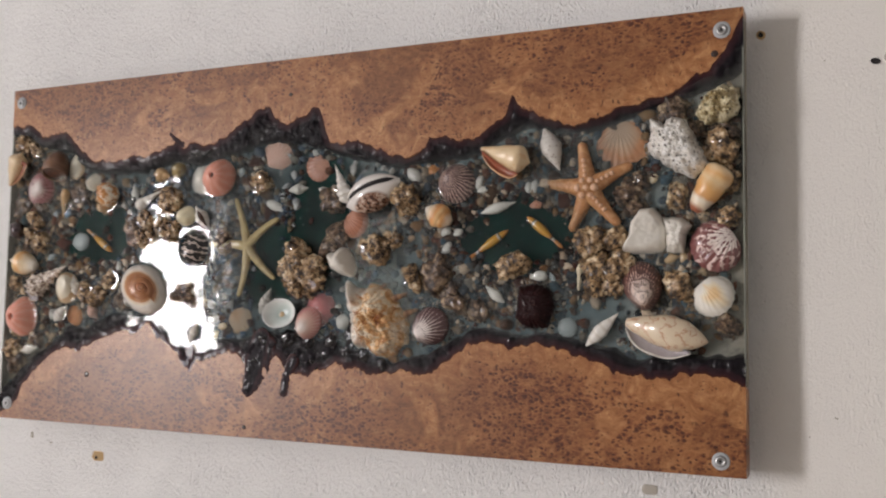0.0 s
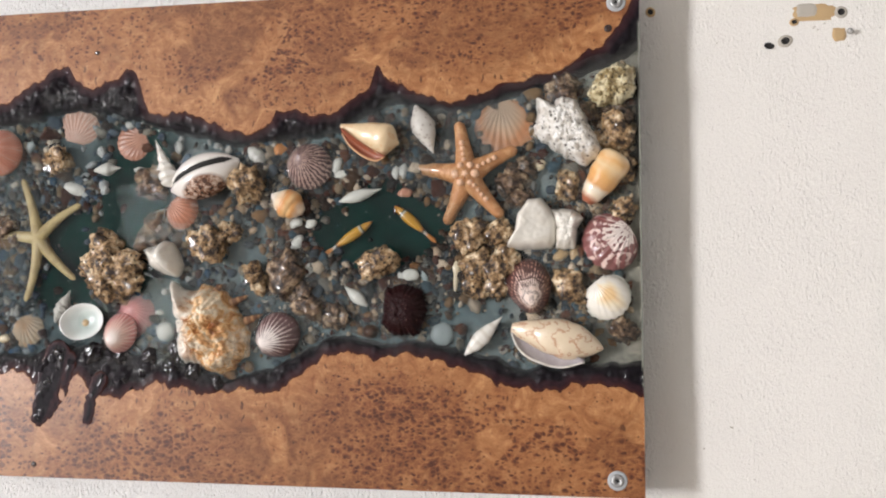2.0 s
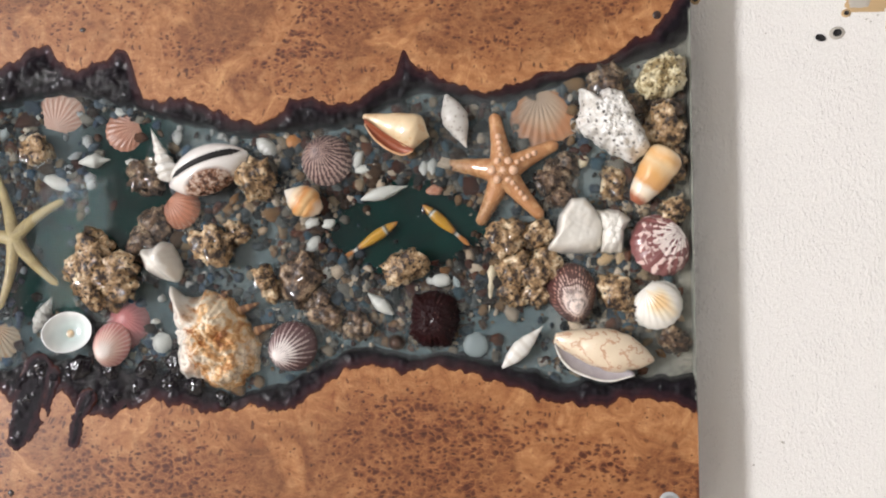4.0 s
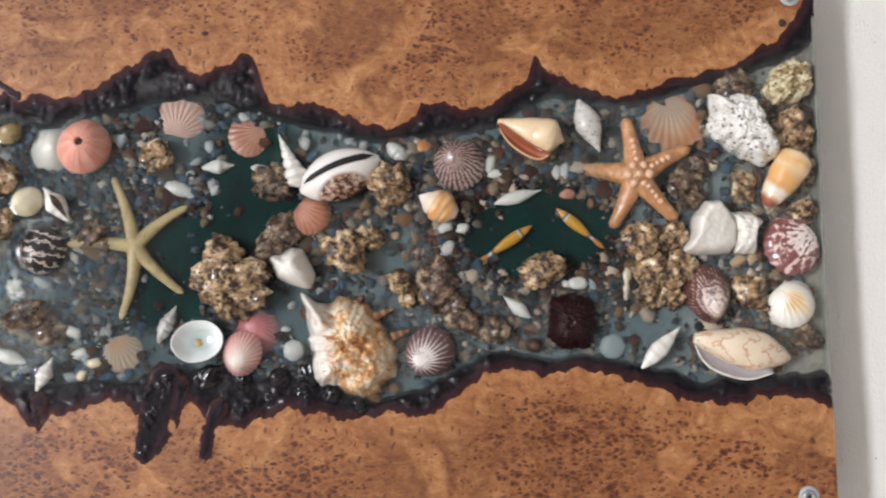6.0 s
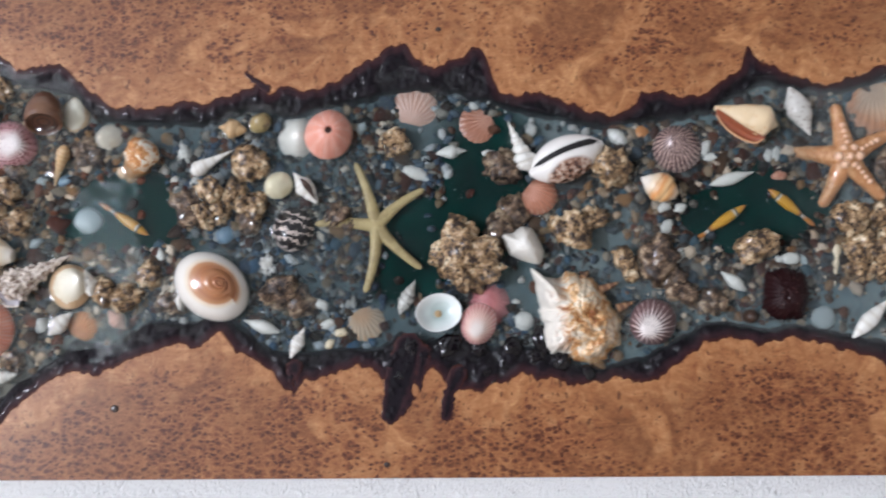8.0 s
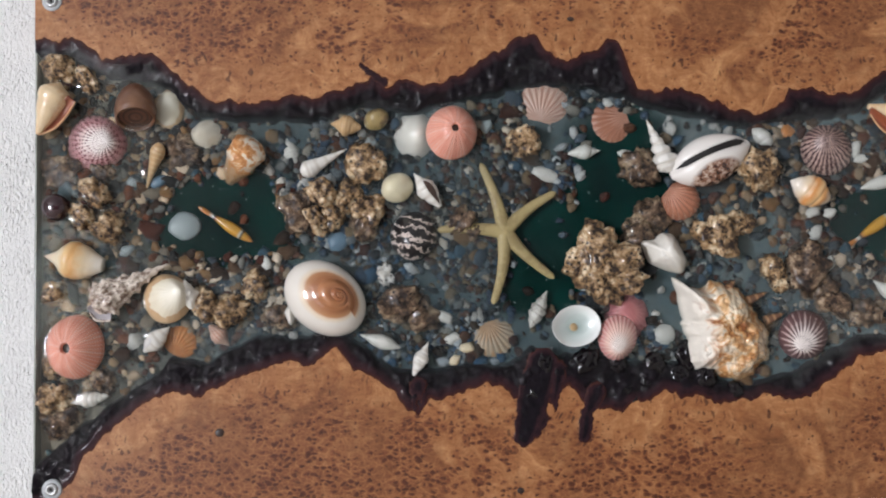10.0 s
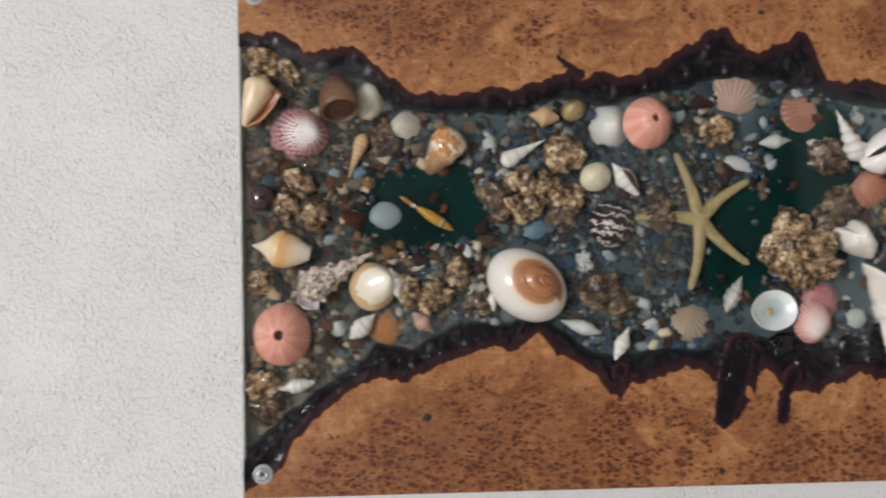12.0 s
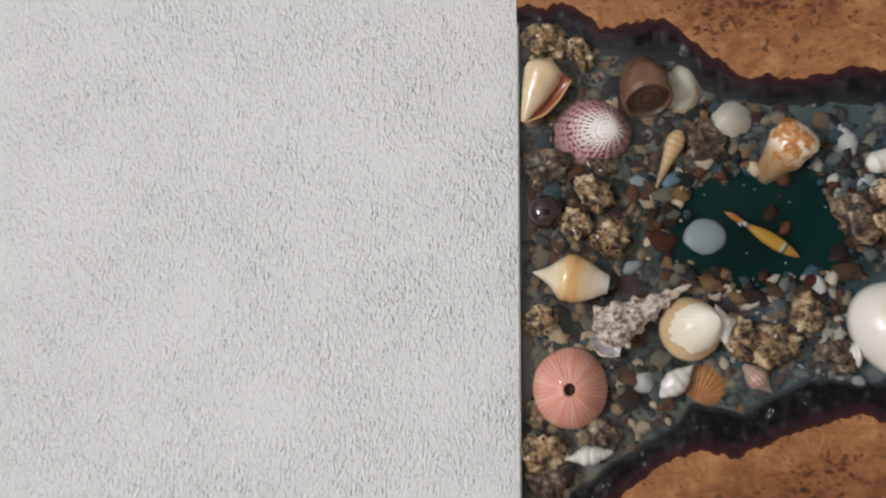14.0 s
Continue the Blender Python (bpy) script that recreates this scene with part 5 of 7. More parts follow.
M_MOON = n.finish(n.ramp(wind, (0.14, (0.46, 0.20, 0.085)), (0.26, (0.34, 0.12, 0.045)), (0.46, (0.44, 0.185, 0.075)), (0.62, (0.38, 0.145, 0.055)), (0.73, (0.50, 0.24, 0.105)), (0.78, (0.78, 0.64, 0.48)), (0.87, (0.84, 0.79, 0.72))))
M_TAN_AUGER = shell_material("tan_auger", (0.56, 0.36, 0.17), (0.64, 0.46, 0.26), pattern="bands", count=10, sharp=0.6)
n = Nodes("orange_white_turban", rough=0.35, coat=1.0)
mv = n.split(n.coords.outputs["UV"])[1]
grain = n.noise(140, 4, 0.6, None, 0.6)
crown = n.ramp(grain, (0.40, (0.46, 0.18, 0.05)), (0.48, (0.66, 0.33, 0.12)), (0.55, (0.84, 0.72, 0.55)), (0.65, (0.87, 0.82, 0.74)))
M_TURBAN = n.finish(n.mix(n.ramp(n.math("ADD", mv, n.math("MULTIPLY", n.math("SUBTRACT", grain, 0.5), 0.6)), (0.38, 0.0), (0.62, 0.9)), crown, (0.36, 0.21, 0.10)), grain, 0.6, 0.001)
M_STROMB = shell_material("yellow_conch", (0.78, 0.66, 0.46), (0.66, 0.42, 0.17), pattern="mottle", count=3, sharp=0.7, cover=0.55)
M_SPINY = shell_material("grey_mottled_shell", (0.72, 0.63, 0.54), (0.19, 0.115, 0.08), pattern="mottle", count=19, sharp=0.4, cover=0.63, relief=0.5)
M_ORANGE_FLAT = shell_material("orange_valve", (0.56, 0.20, 0.045), (0.62, 0.30, 0.10), pattern="rays", count=20, along=3, sharp=0.5, coat=0.0)
M_NERITE = shell_material("black_white_nerite", (0.72, 0.62, 0.56), (0.008, 0.006, 0.008), pattern="stripes", count=125, sharp=0.12, cover=0.93, warp=2.4)
M_SMALL_FAN = shell_material("beige_pink_fan", (0.66, 0.46, 0.37), (0.54, 0.29, 0.22), pattern="rays", count=15, along=0.5, sharp=0.7, coat=0.0)
M_RUST_FAN = shell_material("rust_fan", (0.42, 0.17, 0.10), (0.58, 0.32, 0.23), pattern="rays", count=16, along=1, sharp=0.4, coat=0.0)
M_TAN_FAN = shell_material("tan_fan", (0.46, 0.36, 0.25), (0.50, 0.28, 0.13), pattern="rays", count=12, along=1, sharp=0.4, coat=0.0)
M_YELLOW_STAR = shell_material("pale_yellow_starfish", (0.47, 0.365, 0.165), (0.37, 0.28, 0.125), pattern="mottle", count=9, coat=0.3, relief=0.6, rough=0.6)
M_ORANGE_STAR = shell_material("orange_starfish", (0.47, 0.215, 0.085), (0.58, 0.315, 0.145), pattern="mottle", count=14, coat=0.6, relief=0.7, rough=0.5)
M_TUBERCLE = shell_material("pale_tubercle", (0.82, 0.54, 0.37), (0.74, 0.43, 0.26), pattern="mottle", coat=0.8)
n = Nodes("pink_cockle", rough=0.35, coat=1.0)
mu, mv, _ = n.split(n.coords.outputs["UV"])
ribs = n.math("SINE", n.math("MULTIPLY", mu, 6.283 * 26))
# white-pink crown with the highlight on it put into the colour, rosier outwards
tone = n.ramp(n.math("ADD", mv, n.math("MULTIPLY", n.math("SUBTRACT", n.noise(80, 3), 0.5), 0.3)), (0.22, (0.86, 0.76, 0.70)), (0.55, (0.84, 0.55, 0.47)), (0.85, (0.66, 0.28, 0.26)))
M_PINK_COCKLE = n.finish(n.mix(n.math("MULTIPLY", n.math("ADD", ribs, 0.2), 0.35, True), tone, (0.86, 0.68, 0.62)), ribs, 0.4, 0.0008)
M_ROSE = shell_material("rose_valve", (0.58, 0.20, 0.20), (0.46, 0.13, 0.14), pattern="rays", count=24, along=2, sharp=0.6)
n = Nodes("shaded_white_limpet", rough=0.3, coat=0.8)
# greenish grey middle, with the hollow's shading put into the colour
M_LIMPET = n.finish(n.ramp(n.math("ADD", n.split(n.coords.outputs["UV"])[1], n.math("MULTIPLY", n.math("SUBTRACT", n.noise(90, 3), 0.5), 0.2)), (0.15, (0.42, 0.50, 0.48)), (0.60, (0.66, 0.72, 0.70)), (0.90, (0.85, 0.86, 0.84))))
M_COWRIE = Nodes("cowrie", rough=0.25, coat=1.0)
M_DARK_LIMPET = shell_material("dark_striped_limpet", (0.46, 0.32, 0.28), (0.060, 0.024, 0.026), pattern="rays", count=26, along=4, sharp=0.45, cover=0.74, warp=5.0)
M_MAROON = shell_material("maroon_shell", (0.016, 0.002, 0.003), (0.26, 0.12, 0.09), pattern="flecks", count=6, sharp=0.3, cover=0.08, coat=0.2, relief=1.0, rough=0.5, spec=0.12)
n = Nodes("white_orange_fan", rough=0.35, coat=1.0)
mu, mv, _ = n.split(n.coords.outputs["UV"])
blush = n.math("ADD", n.math("MULTIPLY", n.math("ABSOLUTE", n.math("SUBTRACT", mu, 0.55)), 2.2), n.math("MULTIPLY", n.math("ABSOLUTE", n.math("SUBTRACT", mv, 0.45)), 1.3))
blush = n.math("ADD", blush, n.math("MULTIPLY", n.math("SUBTRACT", n.noise(110, 3), 0.5), 0.5))
M_PALE_FAN = n.finish(n.ramp(blush, (0.15, (0.80, 0.55, 0.28)), (0.45, (0.84, 0.72, 0.52)), (0.75, (0.85, 0.81, 0.73))), n.math("SINE", n.math("MULTIPLY", mu, 6.283 * 16)), 0.25, 0.0006)
n = Nodes("orange_pink_fan", rough=0.5, coat=0.0)
mu, mv, _ = n.split(n.coords.outputs["UV"])
ribs = n.math("SINE", n.math("MULTIPLY", mu, 6.283 * 16))
rings = n.math("SINE", n.math("ADD", n.math("MULTIPLY", mv, 26.0), n.math("MULTIPLY", n.noise(70, 3), 5.0)))
tone = n.ramp(n.math("ADD", mv, n.math("MULTIPLY", n.math("SUBTRACT", n.noise(50, 3), 0.5), 0.35)), (0.40, (0.60, 0.41, 0.27)), (0.60, (0.60, 0.35, 0.20)), (0.74, (0.56, 0.23, 0.09)), (0.95, (0.54, 0.25, 0.12)))
M_ORANGE_FAN = n.finish(n.mix(n.math("MULTIPLY", n.math("ADD", n.math("MULTIPLY", ribs, 0.25), n.math("MULTIPLY", rings, 0.2)), 0.5, True), tone, (0.62, 0.42, 0.28)), ribs, 0.3, 0.0008)
M_GREY_CONE = shell_material("grey_speckled_cone", (0.60, 0.58, 0.54), (0.22, 0.17, 0.13), pattern="flecks", count=6, sharp=0.6, cover=0.38)
M_VOLUTE = shell_material("cream_zigzag_volute", (0.82, 0.68, 0.50), (0.50, 0.19, 0.075), pattern="zigzag", count=4, along=4.0, sharp=0.30, cover=0.20, warp=3.4)
n = Nodes("orange_brown_murex", rough=0.35, coat=0.9, coat_rough=0.06)
mx, my, _ = n.split(n.coords.outputs["Object"])
grain = n.noise(130, 5, 0.65, None, 1.0)
broad = n.noise(45, 3, 0.6, None, 1.5)
rusty = n.ramp(n.math("ADD", n.math("MULTIPLY", grain, 0.28), n.math("MULTIPLY", broad, 0.72)), (0.365, (0.28, 0.095, 0.028)), (0.435, (0.57, 0.265, 0.085)), (0.50, (0.77, 0.49, 0.24)), (0.575, (0.85, 0.71, 0.52)))
net = n.math("MULTIPLY", n.math("SUBTRACT", 0.10, n.cells(150.0, None, "DISTANCE_TO_EDGE")), 9.0, True)
rusty = n.mix(n.math("MULTIPLY", n.math("MULTIPLY", net, n.ramp(n.math("ADD", n.math("MULTIPLY", my, -1.0), n.math("MULTIPLY", broad, 0.02)), (0.0, 0.0), (0.03, 1.0))), 0.6), rusty, (0.16, 0.055, 0.022))
pale = n.math("MULTIPLY", n.math("SUBTRACT", n.math("ADD", -0.012, n.math("MULTIPLY", n.math("SUBTRACT", broad, 0.35), 0.05)), n.math("ADD", mx, n.math("MULTIPLY", my, 0.10))), 70.0, True)
M_MUREX = n.finish(n.mix(pale, rusty, (0.86, 0.80, 0.71)), grain, 0.5, 0.0014)
M_MUREX_SPINE = shell_material("murex_spine", (0.16, 0.070, 0.032), (0.42, 0.23, 0.11), pattern="bands", count=3, sharp=0.5, relief=0.4)
M_CREAM_YELLOW = shell_material("cream_yellow_cockle", (0.82, 0.76, 0.54), (0.76, 0.64, 0.34), pattern="mottle", count=3, sharp=0.9)
n = Nodes("yellow_figurine", rough=0.3, coat=0.8)
YELLOW, BLACK, SILVER, AMBER = (0.50, 0.26, 0.02), (0.015, 0.012, 0.008), (0.55, 0.55, 0.50), (0.40, 0.15, 0.02)
M_FISH = n.finish(n.ramp(n.split(n.coords.outputs["UV"])[1], (0.0, AMBER), (0.16, YELLOW), (0.19, BLACK), (0.22, SILVER), (0.25, YELLOW), (0.60, YELLOW), (0.66, AMBER), (0.69, BLACK), (0.73, SILVER), (0.80, AMBER)))
M_PLUM = simple_material("plum_stone", (0.035, 0.010, 0.016), 0.2, coat=1.0)
M_MILK_STONE = simple_material("milky_stone", (0.34, 0.40, 0.41), 0.4)
M_WHITE_STONE = simple_material("white_stone", (0.62, 0.62, 0.58), 0.4)
M_BLUE_STONE = simple_material("blue_stone", (0.16, 0.26, 0.36), 0.4)
M_URCHIN = urchin_material()
n = M_COWRIE
cx, cy, _ = n.split(n.coords.outputs["Object"])
freckle = n.noise(210, 4, 0.65)
brown = n.ramp(freckle, (0.40, (0.055, 0.020, 0.013)), (0.50, (0.26, 0.12, 0.07)), (0.60, (0.60, 0.46, 0.37)))
saddle = n.math("ADD", n.math("POWER", n.math("DIVIDE", n.math("ADD", cx, 0.002), 0.023), 2.0), n.math("POWER", n.math("DIVIDE", n.math("ADD", cy, 0.0155), 0.0135), 2.0))
side = n.math("MULTIPLY", n.math("SUBTRACT", n.math("ADD", 0.72, n.math("MULTIPLY", freckle, 0.75)), saddle), 2.5, True)
M_COWRIE = n.finish(n.mix(side, (0.84, 0.80, 0.76), brown))

# ---- shells, stones and corals at the left end of the river ----
LEFT_CONE = wound_shell("cone_shell", (0.0235, 0.3610), (0.0045, 0.3165), 0.027, M_CONE_PALE, "peach cone shell with red brown aperture", "cone", 4, 0.03, depth=-0.004)
flared_mouth(LEFT_CONE, [(0.0325, -0.0100, 0.3483), (0.0241, -0.0087, 0.3385), (0.0152, -0.0073, 0.3280), (0.0052, -0.0060, 0.3171)],
             [(0.0372, -0.0060, 0.3435), (0.0294, -0.0053, 0.3312), (0.0191, -0.0047, 0.3206), (0.0062, -0.0040, 0.3163)], 0.005, M_MOUTH_RED, M_LIP, "long red brown mouth")
dome_shell("fan_shell", 0.048, 0.311, 0.050, 0.054, 0.018, M_PINK_FAN, "pink fan shell flecked dark red with white crown", apex=(0.70, -0.10), power=2.2, ribs=26, rib_size=0.0004, angle=-4, scallop=0.012, depth=0.009, beak=0.10, tilt=-6)
snail_shell(0.088, 0.328)
dome_shell("white_valve", 0.11, 0.339, 0.028, 0.038, 0.009, M_PEACH_VALVE, "pale peach translucent shell half sunk in resin", apex=(0.2, 0), angle=80, depth=0.0125)
wound_shell("auger_shell", (0.0907, 0.266), (0.1085, 0.308), 0.0135, M_TAN_AUGER, "slim tan auger shell sunk in resin", "auger", 9, 0.06, depth=0.003, tilt=17)
dome_shell("limpet_shell", 0.143, 0.316, 0.026, 0.028, 0.011, M_CREAM, "pale yellow limpet shell sunk in resin", apex=(-0.3, 0.1), power=1.3, angle=20, depth=0.0115)
wound_shell("turban_shell", (0.189, 0.3085), (0.160, 0.273), 0.030, M_TURBAN, "orange and white turban shell with knobbly crown", "crown", 3, 0.03, 9, 0.10, tilt=-30, depth=0.003)
wound_shell("auger_shell", (0.265, 0.3), (0.226, 0.28), 0.016, M_WHITE, "smooth white auger shell", "auger", 6, 0.06, depth=0.002)
wound_shell("whelk_shell", (0.212, 0.312), (0.22, 0.289), 0.014, M_PEARL, "small grey whelk shell sunk in resin", "spindle", 5, 0.12, depth=0.011)
lump("plum_pebble", 0.018, 0.255, 0.023, M_PLUM, "shiny dark plum coloured round pebble", "pebble", 0.8, 0.06, depth=0.0)
lump("flat_pebble", 0.124, 0.238, 0.024, M_MILK_STONE, "milky flat pebble under green resin", "pebble", 0.35, 0.08, depth=0.012, stretch=1.15)
wound_shell("conch_shell", (0.01, 0.214), (0.06, 0.205), 0.033, M_YELLOW_CONCH, "small yellow conch shell with ringed spire", "strombus", 5, 0.03, rib=20, rib_size=0.05, depth=-0.003)
CERITH = wound_shell("cerith_shell", (0.113, 0.205), (0.051, 0.172), 0.029, M_SPINY, "grey spiny cerith shell mottled with brown", "auger", 7, 0.06, 9, 0.40, depth=-0.002, crag=0.13)
flared_mouth(CERITH, [(0.0475, -0.0080, 0.1701), (0.0540, -0.0080, 0.1735), (0.0619, -0.0080, 0.1725), (0.0683, -0.0080, 0.1691)],
             [(0.0490, -0.0040, 0.1660), (0.0537, -0.0040, 0.1592), (0.0601, -0.0040, 0.1584), (0.0665, -0.0040, 0.1588)], 0.004, M_MOUTH_LILAC, M_SPINY, "open grey mouth")
dome_shell("cockle_shell", 0.112, 0.176, 0.042, 0.040, 0.018, M_PEACH_VALVE, "cream cockle shell with peach coloured rim", apex=(0.86, 0.15), power=2.2, depth=0.002, angle=12)
wound_shell("whelk_shell", (0.128, 0.192), (0.134, 0.167), 0.016, M_IVORY, "small cream shell wedged against a cockle", "conch", 3, 0.10, 6, 0.25, depth=-0.003)
dome_shell("sea_urchin_shell", 0.034, 0.137, 0.050, 0.054, 0.022, M_URCHIN, "pink sea urchin shell with dark centre hole", hole=0.16, power=2.6, ribs=20, rib_size=0.0002, angle=85, depth=0.004, category="sea urchin")
dome_shell("white_valve", 0.082, 0.14, 0.015, 0.018, 0.006, M_PEARL, "small white shell valve", apex=(0.3, 0), depth=0.010, angle=90)
wound_shell("spindle_shell", (0.114, 0.153), (0.092, 0.132), 0.017, M_WHITE, "white spindle shell with narrow opening", "spindle", 4, 0.05, depth=0.003, mouth=M_MOUTH_WHITE, mouth_span=(0.55, 0.95))
fan_shell("scallop_shell", 0.121, 0.14, 0.025, M_ORANGE_FLAT, "flat orange scallop valve sunk in resin", angle=60, height=0.004, depth=0.0105, ears=False)
wound_shell("whelk_shell", (0.163, 0.135), (0.146, 0.153), 0.016, M_SMALL_FAN, "small brown banded whelk shell", "conch", 4, 0.1, depth=0.008)
wound_shell("spindle_shell", (0.029, 0.09), (0.061, 0.096), 0.014, M_WHITE, "small white spiral shell by the bark", "conch", 5, 0.12, depth=0.005)
moon_snail(0.2445, 0.174, 0.075, 0.058)
wound_shell("white_whelk", (0.221, 0.161), (0.209, 0.16), 0.018, M_WHITE, "broken white shell tip beside a moon snail", "conch", 3, 0.1, depth=0.006)

# ---- shells round the yellow starfish ----
dome_shell("white_valve", 0.322, 0.312, 0.040, 0.036, 0.012, M_IVORY, "milky white shell dome sunk in resin", apex=(0.2, 0), power=1.5, depth=0.0125)
dome_shell("sea_urchin_shell", 0.354, 0.312, 0.044, 0.047, 0.021, M_URCHIN, "pink sea urchin shell with dark centre hole", hole=0.15, power=2.5, ribs=20, rib_size=0.0002, angle=70, depth=0.003, category="sea urchin", tilt=6, roll=8)
dome_shell("cockle_shell", 0.307, 0.266, 0.025, 0.028, 0.012, M_CREAM_YELLOW, "small round cream cockle shell", apex=(-0.3, 0.1), power=2.2, depth=0.002, angle=25)
wound_shell("whelk_shell", (0.321, 0.278), (0.343, 0.249), 0.018, M_WHITE, "small white whelk shell with dark opening", "conch", 4, 0.12, mouth=M_MOUTH_DARK, mouth_angle=110, depth=0.0)
wound_shell("whelk_shell", (0.251, 0.322), (0.277, 0.318), 0.019, M_TAN_AUGER, "tan whelk shell beside the bark", "conch", 4, 0.12, depth=0.002)
dome_shell("snail_shell", 0.29, 0.325, 0.018, 0.022, 0.008, M_OLIVE_SNAIL, "small olive brown snail shell", apex=(0.2, 0.2), power=2.2, depth=0.003, angle=30)
dome_shell("nerite_shell", 0.32, 0.225, 0.039, 0.042, 0.016, M_NERITE, "black and white striped nerite shell", apex=(-0.35, 0.0), power=2.1, depth=0.004, angle=75)
lump("blue_pebble", 0.255, 0.222, 0.019, M_BLUE_STONE, "pale blue pebble in the gravel", "pebble", 0.5, 0.1, depth=0.011)
wound_shell("spindle_shell", (0.273, 0.143), (0.307, 0.131), 0.013, M_PEARL, "pale spindle shell beside the bark", "spindle", 5, 0.05, depth=0.006)
wound_shell("drill_shell", (0.331, 0.136), (0.318, 0.108), 0.013, M_WHITE, "small white drill shell beside the bark", "conch", 5, 0.12, depth=0.002)
fan_shell("scallop_shell", 0.434, 0.339, 0.036, M_SMALL_FAN, "beige and pink ribbed scallop valve", angle=75, height=0.0040, rib_size=0.00025, depth=0.0125)
fan_shell("scallop_shell", 0.49, 0.32, 0.031, M_RUST_FAN, "rust brown scallop valve sunk in resin", angle=200, height=0.0035, rib_size=0.00025, depth=0.0128)
starfish("starfish", (0.397, 0.227), [(0.378, 0.286), (0.441, 0.26), (0.438, 0.187), (0.386, 0.166), (0.34, 0.23)], 0.0138, M_YELLOW_STAR, "slim pale yellow starfish under clear resin", height=0.005, depth=0.006, taper=0.42)
wound_shell("spindle_shell", (0.481, 0.295), (0.453, 0.293), 0.013, M_PEARL, "small white whelk shell in the gravel", "conch", 3, 0.1, depth=0.008)
wound_shell("olive_shell", (0.417, 0.28), (0.445, 0.272), 0.014, M_PEARL, "grey olive shell sunk in resin", "olive", 4, 0.05, depth=0.011)
wound_shell("cerith_shell", (0.432, 0.177), (0.417, 0.146), 0.014, M_GREY_CONE, "grey knobbed whelk shell under resin", "spindle", 6, 0.14, 7, 0.15, depth=0.008)
fan_shell("scallop_shell", 0.386, 0.137, 0.030, M_TAN_FAN, "small tan scallop valve sunk in resin", angle=-70, height=0.004, depth=0.0115)
LIMPET_U, LIMPET_V = 0.454, 0.147
dome_shell("limpet_shell", LIMPET_U, LIMPET_V, 0.034, 0.042, 0.010, M_LIMPET, "white limpet shell lying open side up", power=2.2, hollow=True, depth=-0.008, angle=10, category="limpet", tilt=9, roll=-6)
part("muscle_scar", lathe("muscle_scar", ((0.0001, 0.0012), (0.0022, 0.0010), (0.0034, 0.0003), (0.0036, -0.0006)), M_TAN_AUGER, 16), [o for o in scene.objects if o.name == "limpet_shell.001"][0], "yellowish scar in the middle", Matrix.Translation((0, 0, -0.0098)))
dome_shell("cockle_shell", 0.498, 0.153, 0.040, 0.042, 0.011, M_ROSE, "rose red cockle valve sunk in resin", apex=(0.3, 0), power=2.0, ribs=24, rib_size=0.0003, depth=0.0125, angle=80)
dome_shell("cockle_shell", 0.489, 0.137, 0.034, 0.038, 0.016, M_PINK_COCKLE, "pink ribbed cockle shell standing proud", apex=(-0.45, 0), power=2.2, ribs=26, rib_size=0.0004, depth=0.002, angle=78, scallop=0.010, beak=0.06)
lump("white_pebble", 0.53, 0.138, 0.017, M_WHITE_STONE, "square white pebble set in resin", "pebble", 0.4, 0.08, depth=0.009)
chunk("babylon_shell", (0.530, 0.206), [(0.510, 0.217), (0.521, 0.218), (0.530, 0.224), (0.539, 0.222), (0.546, 0.209), (0.550, 0.200), (0.546, 0.188), (0.530, 0.192), (0.518, 0.198)], 0.021, M_IVORY, "white twisted whelk shell", "seashell", depth=0.004, power=2.2, ragged=0.02, rough=0.05, grain=1.0, folds=0.16, fold_count=2.6, fold_angle=-58, roundness=5)
wound_shell("cerith_shell", (0.519, 0.320), (0.538, 0.275), 0.021, M_WHITE, "slender white cerith shell with knobs", "auger", 7, 0.18, 7, 0.16, depth=0.002)
cowrie(0.571, 0.284, 0.072, 0.043, 0.019, 22, M_COWRIE, DARK)
fan_shell("scallop_shell", 0.547, 0.25, 0.030, M_RUST_FAN, "rust red scallop valve among gravel", angle=-40, height=0.008, depth=0.007)
wound_shell("conch_shell", (0.637, 0.265), (0.668, 0.248), 0.028, M_GOLD_CONCH, "golden orange conch shell", "turban", 4, 0.10, depth=-0.002)
dome_shell("limpet_shell", 0.671, 0.291, 0.043, 0.044, 0.014, M_DARK_LIMPET, "dark limpet shell with fine pale stripes", apex=(-0.45, 0.1), power=1.8, ribs=30, rib_size=0.0003, angle=-40, depth=0.005, scallop=0.01)
wound_shell("whelk_shell", (0.61, 0.311), (0.626, 0.297), 0.014, M_PEARL, "small grey shell with open side", "olive", 3, 0.1, depth=0.008, mouth=M_MOUTH_WHITE)
dome_shell("orange_valve", 0.64, 0.307, 0.016, 0.016, 0.004, M_ORANGE_FLAT, "small orange valve sunk in resin", depth=0.011)
MUREX = chunk("murex_shell", (0.578, 0.140), [(0.539, 0.188), (0.549, 0.172), (0.556, 0.176), (0.570, 0.184), (0.586, 0.180), (0.598, 0.168), (0.608, 0.153), (0.618, 0.138), (0.616, 0.117), (0.592, 0.096), (0.566, 0.106), (0.547, 0.113), (0.543, 0.155)], 0.030, M_MUREX,
              "large rough orange and white murex shell", "seashell", depth=0.006, power=2.6, ragged=0.09, rough=0.15, grain=2.8, pits=0.08, pit_grain=6.0, folds=0.13, fold_count=6.0, fold_angle=34, lean=(-0.25, 0.0), rings=60, cols=181)
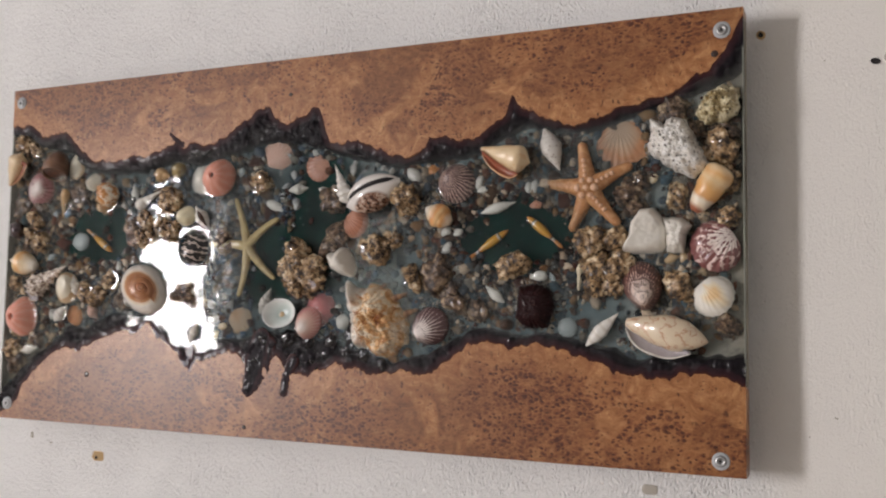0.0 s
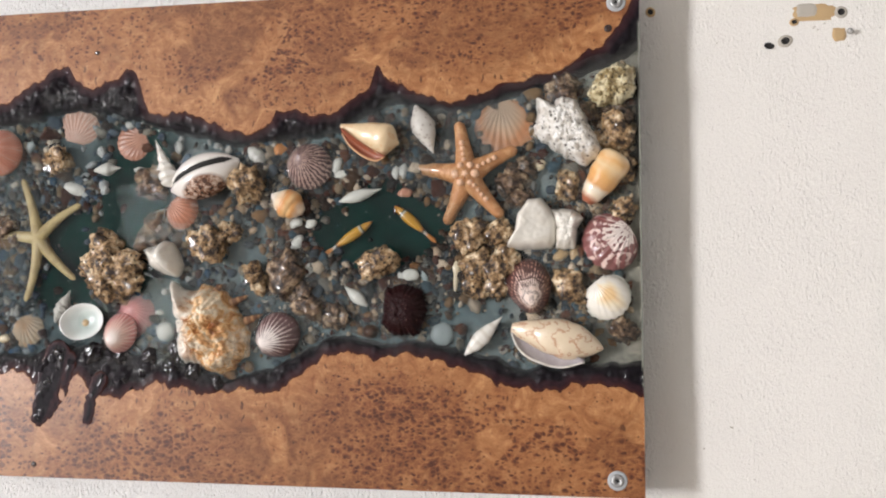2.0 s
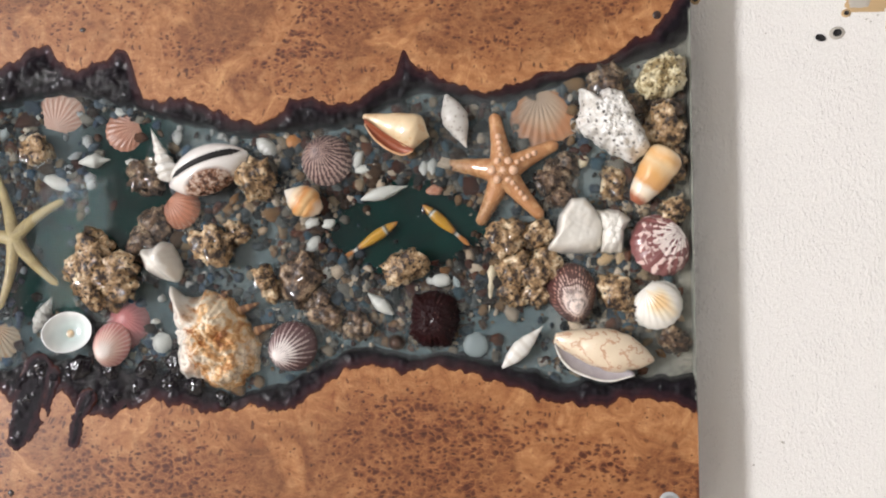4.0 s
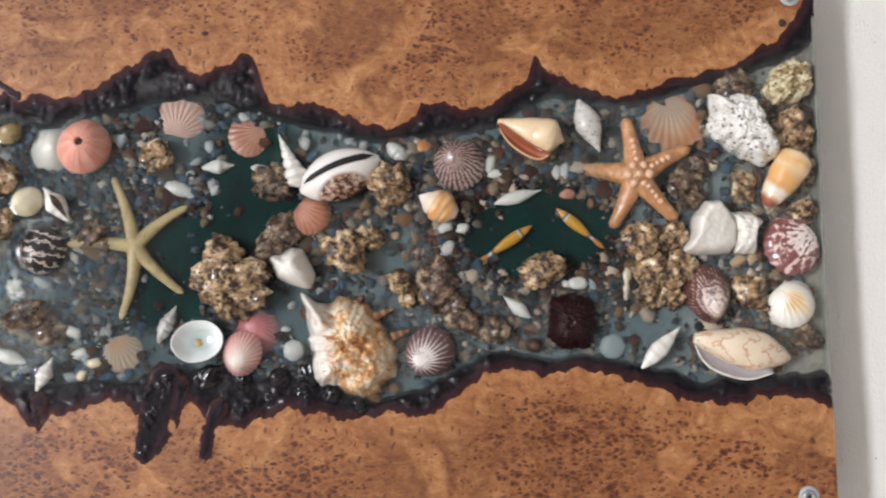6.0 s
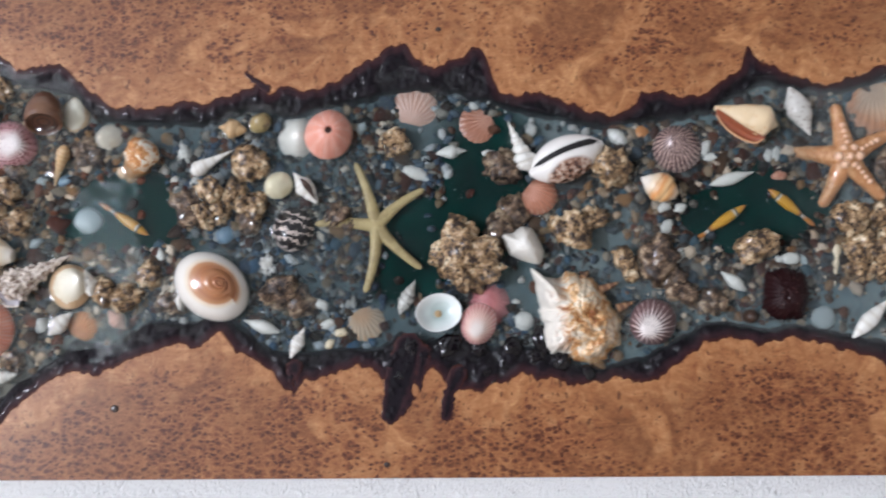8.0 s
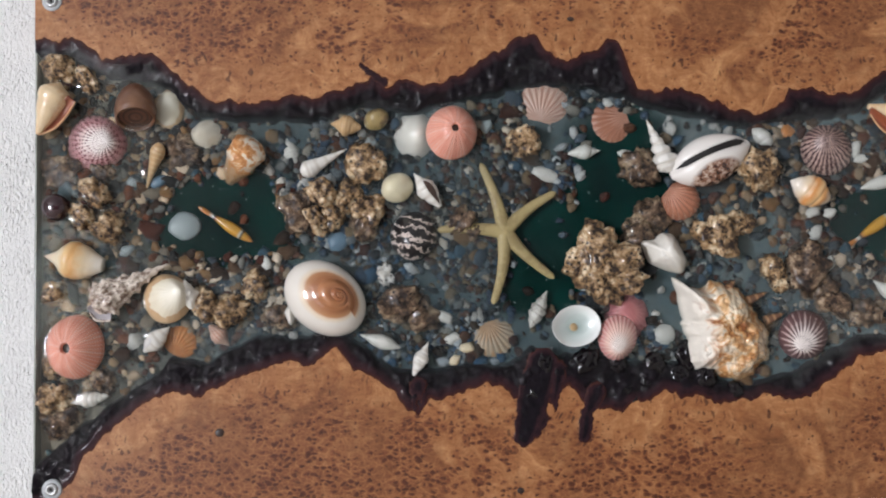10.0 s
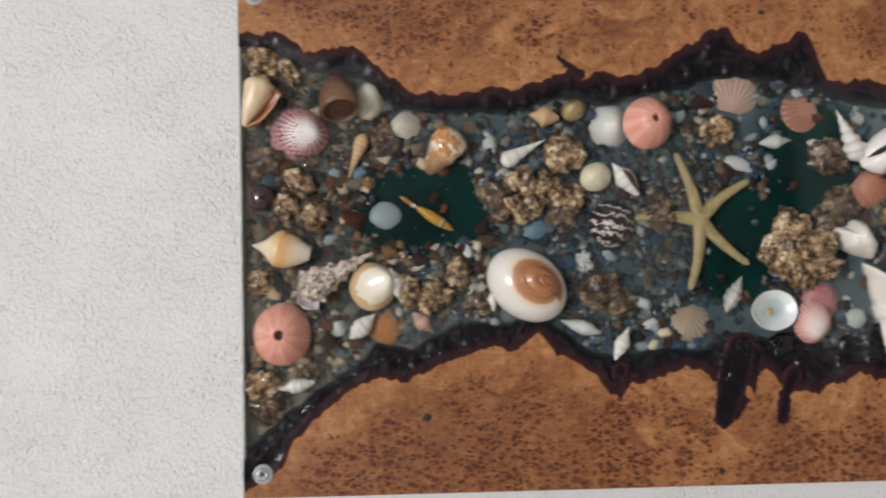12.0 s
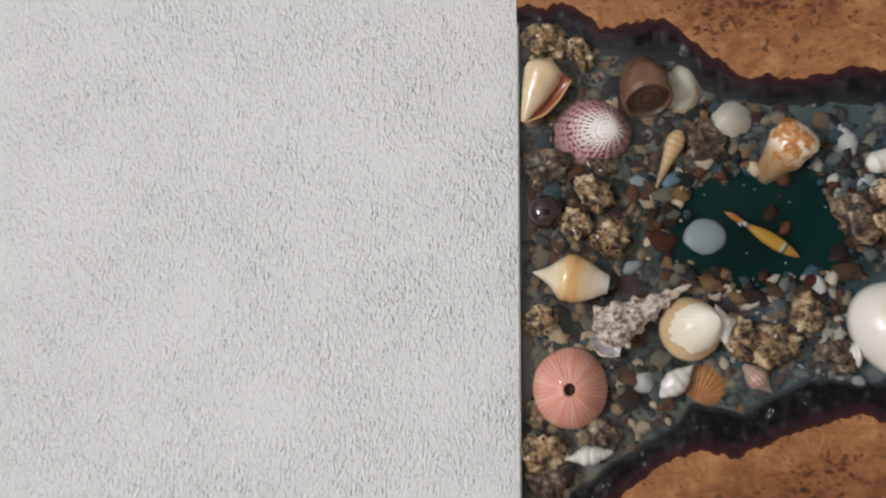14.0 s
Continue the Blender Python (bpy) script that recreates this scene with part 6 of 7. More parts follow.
for u, v, length, angle, thick in ((0.609, 0.169, 0.020, 22, 0.85), (0.624, 0.152, 0.018, 20, 0.85), (0.588, 0.181, 0.014, 50, 0.9)):
    spine = lathe("spine", ((0.0050 * thick, 0.0), (0.0040 * thick, length * 0.35), (0.0025 * thick, length * 0.7), (0.0001, length)), M_MUREX_SPINE, 12)
    part("spine", spine, MUREX, "blunt brown spine", Matrix.Translation((u - 0.578 - 0.012 * math.cos(radians(angle)), v - 0.140 - 0.012 * math.sin(radians(angle)), 0.003)) @ Euler((0, radians(90), radians(angle))).to_matrix().to_4x4())
dome_shell("cockle_shell", 0.645, 0.136, 0.042, 0.043, 0.017, M_STRIPED_COCKLE, "ribbed cockle shell with dark stripes", apex=(-0.62, 0.0), power=2.3, ribs=34, rib_size=0.0005, depth=0.003, angle=42, scallop=0.012, beak=0.05)

# ---- shells round the fish figurines and at the right end ----
wound_shell("spindle_shell", (0.74, 0.269), (0.7, 0.258), 0.012, M_PEARL, "slim white spindle shell under resin", "spindle", 5, 0.04, depth=0.007)
fish_figurine((0.731, 0.239), (0.683, 0.207), 0.0098, M_FISH)
fish_figurine((0.752, 0.253), (0.791, 0.219), 0.0098, M_FISH)
fish_figurine((0.183, 0.223), (0.137, 0.254), 0.0098, M_FISH)
wound_shell("spindle_shell", (0.706, 0.18), (0.728, 0.162), 0.012, M_PEARL, "slim white drill shell", "spindle", 4, 0.05, depth=0.006)
chunk("turbo_shell", (0.762, 0.158), [(0.745, 0.178), (0.762, 0.182), (0.779, 0.176), (0.783, 0.158), (0.775, 0.136), (0.752, 0.136), (0.742, 0.146)], 0.015, M_MAROON, "dark maroon turbo shell with worn pale flecks", "seashell", depth=0.004, power=3.2, ragged=0.05, rough=0.08, grain=2.4, pits=0.07, pit_grain=7.0, spikes=0.05, spike_count=26)
dome_shell("small_brown_shell", 0.731, 0.139, 0.013, 0.015, 0.007, M_MOUTH_DARK, "tiny dark brown snail shell", power=2.2, depth=0.006)
lump("white_pebble", 0.768, 0.19, 0.011, M_WHITE_STONE, "small white pebble in the gravel", "pebble", 0.5, 0.1, depth=0.004, stretch=1.4)
lump("pale_pebble", 0.796, 0.137, 0.021, M_MILK_STONE, "round milky pebble under resin", "pebble", 0.3, 0.06, depth=0.011)
RIGHT_CONE = wound_shell("cone_shell", (0.7586, 0.3081), (0.7038, 0.3261), 0.030, M_CONE_PALE, "cream cone shell with long brown aperture", "cone", 4, 0.03, depth=-0.004)
flared_mouth(RIGHT_CONE, [(0.7046, -0.0100, 0.3240), (0.7184, -0.0100, 0.3139), (0.7321, -0.0100, 0.3042), (0.7467, -0.0100, 0.2969)],
             [(0.7050, -0.0050, 0.3192), (0.7123, -0.0053, 0.3071), (0.7246, -0.0055, 0.2974), (0.7377, -0.0057, 0.2919), (0.7456, -0.0060, 0.2962)], 0.006, M_MOUTH_RED, M_LIP, "long red brown mouth")
wound_shell("cone_shell", (0.789, 0.299), (0.772, 0.344), 0.023, M_GREY_CONE, "grey speckled whelk shell", "spindle", 5, 0.08, depth=0.002)
fan_shell("scallop_shell", 0.853, 0.322, 0.050, M_ORANGE_FAN, "orange pink scallop valve under resin", angle=-80, height=0.0035, rib_size=0.00025, depth=0.0122, wide=0.95)
starfish("starfish", (0.819, 0.279), [(0.8115, 0.328), (0.864, 0.302), (0.851, 0.241), (0.799, 0.236), (0.768, 0.288)], 0.0205, M_ORANGE_STAR, "knobbly orange starfish standing out of resin", height=0.0105, depth=0.003, taper=0.46, tubercles=M_TUBERCLE, bend=0.04, drops=(0.001, 0.001, 0.001, 0.0085, 0.0100), web=0.28)
chunk("white_coral", (0.908, 0.317), [(0.882, 0.347), (0.896, 0.341), (0.902, 0.348), (0.917, 0.345), (0.930, 0.318), (0.940, 0.297), (0.926, 0.284), (0.906, 0.293), (0.878, 0.313)], 0.024, WHITE_CORAL, "bleached white coral chunk with dark pores", "coral",
      depth=0.004, power=5.0, ragged=0.09, rough=0.15, grain=2.6, pits=0.14, pit_grain=7.0, lean=(0.1, 0.15), rings=46, cols=161)
chunk("yellow_coral", (0.949, 0.356), [(0.926, 0.350), (0.934, 0.366), (0.953, 0.377), (0.968, 0.372), (0.968, 0.347), (0.955, 0.338), (0.936, 0.337)], 0.015, YELLOW_CORAL, "knobbly cream yellow coral", "coral", depth=0.003, power=4.0, ragged=0.12, rough=0.12, grain=3.0, pits=-0.75, pit_grain=3.4, rings=44, cols=141)
wound_shell("cone_shell", (0.954, 0.295), (0.925, 0.252), 0.030, M_CONE_ORANGE, "glossy orange cone shell", "barrel", 3, 0.03, depth=-0.001)
chunk("white_shell_fragment", (0.878, 0.235), [(0.864, 0.243), (0.874, 0.257), (0.886, 0.258), (0.894, 0.248), (0.901, 0.236), (0.900, 0.219), (0.894, 0.212), (0.866, 0.211), (0.853, 0.214), (0.861, 0.226)], 0.021, M_IVORY, "smooth white broken shell piece", "shell fragment", depth=0.006, power=9.0, ragged=0.02, rough=0.06, grain=1.2, lean=(-0.3, 0.2))
chunk("white_shell_fragment", (0.909, 0.232), [(0.893, 0.248), (0.902, 0.248), (0.913, 0.247), (0.923, 0.239), (0.917, 0.230), (0.915, 0.211), (0.898, 0.213), (0.897, 0.232)], 0.015, M_IVORY, "cream broken shell piece with ridges", "shell fragment", depth=0.004, power=4.0, ragged=0.07, rough=0.10, grain=2.2, folds=0.08, fold_count=6.0, fold_angle=70)
fan_shell("scallop_shell", 0.944, 0.217, 0.044, M_RED_FAN, "red and white rayed scallop shell", angle=215, height=0.012, depth=0.004, ears=False)
dome_shell("cockle_shell", 0.874, 0.182, 0.043, 0.048, 0.019, M_NET_COCKLE, "brown netted cockle shell with pale crown", apex=(-0.72, 0.0), power=2.3, ribs=28, rib_size=0.0005, depth=0.004, angle=103, beak=0.14)
fan_shell("scallop_shell", 0.943, 0.169, 0.036, M_PALE_FAN, "white scallop shell with orange rays", angle=-50, height=0.012, rib_size=0.00018, depth=0.005)
VOLUTE = wound_shell("volute_shell", (0.9385, 0.1258), (0.860, 0.1435), 0.0345, M_VOLUTE, "cream volute shell with brown zigzag lines and grey mouth", "volute", 4, 0.04, depth=-0.004)
flared_mouth(VOLUTE, [(0.8612, -0.0100, 0.1425), (0.8743, -0.0103, 0.1375), (0.8881, -0.0105, 0.1310), (0.9034, -0.0107, 0.1225), (0.9219, -0.0110, 0.1170)],
             [(0.8600, -0.0070, 0.1380), (0.8648, -0.0070, 0.1262), (0.8746, -0.0070, 0.1167), (0.9010, -0.0070, 0.1080), (0.9225, -0.0070, 0.1144)], 0.007, M_MOUTH_LILAC, M_WHITE, "wide grey lilac mouth")
wound_shell("spindle_shell", (0.851, 0.153), (0.818, 0.119), 0.015, M_WHITE, "slim white spindle shell near the bark", "spindle", 5, 0.04, depth=0.002)
wound_shell("tusk_shell", (0.807, 0.164), (0.81, 0.204), 0.009, M_STROMB, "slim yellowish tusk shell under resin", "auger", 2, 0.02, depth=0.009)


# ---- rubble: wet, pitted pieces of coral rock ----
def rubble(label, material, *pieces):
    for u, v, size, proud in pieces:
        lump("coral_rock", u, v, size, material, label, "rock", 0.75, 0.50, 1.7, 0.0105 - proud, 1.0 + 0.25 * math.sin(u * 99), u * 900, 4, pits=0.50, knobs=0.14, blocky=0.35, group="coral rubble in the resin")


GOLD, BROWN = "pitted golden brown coral rock, wet with resin", "rough brown coral rock set in resin"
rubble(GOLD, GOLD_ROCK, (0.02, 0.375, 0.024, .006), (0.044, 0.364, 0.022, .006), (0.052, 0.268, 0.025, .008), (0.04, 0.248, 0.022, .007), (0.063, 0.238, 0.023, .007))
rubble(GOLD, GOLD_ROCK, (0.143, 0.171, 0.022, .006), (0.186, 0.186, 0.022, .006), (0.163, 0.167, 0.028, .004), (0.008, 0.095, 0.022, .003), (0.011, 0.122, 0.015, .002), (0.009, 0.182, 0.020, .003))
rubble(GOLD, GOLD_ROCK, (0.243, 0.264, 0.025, .008), (0.238, 0.241, 0.024, .008), (0.252, 0.243, 0.020, .006), (0.281, 0.249, 0.027, .008), (0.283, 0.289, 0.030, .007), (0.264, 0.26, 0.022, .004))
rubble(GOLD, GOLD_ROCK, (0.473, 0.212, 0.036, .012), (0.493, 0.201, 0.034, .012), (0.474, 0.186, 0.034, .012), (0.495, 0.185, 0.032, .012), (0.463, 0.199, 0.026, .008), (0.484, 0.175, 0.022, .008))
rubble(GOLD, GOLD_ROCK, (0.577, 0.22, 0.032, .010), (0.596, 0.231, 0.018, .006), (0.623, 0.188, 0.028, .009), (0.612, 0.274, 0.034, .008), (0.738, 0.2, 0.034, .006), (0.415, 0.303, 0.027, .005))
rubble(GOLD, GOLD_ROCK, (0.828, 0.198, 0.025, .008), (0.823, 0.225, 0.030, .007), (0.847, 0.227, 0.022, .007), (0.85, 0.201, 0.028, .006), (0.829, 0.179, 0.024, .003), (0.846, 0.179, 0.020, .004))
rubble(GOLD, GOLD_ROCK, (0.956, 0.312, 0.030, .005), (0.958, 0.285, 0.022, .004), (0.908, 0.267, 0.020, .003), (0.96, 0.246, 0.020, .004), (0.909, 0.181, 0.024, .006), (0.922, 0.167, 0.018, .003))
rubble(BROWN, BROWN_ROCK, (0.224, 0.25, 0.030, .0), (0.305, 0.168, 0.036, .001), (0.325, 0.161, 0.026, .0), (0.278, 0.234, 0.022, .0), (0.361, 0.237, 0.026, .002), (0.371, 0.227, 0.018, .001))
rubble(BROWN, BROWN_ROCK, (0.512, 0.28, 0.028, .001), (0.524, 0.239, 0.026, .0), (0.509, 0.221, 0.028, .0), (0.65, 0.193, 0.034, .003), (0.662, 0.175, 0.024, .002), (0.674, 0.162, 0.028, .001), (0.698, 0.154, 0.024, .001))
rubble(BROWN, BROWN_ROCK, (0.859, 0.273, 0.030, .0), (0.874, 0.287, 0.022, .001), (0.869, 0.258, 0.028, .0), (0.923, 0.333, 0.028, .0), (0.904, 0.356, 0.026, .001), (0.962, 0.33, 0.022, .001), (0.956, 0.14, 0.020, .002))
rubble(BROWN, BROWN_ROCK, (0.011, 0.287, 0.026, .0), (0.055, 0.286, 0.022, .001), (0.123, 0.301, 0.026, .0), (0.221, 0.25, 0.026, .001), (0.205, 0.159, 0.022, .002), (0.057, 0.106, 0.022, .001), (0.018, 0.072, 0.026, .0))
lump("small_coral_star", 0.295, 0.193, 0.016, WHITE_CORAL, "tiny pale branched coral piece", "coral", 0.4, 0.6, 3, 0.008, knobs=0.8)



# ---- chips of broken shell lying in the gravel ----
def shell_chip(u, v, size, turn, material, depth=0.008):
    pts = []
    for r, up in ((0.0, 0.5), (0.6, 0.42), (1.0, 0.12), (0.97, -0.1)):
        row = []
        for j in range(17):
            a = 2 * math.pi * j / 16
            k = 1 + 0.35 * wave_noise(math.cos(a) * 1.5, math.sin(a) * 1.5, u * 90 + v * 40)
            row.append((math.cos(a) * r * k * size / 2, math.sin(a) * r * k * size * 0.32, up * size * 0.3))
        pts.append(row)
    thing("shell_chip", grid_mesh("shell_chip", pts, material), lying(u, v, depth, turn), "pale chip of broken shell in the gravel", "shell fragment", "shell chips in the gravel")


for u, v, size, turn, material in ((0.351, 0.138, .014, 20, M_PEARL), (0.502, 0.291, .013, 160, M_PEARL), (0.659, 0.239, .014, 30, M_PEARL), (0.671, 0.195, .015, 45, M_WHITE_STONE),
        (0.389, 0.352, .013, 80, M_PEARL), (0.345, 0.156, .015, -30, M_PEARL), (0.753, 0.284, .012, 85, M_WHITE_STONE), (0.701, 0.283, .013, 10, M_PEARL), (0.78, 0.19, .013, 100, M_MILK_STONE), (0.762, 0.19, .013, 0, M_WHITE_STONE)):
    shell_chip(u, v, size, turn, material)
for u, v, size, turn, material in ((0.384, 0.319, .016, 70, M_MILK_STONE), (0.363, 0.13, .013, 0, M_STROMB), (0.353, 0.12, .012, 40, M_STROMB), (0.233, 0.266, .016, 60, M_PEARL), (0.103, 0.276, .015, 30, M_BLUE_STONE),
        (0.195, 0.204, .014, 110, M_PEARL), (0.253, 0.195, .013, 15, M_WHITE_STONE), (0.018, 0.304, .014, 70, M_STROMB), (0.081, 0.276, .012, 0, M_MILK_STONE), (0.076, 0.218, .014, 20, M_MILK_STONE)):
    shell_chip(u, v, size, turn, material)
for u, v, size, turn, material in ((0.697, 0.291, .015, 70, M_PEARL), (0.66, 0.221, .015, 40, M_WHITE_STONE), (0.673, 0.238, .012, 20, M_PEARL), (0.76, 0.285, .013, 80, M_WHITE_STONE), (0.884, 0.287, .012, 40, M_STROMB),
        (0.754, 0.25, .010, 60, M_PLUM), (0.762, 0.265, .014, 0, M_RUST_FAN), (0.902, 0.207, .016, 20, M_TAN_AUGER), (0.914, 0.208, .012, 80, M_TAN_AUGER), (0.912, 0.193, .012, 20, M_MILK_STONE)):
    shell_chip(u, v, size, turn, material)

# centre holes of the two urchin shells
for host in [o for o in scene.objects if o.name.startswith("sea_urchin_shell")]:
    part("centre_hole", lathe("centre_hole", ((0.0001, 0.0), (0.0030, 0.0), (0.0046, 0.0002)), M_MOUTH_DARK, 16), host, "dark sunken centre hole", Matrix.Translation((0, 0, 0.0172)))

# ---- knots in the boards ----
for u, v, w, h in ((.457, .407, .006, .004), (.156, .064, .008, .007), (.945, .406, .007, .007), (.405, .012, .006, .005)):
    part("knot", lathe("knot", ((0.0001, 0.0009), (w * 0.3, 0.0008), (w * 0.45, 0.0005), (w * 0.55, -0.0004)), KNOT, 14), panel, "dark knot hole", lying(u, v, 0.0) @ Matrix.Diagonal((1, h / w, 1, 1)))


# ---- fixing screws with washers, and the spacers behind them ----
def fixing(u, v, turn):
    base = lying(u, v, 0.0, turn)
    ob = thing("fixing_screw", lathe("fixing_screw", ((0.0055, 0.0002), (0.0056, 0.0012), (0.0048, 0.0022), (0.0026, 0.0026), (0.0024, 0.0021), (0.0001, 0.0020)), STEEL, 24), base, "steel screw with grey washer in the board corner", "screw", "four corner screws")
    part("washer", lathe("washer", ((0.0052, 0.0008), (0.0078, 0.0010), (0.0084, 0.0004), (0.0084, -0.0008)), NYLON, 32), ob, "pale grey washer")
    for k in (0, 90):
        part("slot", boxes_mesh("slot", [((-0.0019, -0.0005, 0.0018), (0.0019, 0.0005, 0.00235 + 0.0001 * (k > 0)))], DARK), ob, "dark cross recess", Euler((0, 0, radians(k))).to_matrix().to_4x4())
    part("spacer", lathe("spacer", ((0.0001, -THICK - 0.0005), (0.006, -THICK - 0.0005), (0.006, -WALL_Y), (0.0001, -WALL_Y)), STEEL, 20), ob, "short metal spacer behind the board")


for u, v, turn in ((.0145, .432, 10), (.0165, .020, 40), (.952, .429, 25), (.949, .0145, 70)):
    fixing(u, v, turn)

# ---- marks on the wall ----
def wall_pose(x, z, angle=0.0):
    return Matrix.Translation((x, WALL_Y, z)) @ Euler((radians(90), 0, 0)).to_matrix().to_4x4() @ Euler((0, 0, radians(angle))).to_matrix().to_4x4()


def wall_patch(name, x, z, w, h, material, label, seed, proud=0.0006, angle=0.0):
    """A shallow patch with a ragged edge."""
    pts = []
    for r, up in ((0.0, 1.0), (0.5, 1.0), (0.9, 0.9), (1.0, 0.0)):
        row = []
        for j in range(41):
            a = 2 * math.pi * j / 40
            k = 1 + 0.22 * wave_noise(math.cos(a) * 2, math.sin(a) * 2, seed) + 0.10 * wave_noise(math.cos(a) * 7, math.sin(a) * 7, seed)
            cx, cy = math.copysign(abs(math.cos(a)) ** 0.6, math.cos(a)), math.copysign(abs(math.sin(a)) ** 0.6, math.sin(a))
            row.append((cx * k * r * w / 2, cy * k * r * h / 2, up * proud))
        pts.append(row)
    return thing(name, grid_mesh(name, pts, material), wall_pose(x, z, angle), label, "wall mark")


def wall_hole(x, z, w, h, angle=0.0, ring=None):
    """A plug hole: a raised broken rim round a dark disc that stands for the socket's shade."""
    ob = thing("plug_hole", lathe("plug_hole", ((0.5 * w, 0.0012), (0.42 * w, 0.0013), (0.36 * w, 0.0008), (0.0001, 0.0007)), DARK, 18), wall_pose(x, z, angle) @ Matrix.Diagonal((1, h / w, 1, 1)), "dark empty plug hole in the plaster", "hole", "plug holes in the wall")
    if ring:
        part("rim", lathe("rim", ((0.48 * w, 0.0013), (0.62 * w, 0.0012), (0.82 * w, 0.0004), (0.85 * w, -0.0002)), ring, 20), ob, "broken plaster rim")


wall_hole(.984, 1.684, .0052, .0058, 30, OCHRE)
wall_hole(1.088, 1.647, .0090, .0062, -15)
wall_hole(1.102, 1.651, .0080, .0066, 20, GREY_CHIP)
wall_hole(1.110, 1.668, .0050, .0042, 10, OCHRE)
wall_hole(1.150, 1.675, .0066, .0066, 0, GREY_CHIP)
wall_patch("ochre_patch", 1.127, 1.676, .036, .015, OCHRE, "bare ochre patch where plaster has chipped", 3.0)
wall_patch("grey_chip", 1.121, 1.678, .019, .013, GREY_CHIP, "greyish remains of chipped plaster", 5.0, 0.0009)
screw = thing("wall_screw", lathe("wall_screw", ((0.0001, 0.008), (0.0016, 0.0078), (0.0024, 0.0066), (0.0026, 0.005), (0.0014, 0.0042), (0.0013, -0.002)), STEEL, 18), wall_pose(1.156, 1.656), "small steel screw standing out of the wall", "screw")
wall_patch("ochre_patch", 1.148, 1.655, .012, .012, OCHRE, "round ochre filler beside a screw", 8.0)
wall_patch("wall_scuff", 1.049, 1.306, .0032, .0014, GREY_CHIP, "tiny dark scuff on the plaster", 9.0, angle=-20)
for x, z, w, h, angle in ((1.1265, 1.6622, .0026, .0010, 30), (1.1300, 1.6600, .0018, .0010, -20), (1.1360, 1.6655, .0020, .0009, 10), (1.1555, 1.6440, .0012, .0016, 0), (1.0250, 1.2870, .0016, .0012, 20), (1.043, 1.652, .0018, .0010, 40), (.050, 1.214, .0034, .0022, 0)):
    wall_patch("wall_scuff", x, z, w, h, GREY_CHIP, "tiny dark scuff on the plaster", 20.0 + x * 31, angle=angle)
wall_patch("ochre_patch", .136, 1.202, .020, .013, OCHRE, "bare ochre patch where plaster has chipped", 12.0)
wall_hole(.134, 1.200, .0050, .0046, 0)
wall_patch("grey_chip", .873, 1.224, .016, .010, GREY_CHIP, "greyish remains of chipped plaster", 15.0)
wall_patch("wall_scuff", .014, 1.222, .005, .008, GREY_CHIP, "grey scuff on the plaster", 17.0)

# ---- the clear poured surface, drawn up a little round whatever breaks it ----
def resin_surface_mesh():
    rows, step = 170, 1
    us = US[::step]
    pts = np.zeros((rows, len(us), 3))
    for i in range(rows):
        f = i / (rows - 1)
        pts[i, :, 0] = us
        pts[i, :, 2] = low_board[::step] + (top_board - low_board)[::step] * f
    x, v = pts[..., 0], pts[..., 2]
    rise = np.zeros_like(x)
    for su, sv, r in SHELLS:
        dist = np.hypot(x - su, v - sv) - r * 0.8
        rise = np.maximum(rise, 0.0011 * np.exp(-np.maximum(dist, 0) / 0.0021))
    swell = np.array([[0.00017 * wave_noise(a * 26, b * 26, 3.0) + 0.00004 * wave_noise(a * 80, b * 80, 6.0) for a, b in zip(ra, rb)] for ra, rb in zip(x, v)])
    pts[..., 1] = 0.0012 - rise - swell
    pts[..., 2] += BASE_Z
    ends = pts[:, :1].copy(), pts[:, -1:].copy()
    for e in ends:
        e[..., 1] = FLOOR_D
    return grid_mesh("resin_surface", np.concatenate([ends[0], pts, ends[1]], 1), CLEAR_RESIN, around=False)


for x0, x1, k in ((0.0004, 0.0014, 0), (WIDTH - 0.0014, WIDTH - 0.0004, COLS - 1)):
    part("resin_end", boxes_mesh("resin_end", [((x0, 0.0016, BASE_Z + low_board[k] + 0.001), (x1, FLOOR_D + 0.001, BASE_Z + top_board[k] - 0.001))], RESIN_END), panel, "cut end of the milky resin")
part("resin_surface", resin_surface_mesh(), panel, "clear glossy poured resin surface")


def cloudy_layer_mesh(depth):
    rows, step = 30, 8
    us = np.append(US[::step], WIDTH)
    lo, hi = np.append(low_river[::step], low_river[-1]), np.append(top_river[::step], top_river[-1])
    pts = [[(u, depth + 0.0009 * wave_noise(u * 20, k * 0.2, depth * 900), BASE_Z + b - 0.002 + (t - b + 0.004) * k / (rows - 1)) for u, b, t in zip(us, lo, hi)] for k in range(rows)]
    return grid_mesh("cloudy_resin", pts, CLOUDY_RESIN, around=False)


for depth in (0.0035, 0.0062, 0.0088):
    part("cloudy_resin", cloudy_layer_mesh(depth), panel, "faintly cloudy blue resin layer")


def bubbles_mesh(count):
    bm = bmesh.new()
    luck = random.Random(5)
    for _ in range(count):
        cu, cv, ru, rv = POOLS[luck.randrange(5)] if luck.random() < 0.7 else (0.48, 0.22, 0.46, 0.07)
        u, v = cu + ru * luck.uniform(-1, 1), cv + rv * luck.uniform(-1, 1)
        bmesh.ops.create_icosphere(bm, subdivisions=1, radius=luck.uniform(0.0003, 0.0008), matrix=Matrix.Translation(spot(u, v, luck.uniform(0.003, 0.009))))
    me = bpy.data.meshes.new("air_bubbles")
    bm.to_mesh(me)
    bm.free()
    me.materials.append(BUBBLE)
    me.shade_smooth()
    return me


tagged(part("air_bubbles", bubbles_mesh(80), panel, "tiny pale air bubbles in the resin"), kind="stuff")


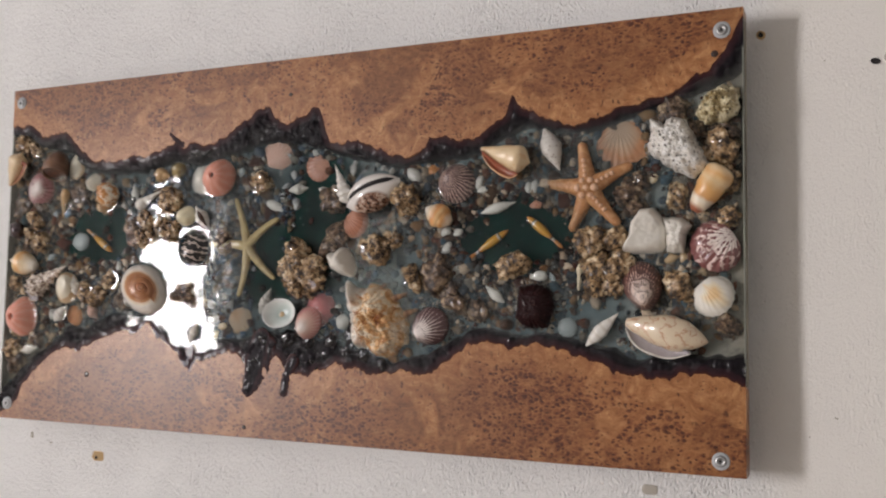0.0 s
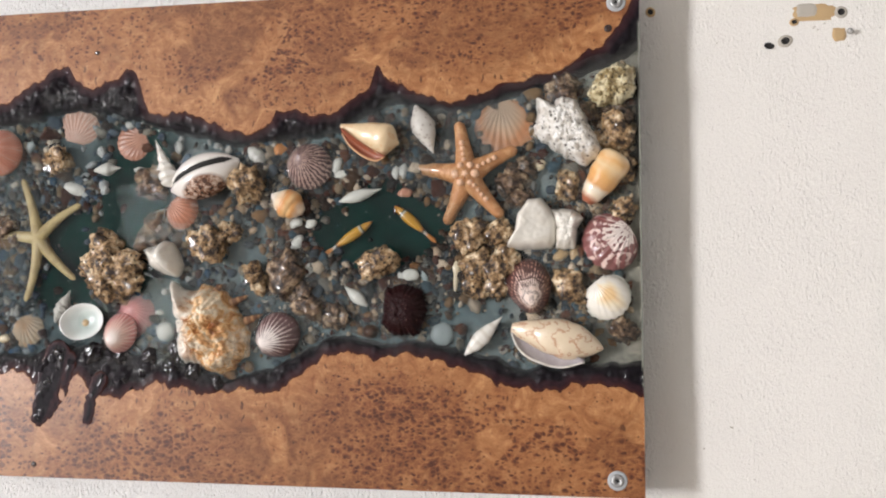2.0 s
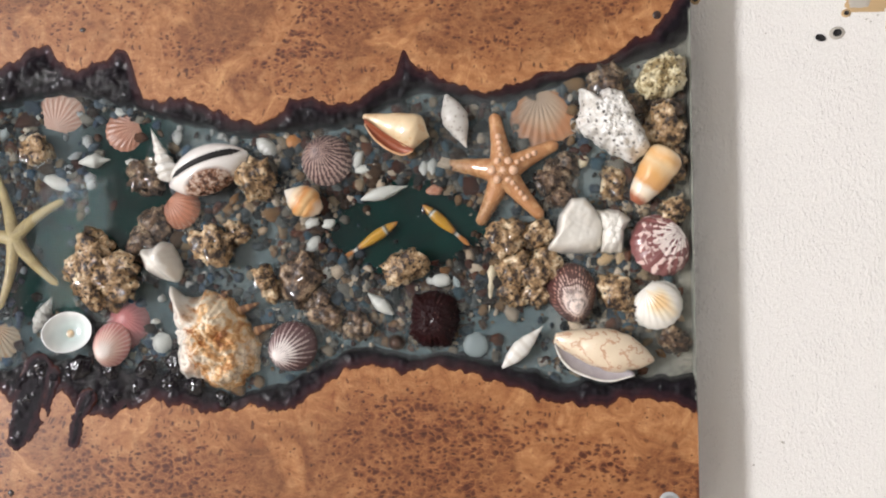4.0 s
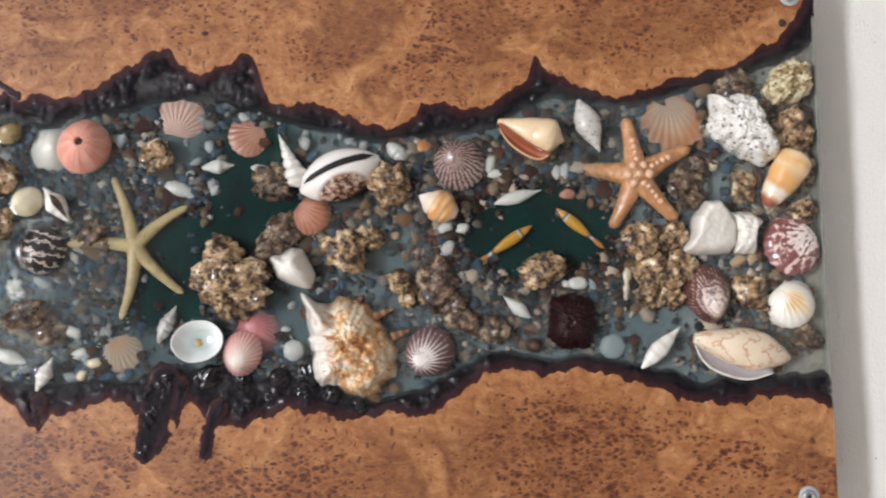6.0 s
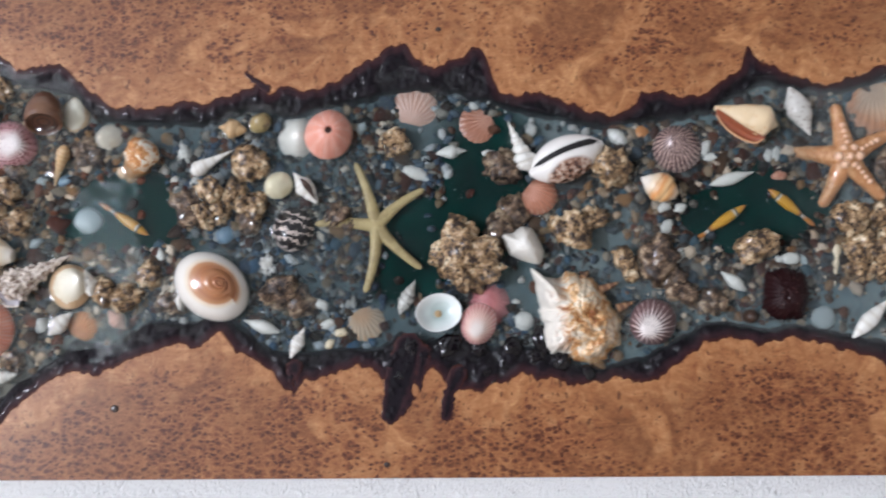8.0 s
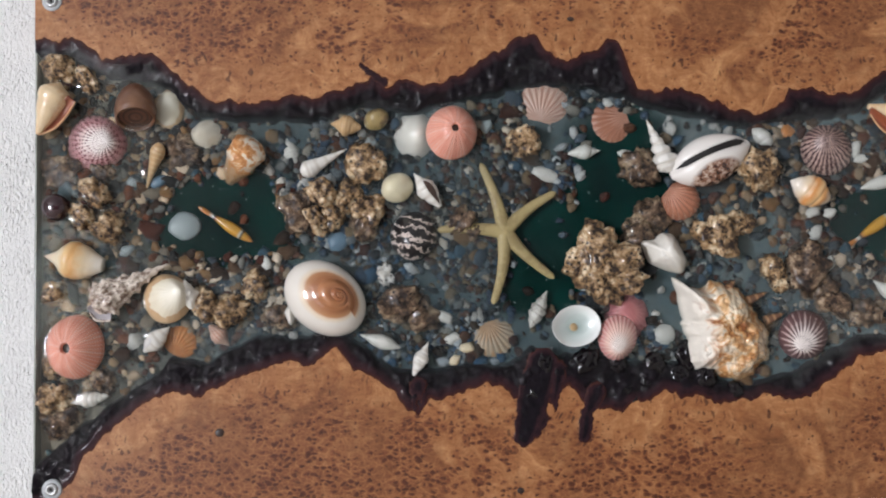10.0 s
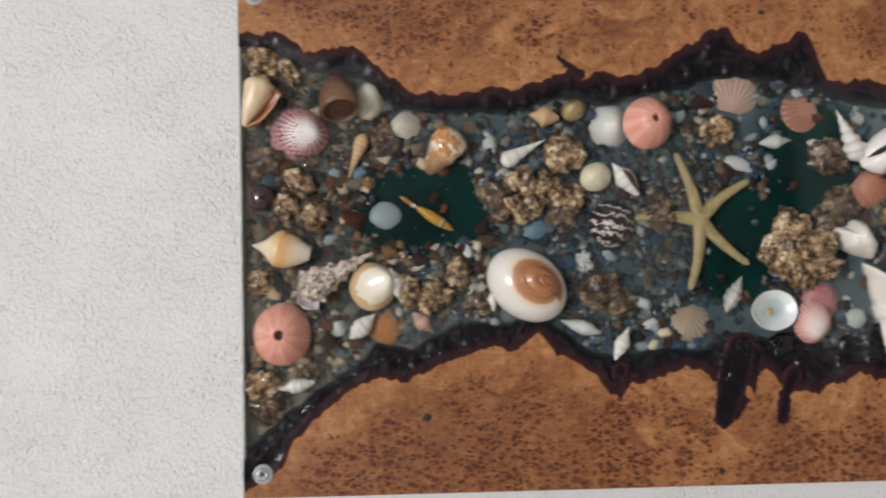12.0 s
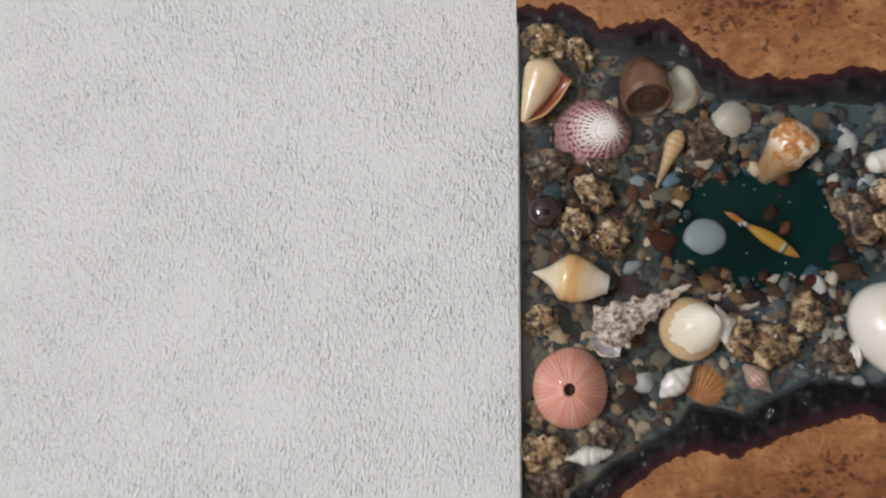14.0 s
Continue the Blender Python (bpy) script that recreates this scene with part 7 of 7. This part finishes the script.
# ---- pebbles: the larger ones singly, the fine gravel in one piece ----
def pebble_mesh(seed):
    pts = []
    for i in range(6):
        p = math.pi * i / 5
        row = []
        for j in range(8):
            a = 2 * math.pi * (j % 7) / 7
            q = Vector((math.sin(p) * math.cos(a), math.sin(p) * math.sin(a), math.cos(p)))
            row.append(tuple(q * (1 + 0.6 * noise.noise(q * 1.3 + Vector((seed * 7.1, 0, 0))))))
        pts.append(row)
    return grid_mesh("pebble", pts, PEBBLE)


PEBBLE_MESHES = [pebble_mesh(k) for k in range(8)]
rng = random.Random(11)
OUT = np.array(KEEP_OUT)


def river_place():
    """A random place in the river, fewer in the pools, along the bark and in the milky patches."""
    while True:
        u = rng.uniform(0.008, WIDTH - 0.008)
        k = int(u / WIDTH * (COLS - 1))
        v = rng.uniform(low_river[k] + 0.003, top_river[k] - 0.003)
        keep = gravel_share(u, v)
        for cu, cv, ru, rv in POOLS:
            d = ((u - cu) / ru) ** 2 + ((v - cv) / rv) ** 2
            if d < 1.14:
                keep *= min(1.0, 0.010 + 1.5 * max(0.0, d - 0.48))
        if rng.random() < keep and (((OUT[:, 0] - u) ** 2 + (OUT[:, 1] - v) ** 2) > (0.95 * OUT[:, 2]) ** 2).all():
            return u, v


def pebble_pose(u, v, size):
    turn = Euler((rng.uniform(-0.4, 0.4), rng.uniform(-0.4, 0.4), rng.uniform(0, 6.28))).to_matrix().to_4x4()
    shape = Matrix.Diagonal((size * rng.uniform(0.8, 1.3), size * rng.uniform(0.65, 1.0), size * rng.uniform(0.35, 0.6), 1))
    return lying(u, v, FLOOR_D - size * 0.25 - 0.003 * rng.random() ** 2) @ turn @ shape


def fine_gravel(count):
    points, faces = [], []
    shapes = [(np.array([tuple(v.co) for v in m.vertices]), [tuple(p.vertices) for p in m.polygons]) for m in PEBBLE_MESHES]
    for _ in range(count):
        co, fs = shapes[rng.randrange(8)]
        u, v = river_place()
        m = np.array(pebble_pose(u, v, 0.0012 + 0.0046 * rng.random() ** 1.7))
        start = len(points)
        points += list((co @ m[:3, :3].T + m[:3, 3]))
        faces += [tuple(i + start for i in f) for f in fs]
    return mesh_of("gravel", points, faces, GRAVEL)


gravel = part("gravel", fine_gravel(13000), panel, "fine blue grey and brown river gravel")
tagged(gravel, kind="stuff")
for _ in range(300):
    u, v = river_place()
    ob = part("pebble", PEBBLE_MESHES[rng.randrange(8)], panel)
    ob.matrix_basis = pebble_pose(u, v, 0.0050 + 0.0042 * rng.random())
